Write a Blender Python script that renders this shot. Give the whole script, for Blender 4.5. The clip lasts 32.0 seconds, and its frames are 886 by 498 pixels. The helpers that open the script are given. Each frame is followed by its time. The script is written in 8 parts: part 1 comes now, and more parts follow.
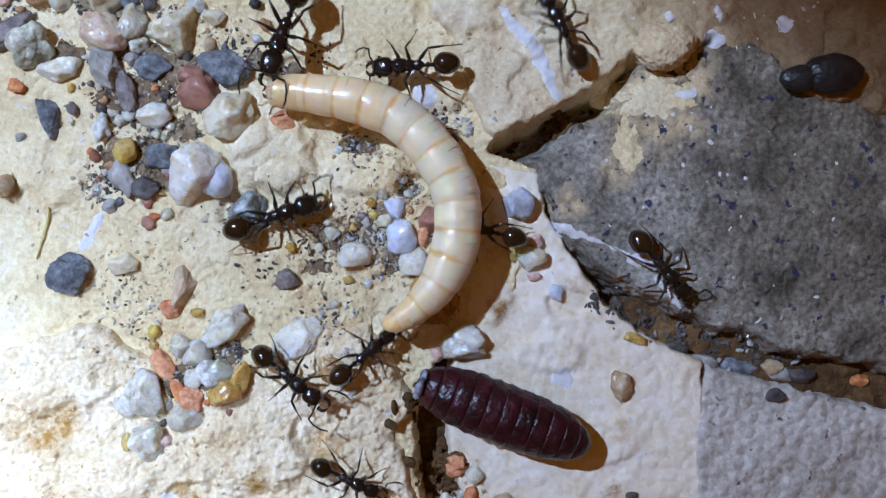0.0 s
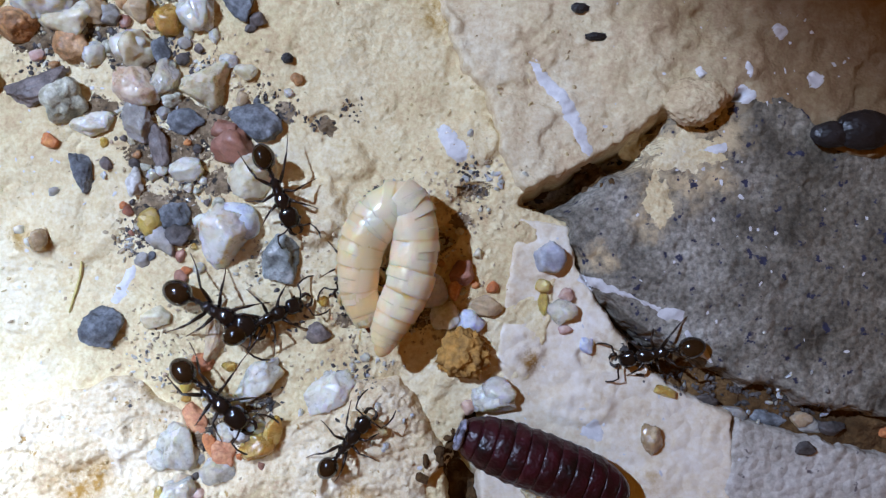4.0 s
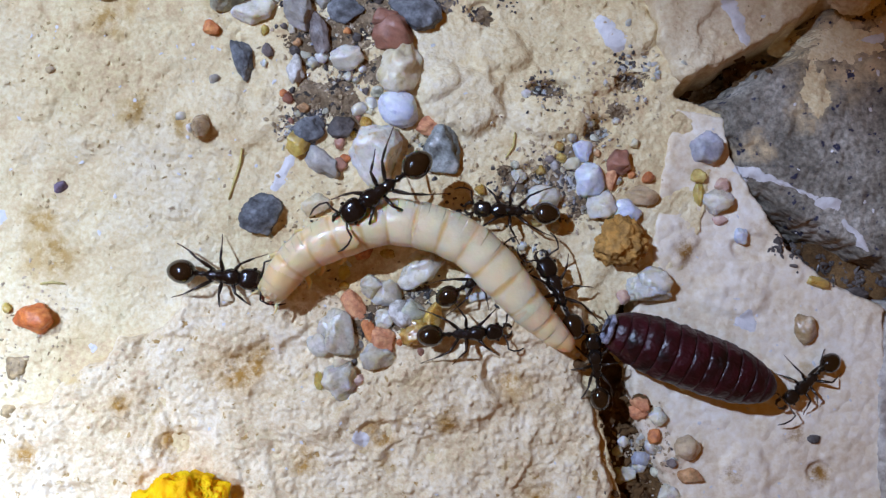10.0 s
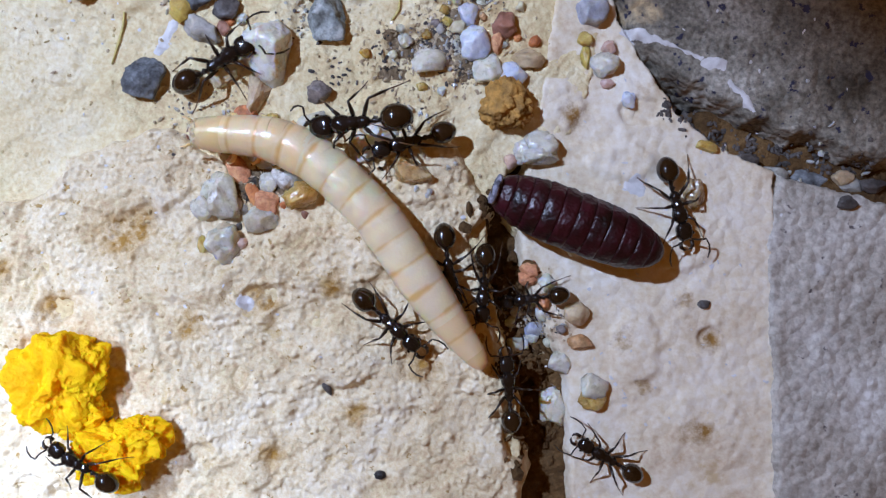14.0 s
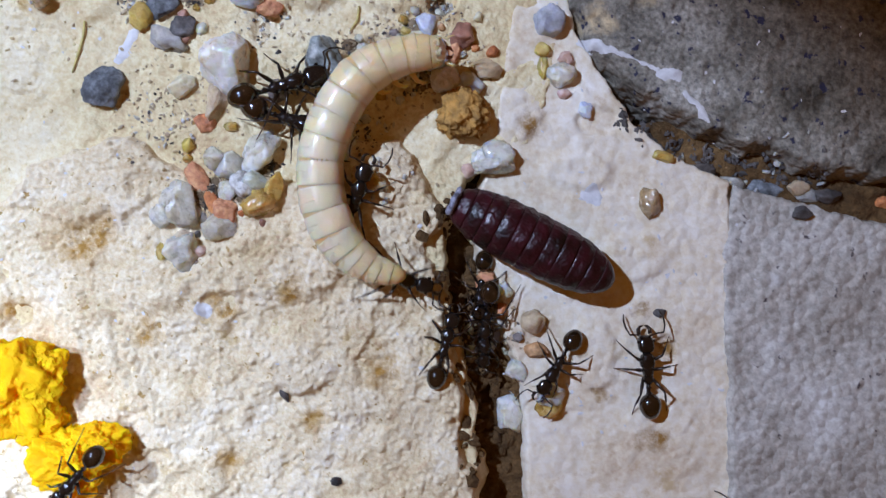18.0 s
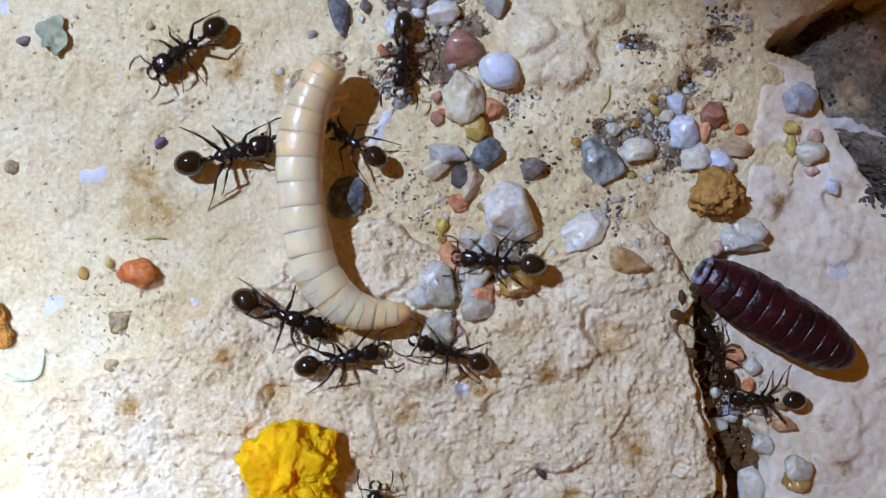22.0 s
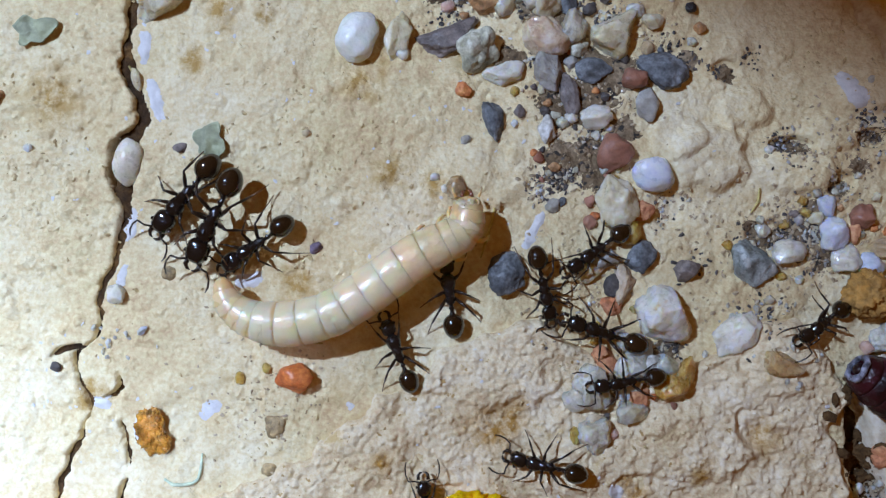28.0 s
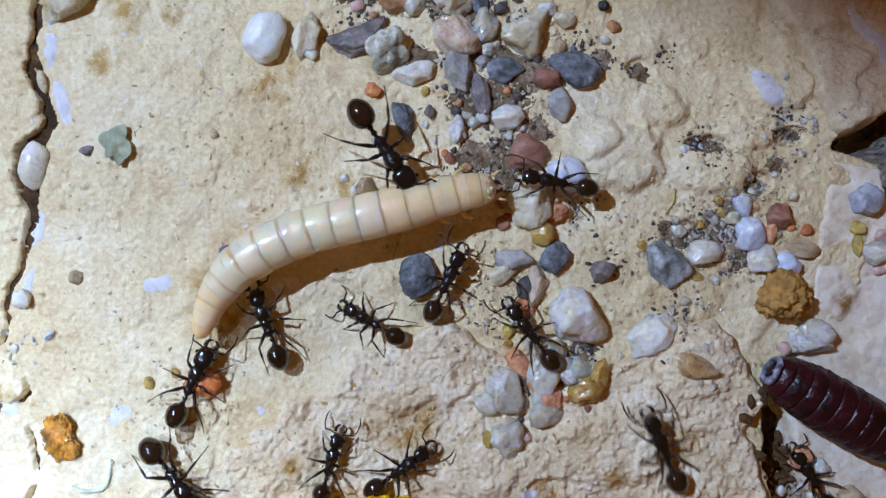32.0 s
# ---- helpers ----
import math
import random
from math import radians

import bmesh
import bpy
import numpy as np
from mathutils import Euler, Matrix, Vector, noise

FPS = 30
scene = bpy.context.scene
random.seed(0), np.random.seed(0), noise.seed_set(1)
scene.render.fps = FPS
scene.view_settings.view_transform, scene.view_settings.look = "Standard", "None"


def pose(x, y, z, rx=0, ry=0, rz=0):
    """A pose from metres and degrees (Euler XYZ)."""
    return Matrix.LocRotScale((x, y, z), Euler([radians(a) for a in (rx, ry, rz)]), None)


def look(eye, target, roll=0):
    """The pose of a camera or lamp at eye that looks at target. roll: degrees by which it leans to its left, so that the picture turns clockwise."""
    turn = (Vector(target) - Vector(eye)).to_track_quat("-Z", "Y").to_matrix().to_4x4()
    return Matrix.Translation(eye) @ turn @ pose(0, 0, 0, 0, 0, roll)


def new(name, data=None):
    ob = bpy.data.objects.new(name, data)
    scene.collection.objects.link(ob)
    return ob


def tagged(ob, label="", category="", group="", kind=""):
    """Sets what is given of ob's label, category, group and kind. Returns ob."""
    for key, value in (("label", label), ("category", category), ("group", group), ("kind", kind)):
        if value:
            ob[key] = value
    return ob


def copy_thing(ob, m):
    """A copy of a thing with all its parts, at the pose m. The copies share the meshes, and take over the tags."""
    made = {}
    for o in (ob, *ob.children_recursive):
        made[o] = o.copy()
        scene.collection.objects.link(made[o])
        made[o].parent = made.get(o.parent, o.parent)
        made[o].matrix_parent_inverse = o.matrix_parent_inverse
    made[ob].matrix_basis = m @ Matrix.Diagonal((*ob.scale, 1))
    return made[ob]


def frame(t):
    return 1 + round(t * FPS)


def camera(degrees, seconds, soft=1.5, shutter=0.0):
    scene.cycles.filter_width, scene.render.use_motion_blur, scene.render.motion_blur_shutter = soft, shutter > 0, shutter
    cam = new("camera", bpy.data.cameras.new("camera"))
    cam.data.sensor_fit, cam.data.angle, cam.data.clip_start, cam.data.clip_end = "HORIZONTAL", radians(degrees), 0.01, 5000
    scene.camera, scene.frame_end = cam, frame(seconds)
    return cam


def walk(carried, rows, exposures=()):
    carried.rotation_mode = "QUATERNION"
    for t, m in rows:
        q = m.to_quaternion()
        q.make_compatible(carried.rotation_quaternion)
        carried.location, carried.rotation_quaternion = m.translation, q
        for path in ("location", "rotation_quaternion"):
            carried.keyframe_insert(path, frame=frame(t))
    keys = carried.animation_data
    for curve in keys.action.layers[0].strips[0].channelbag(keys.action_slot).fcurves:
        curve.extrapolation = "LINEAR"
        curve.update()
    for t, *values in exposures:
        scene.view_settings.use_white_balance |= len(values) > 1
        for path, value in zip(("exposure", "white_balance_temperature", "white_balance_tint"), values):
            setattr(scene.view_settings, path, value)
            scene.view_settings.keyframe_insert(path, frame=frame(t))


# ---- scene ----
MM = 0.001
TORCH, FILL = (-64.4, 38.6, 105.6), (-50.0, -3.0, 88.0)  # the two lamps' places beside the eye, in mm

# camera and its way, in mm and degrees: seconds, x, y, height, pitch, lean, turn
cam = camera(60.0, 32.0, 1.3, 0.3)
PATH = [
    (0, 0.5, 0.37, 53.55, -0.04, -0.02, -0.01),
    (0.5, 0.77, 1.76, 53.61, -0.04, -0.02, 0),
    (1, 0.44, 3.07, 53.49, -0.05, -0.03, 0.02),
    (1.5, -0.5, 5.73, 53.57, -0.04, -0.01, 0.05),
    (2, -0.48, 8.4, 53.6, -0.02, 0, 0.02),
    (2.5, 0.77, 6.24, 53.71, 0, 0, 0.03),
    (4.5, -2.44, 2.89, 53.74, 0.06, 0.04, 0.08),
    (5, -2.92, 0.29, 53.78, 0.06, 0.06, 0.19),
    (5.5, -3.83, -2.86, 53.78, 0.04, 0.11, 0.08),
    (6, -5.11, -5.39, 53.72, 0.01, 0.11, 0.12),
    (6.5, -5.88, -6.12, 53.7, 0, 0.11, 0.14),
    (7, -7.28, -4.76, 53.84, -0.01, 0.08, 0.12),
    (7.5, -8.96, -3.76, 53.85, 0.01, 0.08, 0.3),
    (8, -9.26, -3.48, 54.03, 0.01, 0.06, 0.23),
    (8.5, -10.38, -3.2, 54.12, 0.02, 0.04, 0.26),
    (9, -12.81, -3.46, 54.13, 0.01, 0.04, 0.29),
    (9.5, -13.08, -3.56, 53.96, 0.01, 0.05, 0.39),
    (10, -12.52, -3.72, 54.01, 0.01, 0.04, 0.29),
    (10.5, -10.3, -4.21, 54.07, 0, 0.02, 0.15),
    (11, -8.61, -5.95, 54.05, -0.02, 0.03, 0.03),
    (11.5, -7.83, -7, 54.01, -0.03, 0.03, -0.14),
    (12, -7.29, -8.07, 53.99, -0.03, 0.04, -0.16),
    (12.5, -6.73, -10.09, 53.93, -0.03, 0, -0.15),
    (13, -6.32, -12.14, 53.91, -0.02, -0.02, -0.14),
    (13.5, -5.2, -12.94, 53.85, 0, 0, -0.14),
    (14, -4.59, -13.14, 53.72, 0, 0.01, -0.04),
    (14.5, -4.24, -13.19, 53.68, 0, 0, -0.04),
    (15, -1.44, -12.67, 53.54, 0.01, 0.01, -0.16),
    (15.5, -0.64, -12.89, 53.54, 0.02, 0.01, -0.11),
    (17.5, -0.36, -13.99, 54.03, 0.07, 0, 0.13),
    (18, -1.62, -12.61, 54.13, 0.06, -0.01, 0.18),
    (18.5, -3.79, -9.47, 54.36, 0.06, -0.04, 0.09),
    (19, -5.06, -8.72, 54.42, 0.05, -0.05, -0.04),
    (19.5, -5.84, -9.61, 54.52, 0.04, -0.06, -0.07),
    (20, -9.11, -8.13, 54.55, 0.02, -0.06, -0.12),
    (20.5, -12.86, -6.55, 54.53, 0.01, -0.07, -0.23),
    (21, -15.92, -7.74, 54.77, -0.01, -0.11, -0.25),
    (21.5, -17.52, -7.77, 54.71, -0.02, -0.13, -0.28),
    (22, -19.44, -7.01, 54.58, -0.02, -0.08, -0.22),
    (22.5, -20.39, -4.52, 54.53, -0.03, -0.04, -0.19),
    (23, -20.5, 0.08, 54.76, -0.02, -0.01, -0.2),
    (23.5, -22.72, -0.24, 54.93, -0.01, -0.03, -0.19),
    (24, -25.09, -7.41, 54.92, -0.01, -0.07, -0.1),
    (24.5, -30.84, -9.22, 55.17, 0, -0.09, -0.1),
    (26.5, -30.54, -10.06, 54.65, -0.02, -0.06, -0.42),
    (27, -29.56, -6.29, 54.49, -0.02, -0.07, -0.56),
    (27.5, -29.95, -2.74, 54.97, -0.01, -0.07, -0.52),
    (28, -30.2, 0.31, 54.9, 0, -0.08, -0.45),
    (28.5, -29.43, -0.14, 55.11, 0, -0.08, -0.36),
    (29, -28.7, 0.52, 55.26, 0, -0.04, -0.56),
    (29.5, -26.19, 2.29, 55.21, -0.01, 0, -0.83),
    (30, -24, 3.6, 55.32, -0.03, 0.02, -0.86),
    (30.5, -24.14, 3.05, 55.13, -0.05, 0.01, -0.89),
    (31, -24.35, -0.66, 54.53, -0.03, 0, -0.86),
    (31.5, -24.14, 0.08, 54.38, -0.02, -0.01, -0.84),
    (32, -23.92, 0.39, 54.29, 0, -0.01, -0.79),
]
walk(cam, [(t, pose(x * MM, y * MM, z * MM, p, q, r)) for t, x, y, z, p, q, r in PATH],
     [(0, 0.0, 6250, 14), (2.5, 0.0, 6250, 14), (4.5, 0.0, 6500, 16), (15.5, 0.0, 6600, 17), (21, 0.0, 6600, 16), (24, -0.03, 6400, 18), (27, -0.08, 6550, 11), (29, -0.18, 6250, 15), (30, -0.17, 5850, 18), (32, -0.08, 6300, 15)])

# night: an added warm fill tints the shadows, all else comes from two lamps
world = bpy.data.worlds.new("night")
scene.world = world
world.use_nodes = True
world.node_tree.nodes["Background"].inputs[0].default_value = (1.0, 0.41, 0.06, 1)
world.node_tree.nodes["Background"].inputs[1].default_value = 0.125
scene.view_settings.exposure = 0.0
FILL_GLOW, RING = 2900.0, 20700.0


# ---- materials ----
def tree_of(name):
    m = bpy.data.materials.new(name)
    m.use_nodes = True
    return m, m.node_tree, m.node_tree.nodes["Principled BSDF"]


def noise_node(nt, vec, scale, detail=4.0, rough=0.6):
    n = nt.nodes.new("ShaderNodeTexNoise")
    n.inputs["Scale"].default_value, n.inputs["Detail"].default_value, n.inputs["Roughness"].default_value = scale, detail, rough
    nt.links.new(vec, n.inputs["Vector"])
    return n.outputs["Fac"]


def ramp(nt, fac, stops):
    r = nt.nodes.new("ShaderNodeValToRGB")
    el = r.color_ramp.elements
    while len(el) < len(stops):
        el.new(0.5)
    for e, (p, c) in zip(el, stops):
        e.position, e.color = p, (*c, 1)
    nt.links.new(fac, r.inputs["Fac"])
    return r.outputs["Color"]


def mix(nt, fac, a, b, mode="MIX"):
    n = nt.nodes.new("ShaderNodeMix")
    n.data_type, n.blend_type = "RGBA", mode
    for value, socket in ((fac, n.inputs[0]), (a, n.inputs[6]), (b, n.inputs[7])):
        if isinstance(value, bpy.types.NodeSocket):
            nt.links.new(value, socket)
        else:
            socket.default_value = value if isinstance(value, float) else (*value, 1)
    return n.outputs[2]


def coords(nt, spread=0.0):
    """Object coordinates, shifted by each object's own chance."""
    c = nt.nodes.new("ShaderNodeTexCoord").outputs["Object"]
    if not spread:
        return c
    info = nt.nodes.new("ShaderNodeObjectInfo").outputs["Random"]
    mul = nt.nodes.new("ShaderNodeMath")
    mul.operation = "MULTIPLY"
    mul.inputs[1].default_value = spread
    nt.links.new(info, mul.inputs[0])
    add = nt.nodes.new("ShaderNodeVectorMath")
    nt.links.new(c, add.inputs[0])
    nt.links.new(mul.outputs[0], add.inputs[1])
    return add.outputs[0]


def bump(nt, bsdf, height, strength, far):
    b = nt.nodes.new("ShaderNodeBump")
    b.inputs["Strength"].default_value, b.inputs["Distance"].default_value = strength, far
    nt.links.new(height, b.inputs["Height"])
    nt.links.new(b.outputs["Normal"], bsdf.inputs["Normal"])


def rock_material(name, low, mid, high, large=90, fine=1600, stain=None, stain_at=0.62, specks=None, speck_scale=900, speck_at=0.66,
                  rough=0.8, relief=0.7, gloss=0.3, pits=0.0, grain=0.45, drift=None, patches=(), patch_colour=(0.5, 0.34, 0.14)):
    m, nt, bsdf = tree_of(name)
    v = coords(nt)
    col = ramp(nt, noise_node(nt, v, large, 8, 0.66), [(0.3, low), (0.5, mid), (0.7, high)])
    col = mix(nt, 0.5, col, ramp(nt, noise_node(nt, v, large * 4.3, 6, 0.7), [(0.3, (0.32, 0.32, 0.32)), (0.7, (0.68, 0.68, 0.68))]), "OVERLAY")
    col = mix(nt, grain, col, ramp(nt, noise_node(nt, v, fine * 1.6, 2.5, 0.6), [(0.32, (0.22, 0.22, 0.22)), (0.66, (0.75, 0.75, 0.75))]), "OVERLAY")
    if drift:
        # the colour is multiplied darker along a direction, from start to end in mm
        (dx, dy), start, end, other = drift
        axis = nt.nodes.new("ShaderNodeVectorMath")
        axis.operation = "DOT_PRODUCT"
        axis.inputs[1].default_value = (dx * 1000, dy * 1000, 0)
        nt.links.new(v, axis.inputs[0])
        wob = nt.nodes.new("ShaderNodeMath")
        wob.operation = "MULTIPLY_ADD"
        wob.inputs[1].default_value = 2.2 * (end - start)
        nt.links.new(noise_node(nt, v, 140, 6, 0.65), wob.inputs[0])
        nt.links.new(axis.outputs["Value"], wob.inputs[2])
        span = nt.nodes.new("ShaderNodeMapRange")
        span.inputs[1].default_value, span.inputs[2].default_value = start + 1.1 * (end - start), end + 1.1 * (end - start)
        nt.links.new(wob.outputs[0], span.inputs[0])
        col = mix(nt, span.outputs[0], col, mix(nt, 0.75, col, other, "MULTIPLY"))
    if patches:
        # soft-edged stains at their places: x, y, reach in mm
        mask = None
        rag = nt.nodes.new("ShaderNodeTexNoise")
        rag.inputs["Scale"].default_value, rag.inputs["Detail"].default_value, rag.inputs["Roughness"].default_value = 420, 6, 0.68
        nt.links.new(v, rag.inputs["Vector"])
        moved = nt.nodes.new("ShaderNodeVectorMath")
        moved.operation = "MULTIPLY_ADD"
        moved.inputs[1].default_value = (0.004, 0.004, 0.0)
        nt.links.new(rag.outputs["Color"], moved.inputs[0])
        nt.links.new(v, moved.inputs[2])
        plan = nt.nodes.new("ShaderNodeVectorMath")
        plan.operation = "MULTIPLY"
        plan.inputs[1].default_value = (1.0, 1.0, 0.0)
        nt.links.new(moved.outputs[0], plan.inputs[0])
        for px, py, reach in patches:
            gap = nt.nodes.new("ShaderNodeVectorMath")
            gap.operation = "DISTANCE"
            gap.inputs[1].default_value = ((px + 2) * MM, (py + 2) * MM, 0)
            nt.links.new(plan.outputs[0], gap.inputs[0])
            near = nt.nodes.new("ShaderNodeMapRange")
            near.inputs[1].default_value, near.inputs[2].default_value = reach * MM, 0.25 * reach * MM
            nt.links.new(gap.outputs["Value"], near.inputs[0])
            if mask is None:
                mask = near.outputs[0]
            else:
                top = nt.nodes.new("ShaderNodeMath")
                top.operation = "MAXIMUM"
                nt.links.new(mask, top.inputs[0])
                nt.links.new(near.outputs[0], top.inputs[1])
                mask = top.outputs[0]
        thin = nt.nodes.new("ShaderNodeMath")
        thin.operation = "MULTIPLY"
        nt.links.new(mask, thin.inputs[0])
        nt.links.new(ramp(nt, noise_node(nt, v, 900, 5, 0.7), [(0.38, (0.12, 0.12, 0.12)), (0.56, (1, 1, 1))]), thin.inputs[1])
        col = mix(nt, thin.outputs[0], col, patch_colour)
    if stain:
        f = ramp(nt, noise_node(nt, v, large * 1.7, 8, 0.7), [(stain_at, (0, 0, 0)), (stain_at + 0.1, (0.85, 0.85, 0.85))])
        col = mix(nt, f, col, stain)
    if specks:
        f = ramp(nt, noise_node(nt, v, speck_scale, 3, 0.6), [(speck_at, (0, 0, 0)), (speck_at + 0.04, (1, 1, 1))])
        col = mix(nt, f, col, specks)
    nt.links.new(col, bsdf.inputs["Base Color"])
    bsdf.inputs["Roughness"].default_value = rough
    bsdf.inputs["Specular IOR Level"].default_value = gloss
    height = mix(nt, 0.45, noise_node(nt, v, fine * 0.6, 2, 0.6), noise_node(nt, v, fine * 1.8, 1.5, 0.6))
    if pits:
        vo = nt.nodes.new("ShaderNodeTexVoronoi")
        vo.inputs["Scale"].default_value = pits
        nt.links.new(v, vo.inputs["Vector"])
        height = mix(nt, 0.5, height, ramp(nt, vo.outputs["Distance"], [(0.15, (0.9, 0.9, 0.9)), (0.75, (0, 0, 0))]))
    bump(nt, bsdf, height, relief, 0.00045)
    return m


def pebble_material(name, a, b, rough=0.35, glassy=0.0, spots=None, grain=2600, relief=0.7):
    m, nt, bsdf = tree_of(name)
    v = coords(nt, 3.0)
    col = ramp(nt, noise_node(nt, v, 300, 5, 0.6), [(0.34, a), (0.62, b)])
    col = mix(nt, 0.24 if glassy else 0.65, col, ramp(nt, noise_node(nt, v, grain, 3, 0.65), [(0.3, (0.2, 0.2, 0.2)), (0.7, (0.78, 0.78, 0.78))]), "OVERLAY")
    col = mix(nt, 0.36 if glassy else 0.5, col, ramp(nt, noise_node(nt, v, 900, 3, 0.7), [(0.36, (0.12, 0.11, 0.09)), (0.62, (0.7, 0.7, 0.7))]), "OVERLAY")
    if spots:
        col = mix(nt, ramp(nt, noise_node(nt, v, 700, 4, 0.6), [(0.58, (0, 0, 0)), (0.68, (0.9, 0.9, 0.9))]), col, spots)
    nt.links.new(col, bsdf.inputs["Base Color"])
    wet = ramp(nt, noise_node(nt, v, 1300, 3, 0.6), [(0.35, (rough * 0.55,) * 3), (0.65, (min(1, rough * 1.25),) * 3)])
    nt.links.new(wet, bsdf.inputs["Roughness"])
    if glassy:
        bsdf.inputs["Subsurface Weight"].default_value = min(1.0, glassy * 1.6)
        bsdf.inputs["Subsurface Radius"].default_value = (1.0, 0.75, 0.42)
        bsdf.inputs["Subsurface Scale"].default_value = 0.0014
        bsdf.inputs["Transmission Weight"].default_value = 0.15 * glassy
        bsdf.inputs["Coat Weight"].default_value = 0.15
        bsdf.inputs["Coat Roughness"].default_value = 0.12
    bump(nt, bsdf, mix(nt, 0.5, noise_node(nt, v, grain * 0.8, 2, 0.6), noise_node(nt, v, 700, 3, 0.6)), relief * (0.5 if glassy else 1.0), 0.0003)
    return m


def plain_material(name, colour, rough=0.3, sss=0.0, coat=0.0, vary=0.25, scale=900, metal=0.0, relief=0.15, radius=(1, 0.6, 0.35), far=0.00014):
    m, nt, bsdf = tree_of(name)
    v = coords(nt, 2.0)
    dark = tuple(c * (1 - vary) for c in colour)
    light = tuple(min(1, c * (1 + vary)) for c in colour)
    nt.links.new(ramp(nt, noise_node(nt, v, scale, 4), [(0.35, dark), (0.65, light)]), bsdf.inputs["Base Color"])
    bsdf.inputs["Roughness"].default_value, bsdf.inputs["Metallic"].default_value = rough, metal
    bsdf.inputs["Coat Weight"].default_value = coat
    bsdf.inputs["Coat Roughness"].default_value = 0.08
    if sss:
        bsdf.inputs["Subsurface Weight"].default_value = sss
        bsdf.inputs["Subsurface Radius"].default_value = radius
        bsdf.inputs["Subsurface Scale"].default_value = 0.001
    if relief:
        bump(nt, bsdf, noise_node(nt, v, scale * 2.5, 2), relief, far)
    return m


def glow_material(name, colour, strength):
    m, nt, bsdf = tree_of(name)
    bsdf.inputs["Base Color"].default_value = (*colour, 1)
    bsdf.inputs["Emission Color"].default_value = (*colour, 1)
    bsdf.inputs["Emission Strength"].default_value = strength
    return m


CLAY_STAINS = ((-45.7, 17.4, 1.7), (-42.3, 16.7, 1.1), (-47.5, 13.9, 1.2), (-57.2, 11.3, 3.0), (-35.4, 12.3, 2.2), (-39.8, -4.2, 2.8), (-40.6, -2.0, 1.4), (-30.6, 4.9, 1.2), (-33.5, 6.0, 2.0), (-28.0, 13.5, 1.5), (-54.5, -9.8, 1.6), (-2.4, 20.4, 1.8))
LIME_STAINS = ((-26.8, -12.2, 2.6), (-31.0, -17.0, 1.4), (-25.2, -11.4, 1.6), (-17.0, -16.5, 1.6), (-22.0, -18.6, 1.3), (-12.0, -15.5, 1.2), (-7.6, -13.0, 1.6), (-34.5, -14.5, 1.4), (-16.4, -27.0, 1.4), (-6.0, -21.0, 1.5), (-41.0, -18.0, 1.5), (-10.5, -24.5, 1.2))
PALE_STAINS = ((14.2, -19.4, 1.2), (12.6, -17.0, 0.8), (8.2, -19.5, 1.0), (13.6, -26.0, 1.4), (9.4, -22.8, 0.9), (4.6, -3.6, 1.2))
DARK_STAINS = ((12.6, 10.6, 2.8), (14.8, 11.4, 3.4), (17.0, 12.0, 3.2), (15.0, 9.0, 3.0), (13.2, 7.6, 2.4), (12.6, 5.6, 2.0), (17.2, 8.8, 2.0), (16.0, 13.4, 3.0), (9.0, 3.4, 1.4))
CLAY = rock_material("clay", (0.61, 0.455, 0.225), (0.735, 0.605, 0.355), (0.81, 0.715, 0.495), 75, 1700, (0.60, 0.44, 0.20), 0.60, (0.24, 0.13, 0.045), 1500, 0.72, rough=0.68, relief=0.65, grain=0.4, gloss=0.35, patches=CLAY_STAINS, patch_colour=(0.44, 0.27, 0.075))
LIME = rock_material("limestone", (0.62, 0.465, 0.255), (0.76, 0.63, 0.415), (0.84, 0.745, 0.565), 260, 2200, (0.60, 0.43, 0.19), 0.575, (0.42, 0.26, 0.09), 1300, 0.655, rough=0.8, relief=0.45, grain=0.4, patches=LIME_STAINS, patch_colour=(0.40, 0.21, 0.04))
PALE = rock_material("pale_stone", (0.66, 0.525, 0.36), (0.78, 0.68, 0.52), (0.85, 0.79, 0.68), 170, 1400, (0.58, 0.42, 0.22), 0.60, (0.84, 0.82, 0.82), 420, 0.70, rough=0.8, relief=0.4, pits=1100, grain=0.35, patches=PALE_STAINS, patch_colour=(0.28, 0.14, 0.03))
SLAB = rock_material("grey_stone", (0.30, 0.26, 0.21), (0.46, 0.42, 0.36), (0.60, 0.57, 0.52), 150, 1500, (0.62, 0.60, 0.57), 0.62, (0.12, 0.10, 0.10), 900, 0.67, rough=0.7, relief=0.7, pits=1300, grain=0.35)
# its drift mixes the stone's own darker side with painted lamp falloff
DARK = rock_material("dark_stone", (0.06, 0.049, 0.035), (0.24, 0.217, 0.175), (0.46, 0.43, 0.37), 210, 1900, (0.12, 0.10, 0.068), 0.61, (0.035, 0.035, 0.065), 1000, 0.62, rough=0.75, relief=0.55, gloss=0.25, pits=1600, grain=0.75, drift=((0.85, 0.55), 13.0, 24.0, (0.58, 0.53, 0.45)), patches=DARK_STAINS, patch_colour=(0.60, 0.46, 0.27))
SOIL_SHADE = rock_material("soil", (0.10, 0.065, 0.035), (0.20, 0.14, 0.08), (0.34, 0.26, 0.17), 500, 1700, None, 0.6, (0.04, 0.035, 0.03), 1400, 0.58, rough=0.9, relief=1.0)
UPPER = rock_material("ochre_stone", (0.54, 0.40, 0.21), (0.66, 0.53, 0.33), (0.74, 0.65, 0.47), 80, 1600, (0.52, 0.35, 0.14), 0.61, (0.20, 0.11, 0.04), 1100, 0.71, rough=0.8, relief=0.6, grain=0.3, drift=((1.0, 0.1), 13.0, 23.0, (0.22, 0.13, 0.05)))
DIRT = rock_material("dirt", (0.05, 0.026, 0.009), (0.10, 0.052, 0.018), (0.19, 0.105, 0.04), 250, 1500, rough=0.95, relief=1.0)
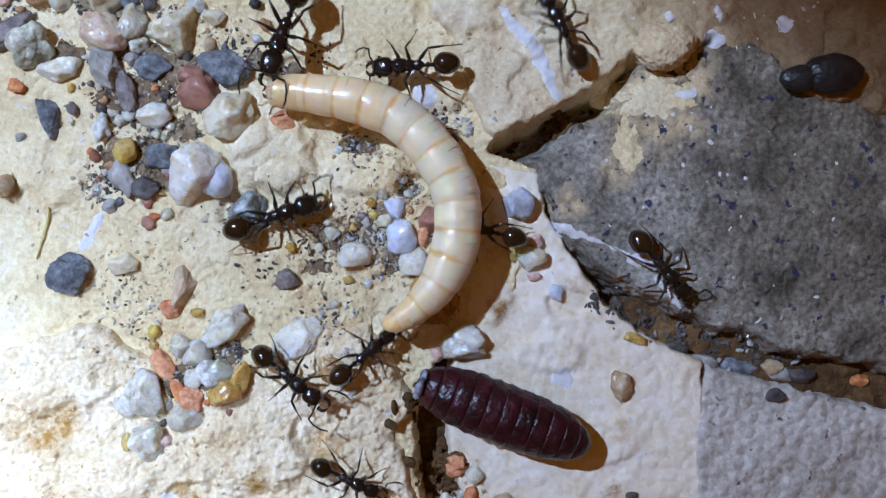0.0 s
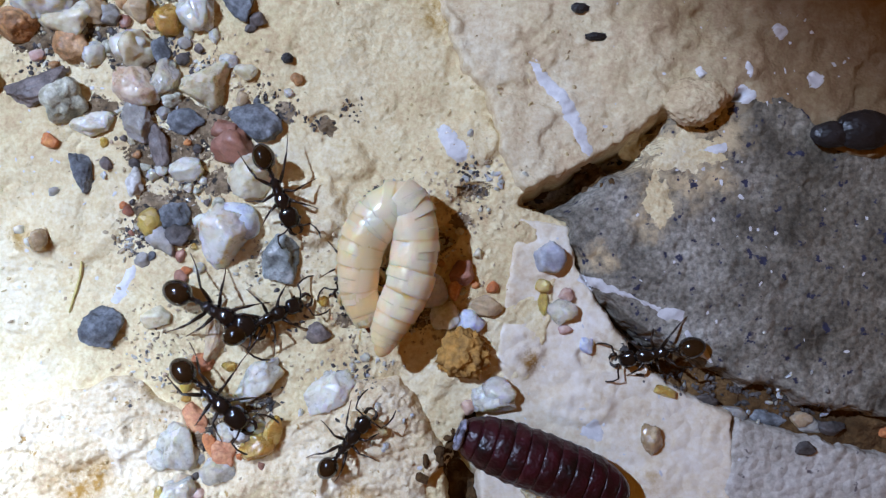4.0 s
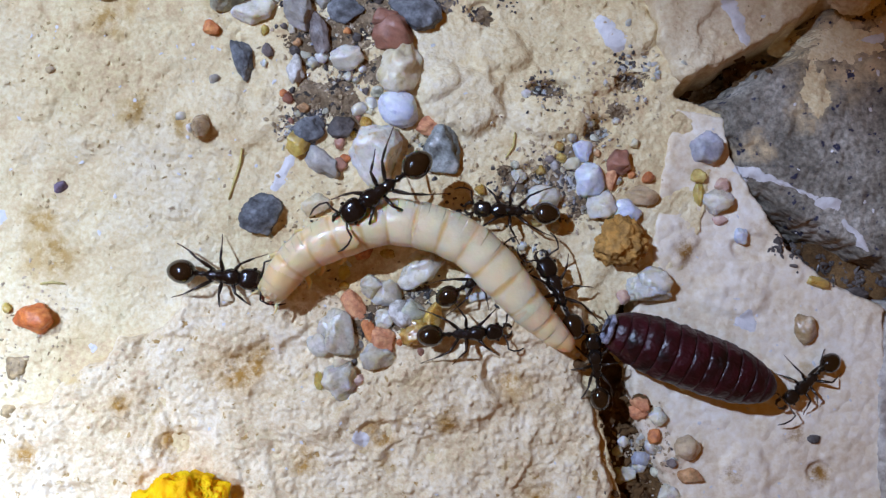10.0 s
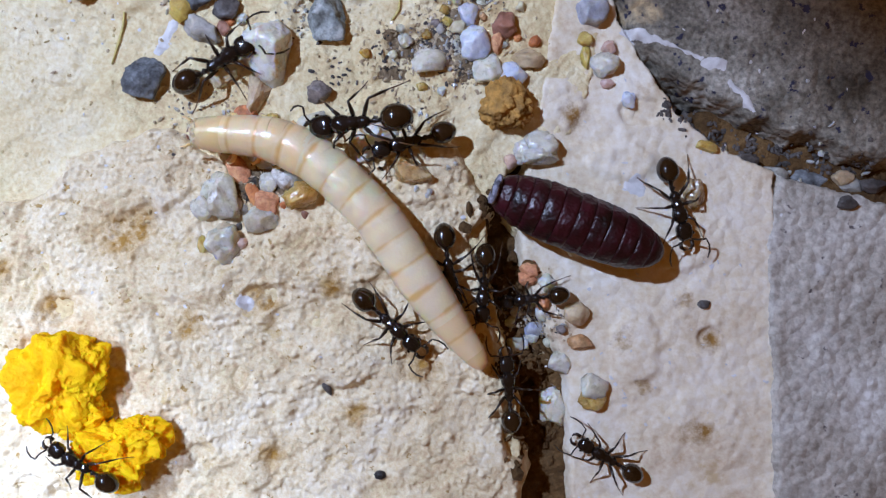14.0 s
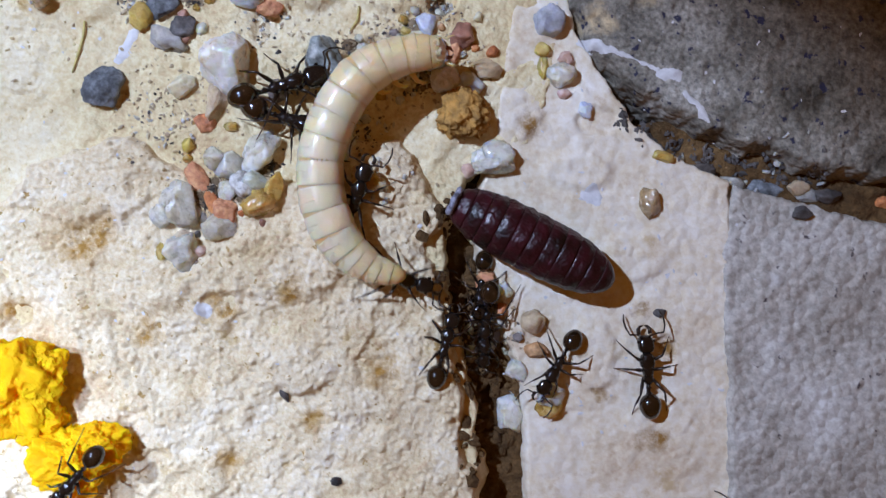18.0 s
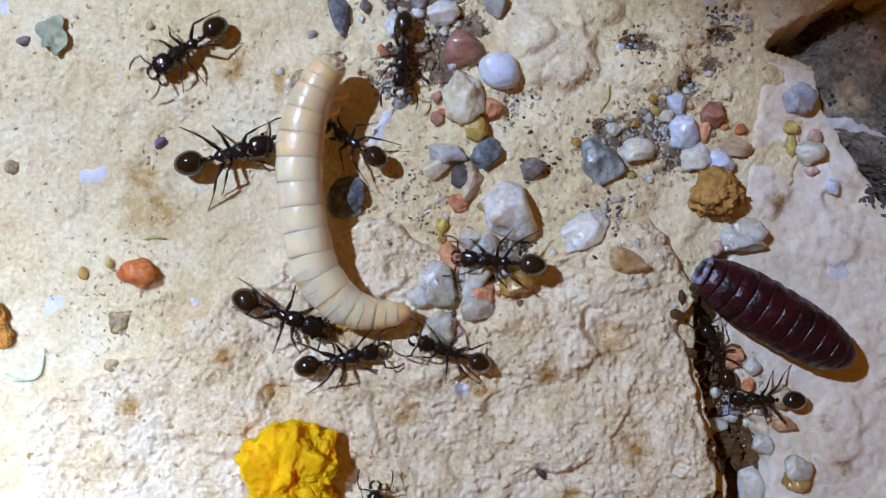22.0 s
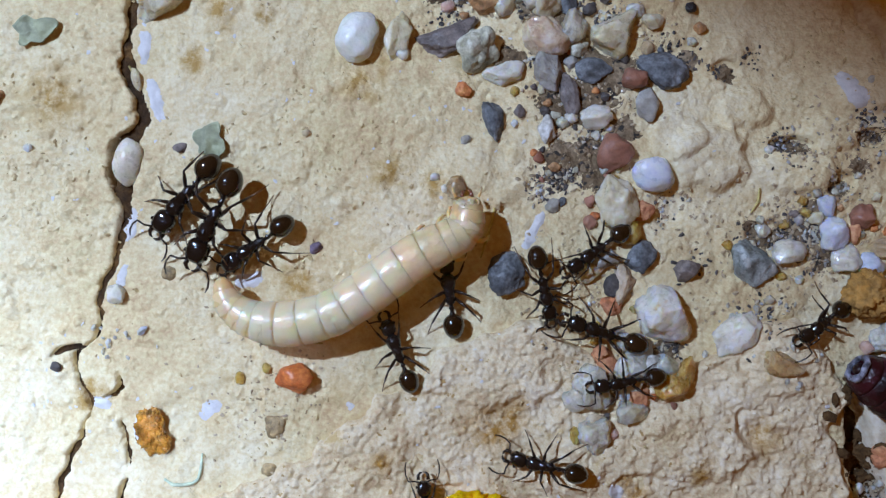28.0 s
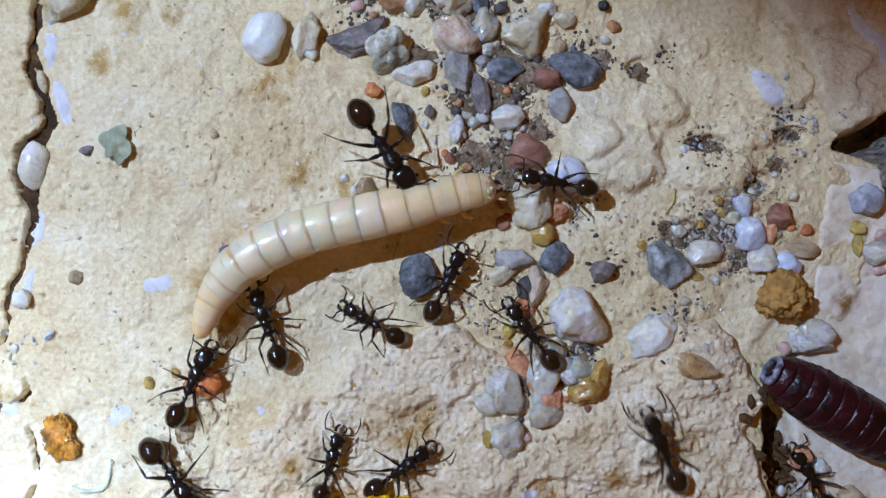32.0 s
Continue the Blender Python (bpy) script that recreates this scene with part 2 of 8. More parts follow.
# near-black tones hold the fissure's shade as well as its brown earth
CRACK = rock_material("shaded_crack_earth", (0.02, 0.010, 0.004), (0.05, 0.024, 0.008), (0.17, 0.085, 0.024), 420, 1500, rough=0.9, relief=0.9)
STONES = {
    "quartz": (pebble_material("quartz", (0.62, 0.60, 0.56), (0.78, 0.75, 0.69), 0.45, 0.4, (0.62, 0.42, 0.18)), "white quartz pebble with rusty stains, on pale clay"),
    "block": (pebble_material("quartz_block", (0.74, 0.71, 0.63), (0.86, 0.83, 0.76), 0.4, 0.5, (0.66, 0.47, 0.22)), "large angular block of white quartz with rusty edges"),
    "white": (pebble_material("white_stone", (0.70, 0.66, 0.57), (0.84, 0.80, 0.70), 0.38, 0.4), "smooth milky white pebble, half sunk in clay"),
    "bigwhite": (pebble_material("chalk", (0.74, 0.77, 0.73), (0.82, 0.84, 0.80), 0.5, 0.25), "large chalky white rounded pebble on clay"),
    "pale": (pebble_material("pale_quartz", (0.54, 0.51, 0.44), (0.75, 0.71, 0.61), 0.35, 0.45), "pale grey translucent quartz pebble"),
    "clear": (pebble_material("clear_quartz", (0.46, 0.43, 0.34), (0.70, 0.67, 0.58), 0.40, 0.55), "cloudy clear quartz pebble"),
    "cream": (pebble_material("cream_stone", (0.60, 0.52, 0.33), (0.74, 0.68, 0.52), 0.45, 0.3), "cream coloured angular pebble"),
    "tan": (pebble_material("tan_stone", (0.42, 0.29, 0.15), (0.60, 0.47, 0.31), 0.60, 0.25), "tan brown mottled pebble"),
    "amber": (pebble_material("amber_stone", (0.48, 0.26, 0.05), (0.60, 0.41, 0.14), 0.30, 0.6), "glossy amber yellow pebble"),
    "yellow": (pebble_material("yellow_stone", (0.55, 0.38, 0.08), (0.62, 0.48, 0.16), 0.50, 0.5), "waxy yellow rounded pebble"),
    "orange": (pebble_material("orange_stone", (0.55, 0.17, 0.05), (0.66, 0.28, 0.10), 0.70), "small bright orange pebble"),
    "brick": (pebble_material("brick_chip", (0.52, 0.19, 0.08), (0.64, 0.31, 0.16), 0.80), "chip of orange brick among the pebbles"),
    "redpeb": (pebble_material("red_stone", (0.60, 0.16, 0.035), (0.70, 0.24, 0.07), 0.55, relief=0.4), "rounded orange red pebble on bare clay"),
    "red": (pebble_material("red_brown_stone", (0.26, 0.10, 0.06), (0.40, 0.20, 0.14), 0.55, 0.15), "red brown speckled pebble"),
    "rust": (pebble_material("rusty_stone", (0.38, 0.16, 0.05), (0.55, 0.34, 0.17), 0.60), "rust brown rough pebble"),
    "pink": (pebble_material("pink_stone", (0.58, 0.36, 0.28), (0.68, 0.50, 0.42), 0.70, 0.2), "small pale pink pebble"),
    "blue": (pebble_material("slate", (0.095, 0.105, 0.115), (0.19, 0.205, 0.22), 0.70, 0, None, 1800, 0.6), "flat blue grey slate pebble"),
    "dark": (pebble_material("dark_grit", (0.04, 0.04, 0.04), (0.12, 0.10, 0.09), 0.70), "small dark grey stone chip"),
    "mauve": (pebble_material("mauve_stone", (0.13, 0.105, 0.095), (0.24, 0.20, 0.18), 0.70), "mauve grey slaty pebble"),
    "grey": (pebble_material("grey_stone_chip", (0.24, 0.225, 0.19), (0.45, 0.43, 0.40), 0.60, 0.2), "grey translucent worn pebble"),
    "green": (pebble_material("green_stone", (0.38, 0.38, 0.27), (0.62, 0.61, 0.50), 0.70, 0, (0.2, 0.19, 0.12)), "greenish white lumpy pebble"),
    "speckle": (pebble_material("speckled_stone", (0.50, 0.48, 0.43), (0.70, 0.69, 0.66), 0.70, 0, (0.09, 0.08, 0.07)), "white pebble speckled with black"),
    "stain": (pebble_material("brown_nodule", (0.32, 0.22, 0.10), (0.46, 0.34, 0.18), 0.80), "low brown nodule sunk in the clay"),
    "pinkish": (pebble_material("pinkish_quartz", (0.60, 0.45, 0.31), (0.72, 0.60, 0.47), 0.40, 0.4), "pinkish tan translucent pebble"),
    "cream2": (pebble_material("waxy_quartz", (0.60, 0.54, 0.37), (0.74, 0.69, 0.55), 0.35, 0.5), "large waxy cream quartz pebble"),
    "brownclear": (pebble_material("brown_quartz", (0.30, 0.19, 0.08), (0.52, 0.40, 0.26), 0.30, 0.4), "brown translucent pebble sunk in the ground"),
    "greyclear": (pebble_material("grey_green_quartz", (0.44, 0.46, 0.38), (0.62, 0.64, 0.56), 0.35, 0.5), "grey green translucent pebble"),
    "paleblue": (pebble_material("bluish_quartz", (0.58, 0.63, 0.74), (0.74, 0.78, 0.86), 0.40, 0.4), "bluish white smooth pebble"),
    "greyblue": (pebble_material("grey_blue_stone", (0.34, 0.36, 0.42), (0.54, 0.56, 0.62), 0.50, 0.3), "grey blue rounded pebble"),
    "ambertan": (pebble_material("amber_tan_stone", (0.46, 0.26, 0.08), (0.62, 0.48, 0.28), 0.35, 0.5), "amber tan translucent pebble"),
    "striped": (pebble_material("striped_slate", (0.16, 0.19, 0.18), (0.34, 0.37, 0.36), 0.45, 0.0, (0.50, 0.50, 0.47)), "grey green pebble with pale streaks"),
    "violet": (pebble_material("violet_chip", (0.05, 0.03, 0.06), (0.28, 0.22, 0.30), 0.60), "dark violet chip on clay"),
}
ANT = plain_material("ant_shell", (0.008, 0.006, 0.005), 0.16, coat=0.4, vary=0.5, scale=1500, relief=0.15)
GASTER = plain_material("ant_gaster", (0.018, 0.009, 0.004), 0.13, coat=0.5, vary=0.5, scale=900, relief=0.08)
LIMB = plain_material("ant_limb", (0.018, 0.009, 0.004), 0.3, vary=0.4, relief=0)
TARSUS = plain_material("ant_foot", (0.10, 0.045, 0.015), 0.4, vary=0.3, relief=0)


def skin_material(name, pale, band):
    """Soft translucent skin with a warmer band round the middle of the piece."""
    m, nt, bsdf = tree_of(name)
    v = coords(nt, 2.0)
    c = nt.nodes.new("ShaderNodeTexCoord").outputs["Object"]
    axis = nt.nodes.new("ShaderNodeSeparateXYZ")
    nt.links.new(c, axis.inputs[0])
    far = nt.nodes.new("ShaderNodeMath")
    far.operation = "ABSOLUTE"
    nt.links.new(axis.outputs[0], far.inputs[0])
    wob = nt.nodes.new("ShaderNodeMath")
    wob.operation = "MULTIPLY_ADD"
    wob.inputs[1].default_value = 0.0007
    nt.links.new(noise_node(nt, v, 500, 2), wob.inputs[0])
    nt.links.new(far.outputs[0], wob.inputs[2])
    big = nt.nodes.new("ShaderNodeMath")
    big.operation = "MULTIPLY"
    big.inputs[1].default_value = 500.0
    nt.links.new(wob.outputs[0], big.inputs[0])
    col = ramp(nt, noise_node(nt, v, 330, 4), [(0.32, (pale[0] * 0.99, pale[1] * 0.965, pale[2] * 0.92)), (0.66, tuple(min(1, k * 1.01) for k in pale))])
    col = mix(nt, ramp(nt, big.outputs[0], [(0.16, (0.85, 0.85, 0.85)), (0.28, (0, 0, 0))]), col, band)
    nt.links.new(col, bsdf.inputs["Base Color"])
    bsdf.inputs["Roughness"].default_value = 0.38
    bsdf.inputs["Coat Weight"].default_value, bsdf.inputs["Coat Roughness"].default_value = 0.3, 0.2
    bsdf.inputs["Subsurface Weight"].default_value, bsdf.inputs["Subsurface Scale"].default_value = 0.7, 0.0008
    bsdf.inputs["Subsurface Radius"].default_value = (1.6, 0.8, 0.35)
    bump(nt, bsdf, mix(nt, 0.6, noise_node(nt, v, 1500, 2.5), noise_node(nt, v, 420, 3)), 0.5, 0.00025)
    return m


GRUB = skin_material("grub_skin", (0.98, 0.725, 0.475), (0.98, 0.725, 0.475))
BAND = skin_material("grub_seam", (0.98, 0.725, 0.475), (0.80, 0.43, 0.13))
GRUB_MID = skin_material("grub_warm_skin", (0.98, 0.655, 0.38), (0.98, 0.655, 0.38))
BAND_MID = skin_material("grub_warm_seam", (0.98, 0.655, 0.38), (0.78, 0.38, 0.10))
GRUB_END = skin_material("grub_end_skin", (0.87, 0.57, 0.28), (0.87, 0.57, 0.28))
JAW = plain_material("grub_jaw", (0.18, 0.05, 0.02), 0.3)
PUPA = plain_material("pupa_shell", (0.024, 0.0017, 0.0045), 0.40, coat=0.0, vary=0.85, scale=480, relief=0.6, far=0.0004)
PUPA.node_tree.nodes["Principled BSDF"].inputs["Specular IOR Level"].default_value = 0.5
PUPA_DARK = plain_material("pupa_seam", (0.018, 0.006, 0.008), 0.3, vary=0.4)
PUPA_CAP = plain_material("pupa_cap", (0.24, 0.25, 0.32), 0.35, vary=0.75, scale=1500, relief=0.6)
FOOD = plain_material("food_crumb", (1.0, 0.50, 0.003), 0.7, sss=0.5, vary=0.10, scale=700, relief=0.7, radius=(1.5, 0.6, 0.1), far=0.0003)
FOOD.node_tree.nodes["Principled BSDF"].inputs["Specular IOR Level"].default_value = 0.15
OCHRE = plain_material("ochre_lump", (0.42, 0.22, 0.05), 0.75, vary=0.45, scale=1100, relief=0.9)
STAIN = rock_material("stained_clay", (0.50, 0.36, 0.165), (0.58, 0.45, 0.24), (0.67, 0.56, 0.35), 160, 1700, (0.40, 0.26, 0.10), 0.64, rough=0.85, relief=0.8)
RESIN = plain_material("resin", (0.52, 0.21, 0.025), 0.10, sss=0.3, coat=0.9, vary=0.7, scale=900, relief=0.9, far=0.0004)
MARK = plain_material("lime_mark", (0.66, 0.65, 0.65), 0.7, vary=0.12, scale=1200, relief=0.3)
STRAW = plain_material("straw", (0.55, 0.45, 0.16), 0.6, vary=0.3, scale=1500)
LEAF = plain_material("dry_leaf", (0.34, 0.36, 0.22), 0.6, vary=0.3, scale=900)
MOSS = plain_material("pale_fibre", (0.58, 0.66, 0.48), 0.6, vary=0.2, scale=1500)
SEED = plain_material("black_husk", (0.018, 0.017, 0.018), 0.4, vary=0.6, scale=700, relief=0.4)
METAL = plain_material("torch_metal", (0.10, 0.10, 0.11), 0.35, metal=1.0, vary=0.1)
LIGHT_FILL = glow_material("fill_light", (0.69, 0.93, 1.37), FILL_GLOW)
LIGHT_RING = glow_material("reflector_light", (0.69, 0.93, 1.36), RING)


# ---- shapes ----
def part(name, bm, material, parent=None, label="", smooth=True):
    me = bpy.data.meshes.new(name)
    bm.to_mesh(me)
    bm.free()
    for p in me.polygons:
        p.use_smooth = smooth
    me.materials.append(material)
    ob = new(name, me)
    ob.parent = parent
    if label:
        tagged(ob, label)
    return ob


def lattice(ix, iy, seed):
    h = (ix.astype(np.int64) * 374761393 + iy.astype(np.int64) * 668265263 + seed * 974634777) & 0xFFFFFFFF
    h = ((h ^ (h >> 13)) * 1274126177) & 0xFFFFFFFF
    return ((h ^ (h >> 16)) & 0xFFFF) / 32768.0 - 1.0


def waves(x, y, size, octaves=3, seed=0):
    """Fractal gradient noise of numpy arrays in mm, about -1 to 1."""
    total, amp, norm = np.zeros_like(x), 1.0, 0.0
    for o in range(octaves):
        c, q = math.cos(0.6 + 1.3 * o + seed), math.sin(0.6 + 1.3 * o + seed)
        u, w = (c * x - q * y) / size + 17.3 * o, (q * x + c * y) / size - 9.1 * o
        iu, iw = np.floor(u), np.floor(w)
        fu, fw = u - iu, w - iw
        s = seed * 31 + o

        def slope(du, dw):
            a = lattice(iu + du, iw + dw, s) * math.pi
            return np.cos(a) * (fu - du) + np.sin(a) * (fw - dw)

        su, sw = fu ** 3 * (fu * (fu * 6 - 15) + 10), fw ** 3 * (fw * (fw * 6 - 15) + 10)
        n = (slope(0, 0) * (1 - su) + slope(1, 0) * su) * (1 - sw) + (slope(0, 1) * (1 - su) + slope(1, 1) * su) * sw
        total += amp * 1.5 * n
        norm += amp
        amp, size = amp * 0.5, size * 0.5
    return total / norm


def grains(x, y, size, seed, sparse):
    """Domes of uneven size, close together or sparse, 0 to 1."""
    u, w = x / size, y / size
    iu, iw = np.floor(u), np.floor(w)
    best = np.zeros_like(x)
    for du in (-1, 0, 1):
        for dw in (-1, 0, 1):
            px, py = iu + du + 0.5 + 0.45 * lattice(iu + du, iw + dw, seed), iw + dw + 0.5 + 0.45 * lattice(iu + du, iw + dw, seed + 7)
            chance = lattice(iu + du, iw + dw, seed + 13)
            r = np.where(chance > 0.2, 0.12 + 0.3 * chance, 0.001) if sparse else 0.62 + 0.22 * chance
            best = np.maximum(best, np.maximum(0, 1 - ((u - px) ** 2 + (w - py) ** 2) / (r * r)) * (np.clip(chance + 0.3, 0, 1) if sparse else 1))
    return best


def relief(kind, x, y, size, seed):
    if kind == "grains":
        return np.sqrt(np.maximum(grains(x + 0.25 * size * waves(x, y, size, 2, seed), y, size, seed, False), 0))
    if kind == "domes":
        return np.sqrt(np.maximum(grains(x, y, size, seed, True), 0))
    n = waves(x, y, size, 3, seed)
    if kind == "ridge":
        return 1 - 2 * np.abs(n)
    if kind == "ledge":
        k = np.clip(n * 6 + 0.5, 0, 1)
        return k * k * (3 - 2 * k)
    return n


def inside(poly, x, y):
    """Signed distance to a closed outline, in mm, positive inside."""
    best, odd = np.full(x.shape, 1e9), np.zeros(x.shape, bool)
    for (ax, ay), (bx, by) in zip(poly, poly[1:] + poly[:1]):
        ex, ey = bx - ax, by - ay
        k = np.clip(((x - ax) * ex + (y - ay) * ey) / (ex * ex + ey * ey), 0, 1)
        best = np.minimum(best, (x - ax - k * ex) ** 2 + (y - ay - k * ey) ** 2)
        cross = (ay > y) != (by > y)
        if ey:
            odd ^= cross & (x < ax + (y - ay) / ey * ex)
    return np.where(odd, 1, -1) * np.sqrt(best)


def rise(spec, x, y):
    """Height of one stone over the plan, in mm; it falls away outside its outline."""
    d = inside(spec["outline"], x, y)
    for line in spec["cuts"]:
        for (ax, ay), (bx, by) in zip(line, line[1:]):
            k = np.clip(((x - ax) * (bx - ax) + (y - ay) * (by - ay)) / ((bx - ax) ** 2 + (by - ay) ** 2), 0, 1)
            d = np.minimum(d, np.hypot(x - ax - k * (bx - ax), y - ay - k * (by - ay)) - 0.18)
    d = d + spec.get("swell", 0.0) + spec["ragged"] * waves(x, y, spec["ragged"] * 2.4 + 0.4, 3, spec["seed"])
    k = np.clip(d / spec["edge"] + 0.5, 0, 1)
    k = k * k * (3 - 2 * k)
    z = spec["top"] + spec["slope"][0] * x + spec["slope"][1] * y
    for size, amp, kind in spec["relief"]:
        z = z + amp * relief(kind, x, y, size, spec["seed"] + int(size * 10))
    for mx, my, rx, ry, h in spec.get("mounds", ()):
        q = np.clip(2.6 * (1 - np.hypot((x - mx) / rx, (y - my) / ry) + 0.22 * waves(x, y, 1.9, 3, spec["seed"] + 3)), 0, 1)
        z = z + h * q * q * (3 - 2 * q)
    return z - (1 - k) * spec["drop"], d


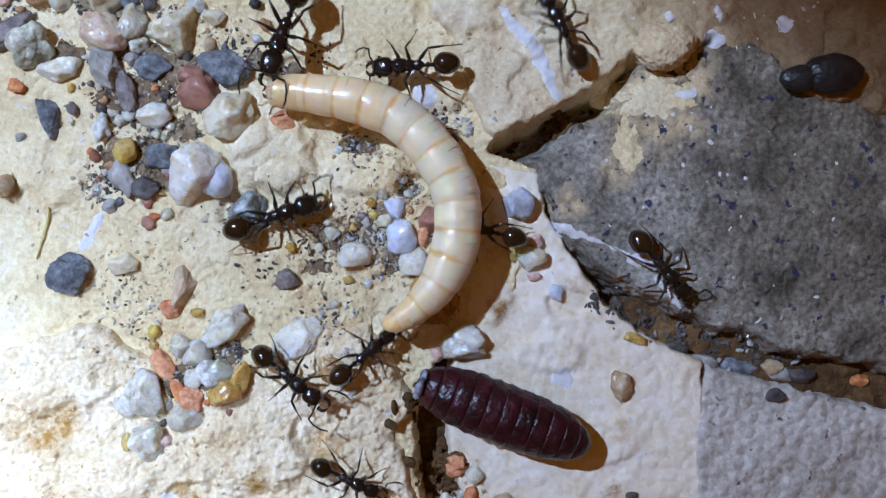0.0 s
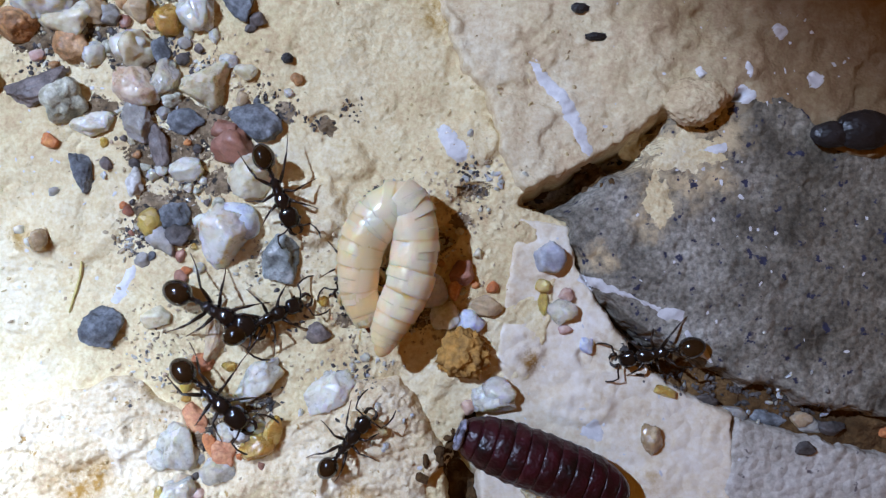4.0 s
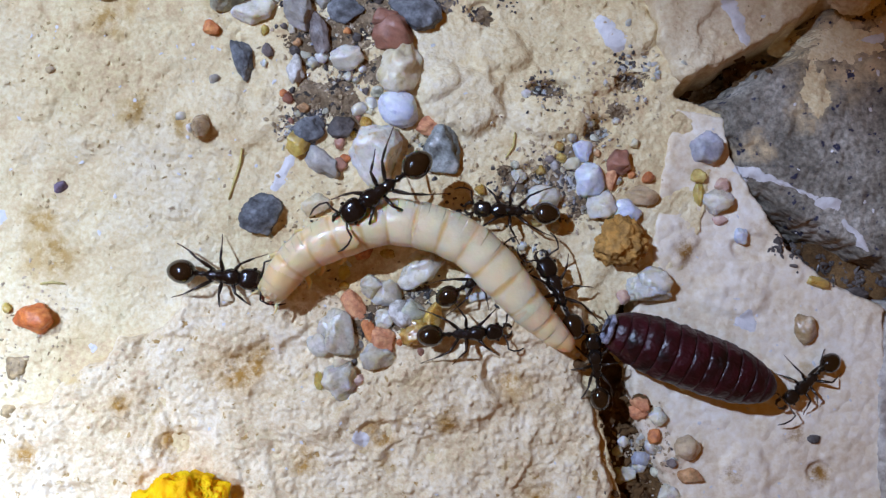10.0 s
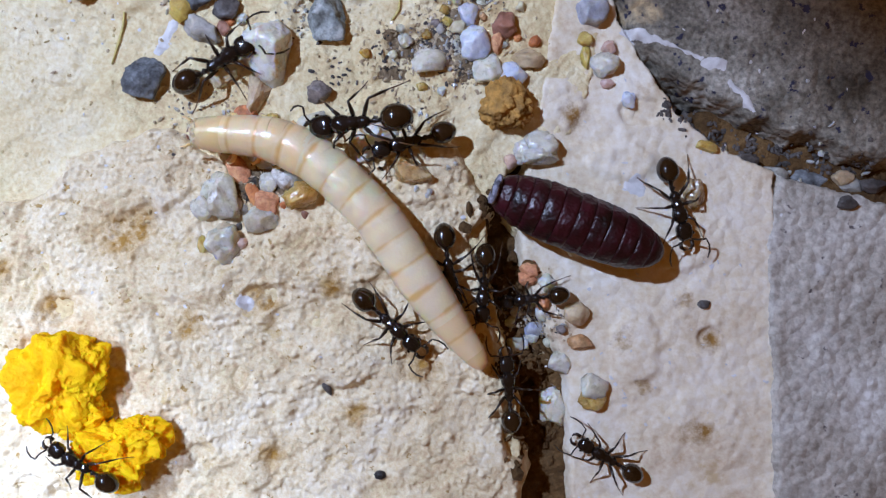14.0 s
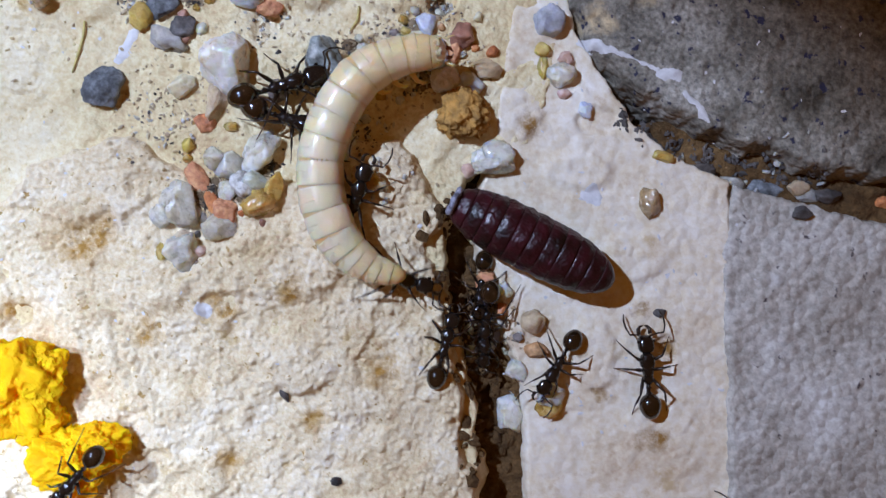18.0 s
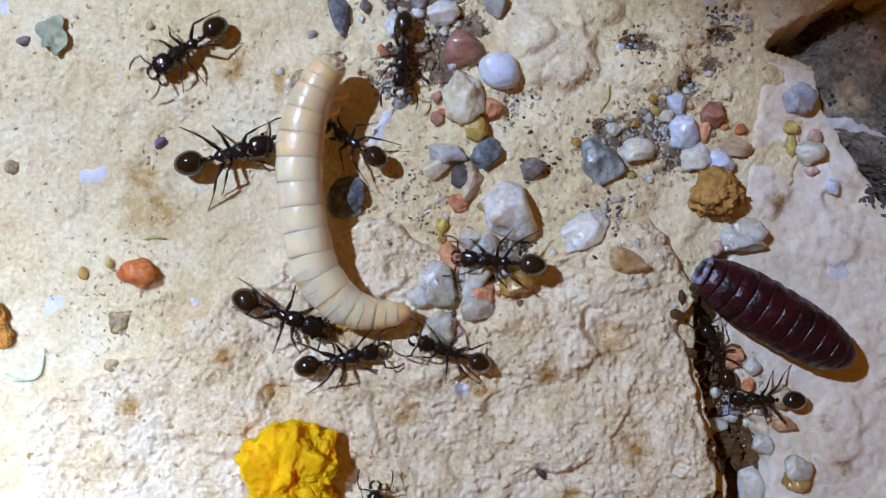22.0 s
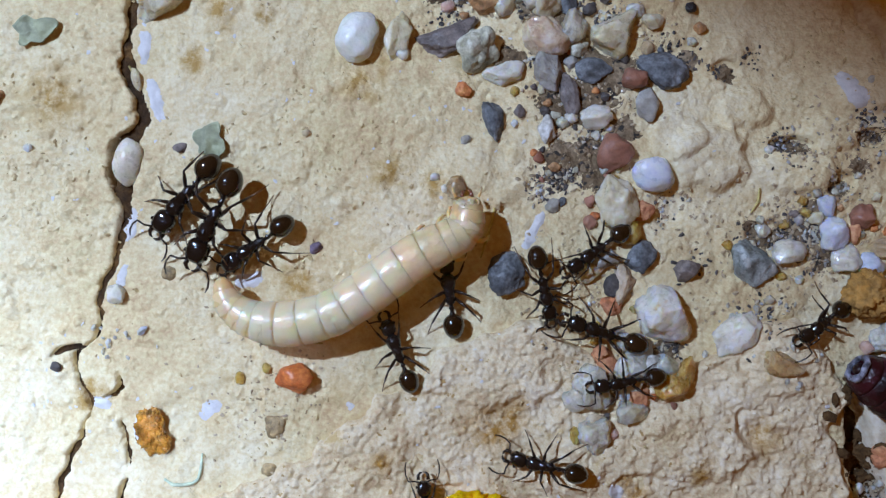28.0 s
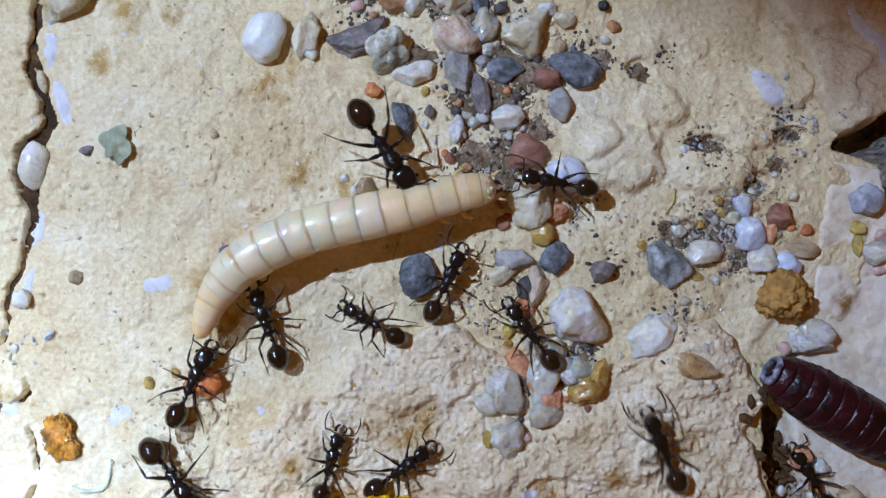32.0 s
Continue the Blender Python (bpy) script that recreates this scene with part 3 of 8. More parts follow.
SPECS = {
    "crack_dirt": {
        "outline": [(-52.6, 54.7), (-52.9, 20.7), (-52.9, 18.3), (-53.1, 16.9), (-53.3, 16.1), (-53.8, 15.4), (-53.7, 14.3), (-53.4, 13.2), (-52.9, 10.6), (-52.6, 9.5), (-52.9, 8.8), (-53.2, 8.2), (-53, 6.2), (-53.5, 4.7), (-53.9, 3.7), (-53.8, 2.2), (-54.2, 0.5), (-54.6, -0.7), (-55.4, -1.8), (-55.6, -2.7), (-55.8, -3.4), (-55.7, -4.2), (-57.9, -4.9), (-58.3, -5.8), (-59.2, -6.3), (-59.7, -6.9), (-59.8, -7.9), (-59.4, -8.7), (-58.7, -9.9), (-56.3, -10.8), (-56.8, -11.6), (-57, -12.5), (-57.6, -13.6), (-58.3, -15), (-58.7, -16.5), (-58.9, -17.6), (-59.3, -20.4), (-59.9, -26.1), (-61.3, -42.2), (-54.6, -42.3), (-53.3, -26.1), (-52.6, -20.5), (-52.2, -17.7), (-52.1, -16.6), (-51.7, -15.1), (-50.9, -13.6), (-50.3, -12.5), (-50.2, -11.6), (-49.6, -10.9), (-49.8, -10), (-50.5, -8.8), (-50.9, -7.9), (-50.8, -7), (-50.3, -6.4), (-49.4, -5.9), (-49, -5), (-52.1, -4.2), (-52.2, -3.5), (-52, -2.7), (-51.8, -1.8), (-50.9, -0.7), (-50.6, 0.5), (-50.2, 2.2), (-50.3, 3.6), (-49.8, 4.7), (-49.4, 6.2), (-49.5, 8.2), (-49.3, 8.7), (-48.9, 9.5), (-49.3, 10.6), (-49.8, 13.2), (-50.1, 14.3), (-50.2, 15.3), (-49.7, 16.1), (-49.4, 16.8), (-49.2, 18.3), (-49.2, 20.7), (-49, 54.7)],
        "top": -0.5, "slope": (-0.022, 0), "edge": 0.4, "drop": 4, "ragged": 0.1, "cell": 0.2, "seed": 21,
        "relief": [(2.2, 0.25, "soft"), (0.9, 0.16, "grains"), (0.4, 0.1, "soft")],
        "cuts": [],
    },
    "crevice_dirt": {
        "outline": [(-3.8, -7.7), (3.3, -4.9), (15.2, -2.9), (31, -4.5), (44, -8), (44, -15), (31, -13), (19.1, -10.2), (15, -8), (6.9, -10.1), (5.7, -23.5), (6.6, -39.3), (-2.1, -39.4), (-2.2, -23.5)],
        "top": -2.9, "slope": (0.05, 0), "edge": 0.4, "drop": 2, "ragged": 0.1, "cell": 0.25, "seed": 22,
        "relief": [(3, 0.5, "soft"), (1.3, 0.4, "grains"), (0.8, 0.2, "soft")],
        "cuts": [],
    },
    "clay_left": {
        "outline": [(-52.1, 54.7), (-52.6, 20.7), (-52, 18.3), (-52.2, 16.9), (-52.6, 15), (-52.7, 13.2), (-52.3, 11.9), (-51.7, 11), (-51.5, 9.9), (-52, 9), (-53.1, 8.1), (-53.6, 6.6), (-53.7, 5.7), (-53.3, 4.4), (-52.7, 3.3), (-52.7, 2.2), (-53.2, 0.5), (-53.5, -0.7), (-54.1, -1.8), (-54.3, -2.7), (-54.5, -3.5), (-54.4, -4.2), (-54.4, -4.9), (-54.7, -5.8), (-55.6, -6.3), (-56.1, -6.9), (-56.2, -7.9), (-55.8, -8.8), (-55.1, -9.9), (-54.9, -10.8), (-55.5, -11.6), (-55.7, -12.5), (-56.3, -13.6), (-57, -15), (-57.4, -16.5), (-57.6, -17.6), (-58, -20.4), (-58.6, -26.1), (-59.9, -42.2), (-82.3, -42), (-81.5, 54.9)],
        "top": 1.1, "slope": (-0.002, 0), "edge": 0.3, "drop": 3.6, "swell": 0.16, "ragged": 0.4, "cell": 0.125, "seed": 3,
        "relief": [(14, 0.35, "soft"), (4, 0.18, "soft"), (1.4, 0.17, "domes"), (0.8, 0.13, "domes"), (0.5, 0.1, "domes"), (6, 0.2, "ledge"), (1.3, 0.04, "soft"), (0.45, 0.025, "soft")],
        "cuts": [[(-55.4, -6.2), (-56.3, -6.4), (-57.1, -6.7), (-57.8, -7.1), (-58.4, -7.3)]],
    },
    "clay_main": {
        "outline": [(-59.5, -42.2), (-58.1, -26.1), (-57.5, -20.4), (-57.1, -17.6), (-56.9, -16.5), (-56.5, -15), (-55.8, -13.6), (-55.2, -12.5), (-55, -11.6), (-54.5, -10.8), (-54.6, -9.9), (-55.4, -8.8), (-55.7, -7.9), (-55.6, -6.9), (-55.1, -6.3), (-54.3, -5.8), (-53.9, -5), (-53.9, -4.2), (-54, -3.5), (-53.8, -2.7), (-53.6, -1.8), (-52.8, -0.7), (-52.4, 0.5), (-52, 2.2), (-52.1, 3.6), (-51.7, 4.7), (-51.2, 6.2), (-51.4, 8.2), (-51.1, 8.8), (-50.7, 9.5), (-51.1, 10.6), (-51.6, 13.2), (-51.9, 14.3), (-52, 15.4), (-51.5, 16.1), (-51.2, 16.8), (-51, 18.3), (-51.1, 20.7), (-50.8, 54.7), (9.1, 71.4), (9.2, 24), (4.5, 9.7), (3.5, 7), (7.2, 6), (6.6, 2), (5.6, -2), (4.4, -5), (0.6, -7), (-1.7, -10.1), (-1.4, -15.6), (-0.4, -19.6), (0.6, -23.5), (1.4, -47.2)],
        "top": 0.0, "slope": (-0.022, 0.0), "edge": 0.35, "drop": 4.0, "swell": 0.16, "ragged": 0.4, "cell": 0.125, "seed": 4,
        "relief": [(14, 0.45, "soft"), (4.2, 0.2, "soft"), (1.3, 0.035, "soft"), (1.7, 0.10, "domes"), (3.6, 0.16, "domes"), (0.9, 0.10, "domes"), (0.55, 0.08, "domes"), (5, 0.14, "ledge"), (2.0, 0.07, "soft"), (0.45, 0.02, "soft")],
        "mounds": [(-11.2, 6.6, 3.2, 2.9, 0.75), (-5.0, 5.7, 3.6, 1.9, 0.5), (-7.6, -3.4, 3.8, 2.2, 0.35), (-13.4, 8.3, 2.2, 2.0, 0.4), (-8.6, 10.2, 2.4, 1.6, 0.45), (-2.0, 8.4, 2.6, 1.5, 0.4), (0.2, 11.6, 2.6, 2.0, 0.5), (-5.2, 7.6, 1.7, 0.7, -0.7), (-6.8, 1.1, 2.2, 1.3, -0.5), (-1.7, 4.8, 1.2, 1.0, -0.7), (0.6, 8.0, 1.5, 0.8, -0.7), (-9.8, 12.8, 1.2, 1.0, -0.4), (-14.0, 3.0, 1.4, 1.6, -0.4), (-27.6, 5.4, 4.0, 3.0, 0.3)],
        "cuts": [[(-52.7, -11.6), (-52.4, -12.5), (-52.1, -14), (-52.3, -15.1), (-52.7, -16.6), (-52.9, -17.3), (-53.3, -19.7), (-52.9, -26.1)], [(-54.4, -10), (-54, -9.9), (-53.2, -9.7), (-52.7, -9), (-52.9, -8.1)]],
    },
    "limestone": {
        "outline": [(-49.3, -18.1), (-38.6, -11.7), (-31.9, -7.8), (-28.3, -5.4), (-23.2, -3.8), (-19.2, -6.6), (-15.7, -6.9), (-12.5, -7.7), (-8.5, -5.3), (-4.6, -3.8), (-2.2, -4.9), (-1.7, -10.1), (-1.1, -14.8), (-0.7, -18), (0.4, -22.7), (1.4, -35.4), (1.8, -47.2), (-49.3, -47.4)],
        "top": 0.62, "slope": (-0.022, 0), "edge": 2.2, "drop": 7, "ragged": 1.6, "cell": 0.1, "seed": 5,
        "relief": [(12, 0.5, "soft"), (4.2, 0.35, "soft"), (1.9, 0.18, "soft"), (0.8, 0.05, "soft"), (0.45, 0.10, "grains"), (0.62, 0.16, "domes"), (0.42, 0.13, "domes"), (1.1, 0.10, "domes"), (2.6, -0.25, "domes"), (6, 0.3, "ledge"), (2.4, 0.06, "ledge")],
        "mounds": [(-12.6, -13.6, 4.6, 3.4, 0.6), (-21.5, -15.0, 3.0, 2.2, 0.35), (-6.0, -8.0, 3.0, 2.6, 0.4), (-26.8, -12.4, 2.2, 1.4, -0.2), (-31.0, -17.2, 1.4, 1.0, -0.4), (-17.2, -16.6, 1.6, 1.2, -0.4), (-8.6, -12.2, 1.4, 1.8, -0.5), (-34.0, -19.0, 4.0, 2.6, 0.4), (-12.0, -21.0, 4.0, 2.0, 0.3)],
        "cuts": [],
    },
    "pale_block": {
        "outline": [(3.3, 6.9), (1.9, -1), (1.6, -4.9), (0.6, -8.1), (0.4, -11.7), (0.8, -15.6), (2.8, -19.6), (3.8, -22.7), (4.2, -35.4), (4.6, -47.2), (20.8, -47.2), (20.5, -35.3), (20.1, -22.7), (19.4, -12.4), (19.2, -7.4), (15.2, -5.6), (12.2, -3.2), (9.6, 0.6), (8.1, 3), (7.5, 6)],
        "top": 0.1, "slope": (-0.012, 0.032), "edge": 1.2, "drop": 7, "ragged": 0.22, "cell": 0.16, "seed": 6,
        "relief": [(11, 0.4, "soft"), (2.6, 0.11, "soft"), (1.1, 0.04, "soft"), (2.2, 0.08, "domes"), (0.5, 0.025, "soft"), (0.9, 0.07, "domes"), (0.6, 0.03, "domes")],
        "mounds": [(4.2, 3.0, 2.6, 1.6, 0.2), (3.6, -3.0, 2.4, 2.0, 0.2), (9.4, -3.4, 1.8, 1.2, -0.35), (8.0, -7.0, 3.0, 1.6, 0.3), (12.0, -13.0, 3.0, 2.0, 0.25), (9.0, -20.0, 2.0, 3.0, 0.25), (14.2, -19.4, 0.9, 0.8, -0.4)],
        "cuts": [],
    },
    "grey_slab": {
        "outline": [(18.9, -7.5), (17.8, -12.4), (18.5, -23.5), (18.9, -39.3), (19.2, -47.2), (54.7, -47.1), (54.6, -15.5), (26.3, -9.5)],
        "top": -0.2, "slope": (-0.01, 0), "edge": 0.9, "drop": 6, "ragged": 0.3, "cell": 0.2, "seed": 7,
        "relief": [(12, 0.3, "soft"), (3, 0.2, "soft"), (1, 0.08, "soft"), (0.5, 0.05, "soft")],
        "cuts": [],
    },
    "dark_stone": {
        "outline": [(12.2, 10.4), (14.0, 13.2), (17.0, 14.6), (18.8, 15.2), (21.2, 15.3), (24.7, 13.3), (31.3, 12.3), (64.1, 7.4), (64.2, -15.1), (31.4, -8.6), (24.7, -7), (20.8, -5.9), (16.5, -4.3), (12.3, -2.1), (9.2, 0.5), (6.8, 4.2), (6.2, 6.6), (9.2, 8.3)],
        "top": 0.8, "slope": (0.01, 0.0), "edge": 1.5, "drop": 5, "ragged": 0.9, "cell": 0.14, "seed": 8,
        "relief": [(9, 0.5, "soft"), (2.6, 0.16, "soft"), (1.1, 0.06, "soft"), (0.5, 0.04, "soft"), (1.8, -0.14, "domes")],
        "cuts": [],
    },
    "upper_stone": {
        "outline": [(-5.2, 55.8), (-3.2, 24.3), (-1.3, 18), (1.1, 13.7), (2.5, 9.8), (3.8, 7.6), (7.5, 9.2), (11.3, 11.4), (13.6, 12.8), (16.7, 12.5), (18.8, 14.5), (21.2, 12.9), (24.7, 10.4), (31.4, 9), (64.2, 4.7), (64.1, 55.8)],
        "top": 0.95, "slope": (0.0, 0), "edge": 1.4, "drop": 7, "ragged": 0.7, "cell": 0.17, "seed": 9,
        "relief": [(9, 0.6, "soft"), (3, 0.25, "soft"), (1.2, 0.07, "soft"), (5, 0.3, "ledge"), (2, 0.25, "domes"), (0.9, 0.12, "domes"), (0.45, 0.03, "soft")],
        "cuts": [],
    },
}


GRID = 0.4
GX, GY = np.meshgrid(np.arange(-95, 66, GRID), np.arange(-55, 49, GRID))
HEIGHTS = np.full(GX.shape, -4.0)
for one in SPECS.values():
    HEIGHTS = np.maximum(HEIGHTS, rise(one, GX, GY)[0])


def exact(x, y):
    """Top of the ground at many places, in mm."""
    top = np.full(x.shape, -4.0)
    for one in SPECS.values():
        top = np.maximum(top, rise(one, x, y)[0])
    return top


def surface(x, y):
    """Top of the ground at one place, in mm."""
    u, w = min(max((x + 95) / GRID, 0), GX.shape[1] - 2), min(max((y + 55) / GRID, 0), GX.shape[0] - 2)
    i, j = int(u), int(w)
    a, c = u - i, w - j
    h = HEIGHTS[j:j + 2, i:i + 2]
    return float((h[0, 0] * (1 - a) + h[0, 1] * a) * (1 - c) + (h[1, 0] * (1 - a) + h[1, 1] * a) * c)


WALK = HEIGHTS.copy()  # the same with the pebbles on it, for feet


def raise_walk(x, y, r, top):
    d = (GX - x) ** 2 + (GY - y) ** 2
    np.maximum(WALK, np.where(d < r * r, top - 0.6 * (top - HEIGHTS) * d / (r * r), -9), out=WALK)


def footing(x, y):
    i, j = int(round((x + 95) / GRID)), int(round((y + 55) / GRID))
    return float(WALK[min(max(j, 0), WALK.shape[0] - 1), min(max(i, 0), WALK.shape[1] - 1)])


def stone_sheet(name, spec, material, label):
    xs, ys = zip(*spec["outline"])
    x0, x1, y0, y1 = max(min(xs), -92) - 2, min(max(xs), 62) + 2, max(min(ys), -52) - 2, min(max(ys), 46) + 2
    # fine rows where the camera comes near, wide ones beyond
    def steps(a, b, lo, hi):
        out, v = [], a
        while v < b:
            out.append(v)
            v += spec["cell"] if lo <= v <= hi else spec["cell"] * 4
        return np.array(out + [b])
    gx, gy = steps(x0, x1, -64, 34), steps(y0, y1, -33, 28)
    x, y = np.meshgrid(gx, gy)
    z, d = rise(spec, x, y)
    ny, nx = x.shape
    idx = np.arange(ny * nx).reshape(ny, nx)
    keep = d > -spec["edge"] * 0.9
    cell = keep[:-1, :-1] | keep[1:, :-1] | keep[:-1, 1:] | keep[1:, 1:]
    quads = np.stack([idx[:-1, :-1], idx[:-1, 1:], idx[1:, 1:], idx[1:, :-1]], -1)[cell]
    used, back = np.unique(quads, return_inverse=True)
    pts = np.stack([x, y, np.maximum(z, -4.6)], -1).reshape(-1, 3)[used] * MM
    me = bpy.data.meshes.new(name)
    me.from_pydata(pts.tolist(), [], back.reshape(-1, 4).tolist())
    me.polygons.foreach_set("use_smooth", np.ones(len(me.polygons), bool))
    me.materials.append(material)
    return tagged(new(name, me), label, "stone", "", "structure")


def ball(bm, centre, radii, cuts=2, turn=None):
    m = Matrix.Translation(centre) @ (turn or Matrix()) @ Matrix.Diagonal((*radii, 1))
    return bmesh.ops.create_icosphere(bm, subdivisions=cuts, radius=1.0, matrix=m)["verts"]


def tube(bm, points, radii, sides=6):
    """A round, tapering tube along points."""
    rings, pts = [], [Vector(p) for p in points]
    for i, (p, r) in enumerate(zip(pts, radii)):
        way = (pts[min(i + 1, len(pts) - 1)] - pts[max(i - 1, 0)]).normalized()
        side = way.cross(Vector((0.13, 0.29, 0.95))).normalized()
        up = way.cross(side)
        rings.append([bm.verts.new(p + r * (math.cos(a) * side + math.sin(a) * up)) for a in (2 * math.pi * k / sides for k in range(sides))])
    for a, b in zip(rings, rings[1:]):
        for k in range(sides):
            bm.faces.new((a[k], a[(k + 1) % sides], b[(k + 1) % sides], b[k]))
    bm.faces.new(rings[0][::-1])
    bm.faces.new(rings[-1])


def lathe(bm, profile, sides=24, squash=1.0):
    """A body of revolution about x from (x, radius) pairs."""
    rings = []
    for x, r in profile:
        rings.append([bm.verts.new((x, r * math.cos(a), squash * r * math.sin(a))) for a in (2 * math.pi * k / sides for k in range(sides))])
    for a, b in zip(rings, rings[1:]):
        for k in range(sides):
            bm.faces.new((a[k], b[k], b[(k + 1) % sides], a[(k + 1) % sides]))
    bm.faces.new(rings[0])
    bm.faces.new(rings[-1][::-1])


def grow(bm, factor):
    bmesh.ops.scale(bm, vec=(factor,) * 3, verts=bm.verts)
    bmesh.ops.recalc_face_normals(bm, faces=bm.faces)
    return bm


FORMS = {"smooth": (5, 8, 0.80, 0.96, 0.06, 0.04), "round": (12, 34, 0.64, 0.90, 0.10, 0.09), "lump": (10, 30, 0.60, 0.90, 0.24, 0.07), "angular": (12, 90, 0.54, 0.84, 0.08, 0.10), "wedge": (9, 70, 0.60, 0.90, 0.10, 0.09)}


def worn_stone(rx, ry, rz, seed, form="round", cuts=3):
    """A pebble: a ball cut by worn planes, in mm."""
    rnd = random.Random(seed)
    facets, hard, low, high, bulge, rough = FORMS[form]
    planes = [(Vector((rnd.gauss(0, 1), rnd.gauss(0, 1), rnd.gauss(0, 0.8) + 0.25)).normalized(), rnd.uniform(low, high)) for _ in range(facets)]
    if form == "wedge":
        start = rnd.uniform(0, 2)
        planes += [(Vector((math.cos(start + 2.1 * k), math.sin(start + 2.1 * k), 0.25)).normalized(), rnd.uniform(0.5, 0.68)) for k in range(3)]
    bm = bmesh.new()
    off = Vector((rnd.uniform(-50, 50), rnd.uniform(-50, 50), 0))
    for v in ball(bm, (0, 0, 0), (1, 1, 1), cuts):
        n = v.co.normalized()
        r = (1 + sum(max(0.0, n.dot(p) / d) ** hard for p, d in planes)) ** (-1 / hard)
        r *= 1 + bulge * noise.noise(n * 1.3 + off) * 1.5 + rough * noise.fractal(n * 2.6 + off, 0.6, 2.1, 5)
        v.co = Vector((n.x * r, n.y * r, n.z * r))
    # brought to its full length and breadth
    wide, deep = max(abs(v.co.x) for v in bm.verts), max(abs(v.co.y) for v in bm.verts)
    for v in bm.verts:
        v.co = Vector((v.co.x * rx / wide, v.co.y * ry / deep, v.co.z * rz * 1.2))
    return grow(bm, MM)


def pebble(x, y, rx, ry, turn, kind, seed, sink=0.3, form=""):
    material, label = STONES[kind]
    form = form or {"brick": "angular", "cream": "lump", "quartz": "angular", "block": "wedge", "white": "round", "mauve": "angular", "redpeb": "round"}.get(kind, "round")
    rz = (0.45 if kind in ("blue", "stain") else 0.68) * min(rx, ry)
    ob = part("pebble", worn_stone(rx, ry, rz, seed, form, 5 if max(rx, ry) > 1.5 else 4 if max(rx, ry) > 0.6 else 3), material)
    tagged(ob, label, "pebble", "pebbles")
    raise_walk(x, y, max(rx, ry), surface(x, y) + 1.3 * rz)
    ob.matrix_basis = pose(x * MM, y * MM, (surface(x, y) + rz * (1 - 2 * sink if kind != "stain" else -0.2)) * MM, seed * 7 % 11 - 5, seed * 5 % 13 - 6, turn)
    return ob


# ---- ground ----
SHEETS = {
    "crack_dirt": (CRACK, "dark brown earth in the fissure, shade put into its colour"),
    "crevice_dirt": (DIRT, "loose brown earth in the crevice between the stones"),
    "clay_left": (CLAY, "cracked plate of dry beige clay beside the fissure"),
    "clay_main": (CLAY, "smooth dry beige clay with stains and granules"),
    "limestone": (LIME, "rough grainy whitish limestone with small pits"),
    "pale_block": (PALE, "pale beige stone beside the dark crevice"),
    "grey_slab": (SLAB, "grey weathered stone slab"),
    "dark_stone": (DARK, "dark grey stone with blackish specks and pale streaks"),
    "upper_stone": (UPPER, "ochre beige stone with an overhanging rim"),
}
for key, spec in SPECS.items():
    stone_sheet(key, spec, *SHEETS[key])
base = bmesh.new()
bmesh.ops.create_grid(base, x_segments=60, y_segments=60, size=2.0)
for v in base.verts:
    v.co.z = -4.2 * MM
tagged(part("ground", base, DIRT), "dark brown dirt under the stones", "ground", "", "structure")

# ---- pebbles ----
pebble(-28.74, 22.06, 2.69, 2.96, 0, "quartz", 1)
pebble(-26.21, 23.62, 1.5, 1.38, 0, "grey", 2)
pebble(-23.67, 23.82, 1.19, 1.46, 0, "pale", 3)
pebble(-21.13, 24.21, 1.19, 0.79, -10, "mauve", 4)
pebble(-25.31, 21.87, 0.87, 0.79, 0, "pale", 5)
pebble(-21.72, 22.45, 1.46, 0.95, -10, "amber", 6)
pebble(-18.4, 20.97, 2.25, 1.3, -70, "white", 7)
pebble(-15.94, 22.07, 2.61, 1.19, -65, "blue", 8)
pebble(-13.84, 24.02, 1.46, 1.11, -20, "blue", 9)
pebble(-20.55, 19.92, 1.11, 1.19, 0, "amber", 10)
pebble(-22.69, 20.7, 1.07, 0.99, 0, "tan", 11)
pebble(-22.89, 17.77, 1.42, 1.42, 0, "cream", 12)
pebble(-25.62, 20.31, 0.99, 0.87, 0, "tan", 13)
pebble(-27.18, 17.96, 1.46, 1.19, -20, "rust", 14)
pebble(-21.13, 17.77, 0.79, 1.03, 0, "blue", 15)
pebble(-28.74, 24.79, 0.99, 0.71, 0, "blue", 37)
pebble(-24.45, 25.18, 1.19, 0.79, 0, "tan", 38)
pebble(-17.43, 24.41, 1.03, 0.79, 0, "pale", 39)
pebble(-20.55, 21.87, 0.71, 0.63, 0, "dark", 40)
pebble(-18.21, 24.41, 0.79, 0.63, 0, "amber", 41)
pebble(-16.45, 16.99, 0.71, 0.55, 0, "pale", 42)
pebble(-30.65, 5.37, 0.36, 0.36, 0, "white", 64)
pebble(-29.98, 4.55, 0.32, 0.36, 0, "white", 65)
pebble(0.51, -11.2, 1.58, 0.79, -40, "cream", 66)
pebble(13.81, -17.03, 0.47, 0.36, 0, "dark", 71)
pebble(2.67, -15.49, 0.71, 0.71, 0, "pale", 76)
pebble(0.92, -20.19, 0.87, 0.71, 0, "pale", 77)
pebble(4.42, -13.14, 0.63, 0.55, 0, "cream", 78)
pebble(-5.64, -0.15, 1.26, 1.03, 0, "pale", 99)
pebble(-9.96, 0.45, 0.47, 0.4, 0, "amber", 101)
pebble(-12.57, -22.63, 0.67, 0.32, -60, "dark", 102)
pebble(-52.2, 6.5, 1.15, 1.75, -8, "white", 111, 0.3, "smooth")
pebble(-52.89, -2.66, 0.71, 0.75, 0, "white", 112)
pebble(-41.97, -12.06, 0.79, 0.87, 0, "stain", 114)
pebble(-42.4, -15.06, 0.63, 0.55, 0, "stain", 115)
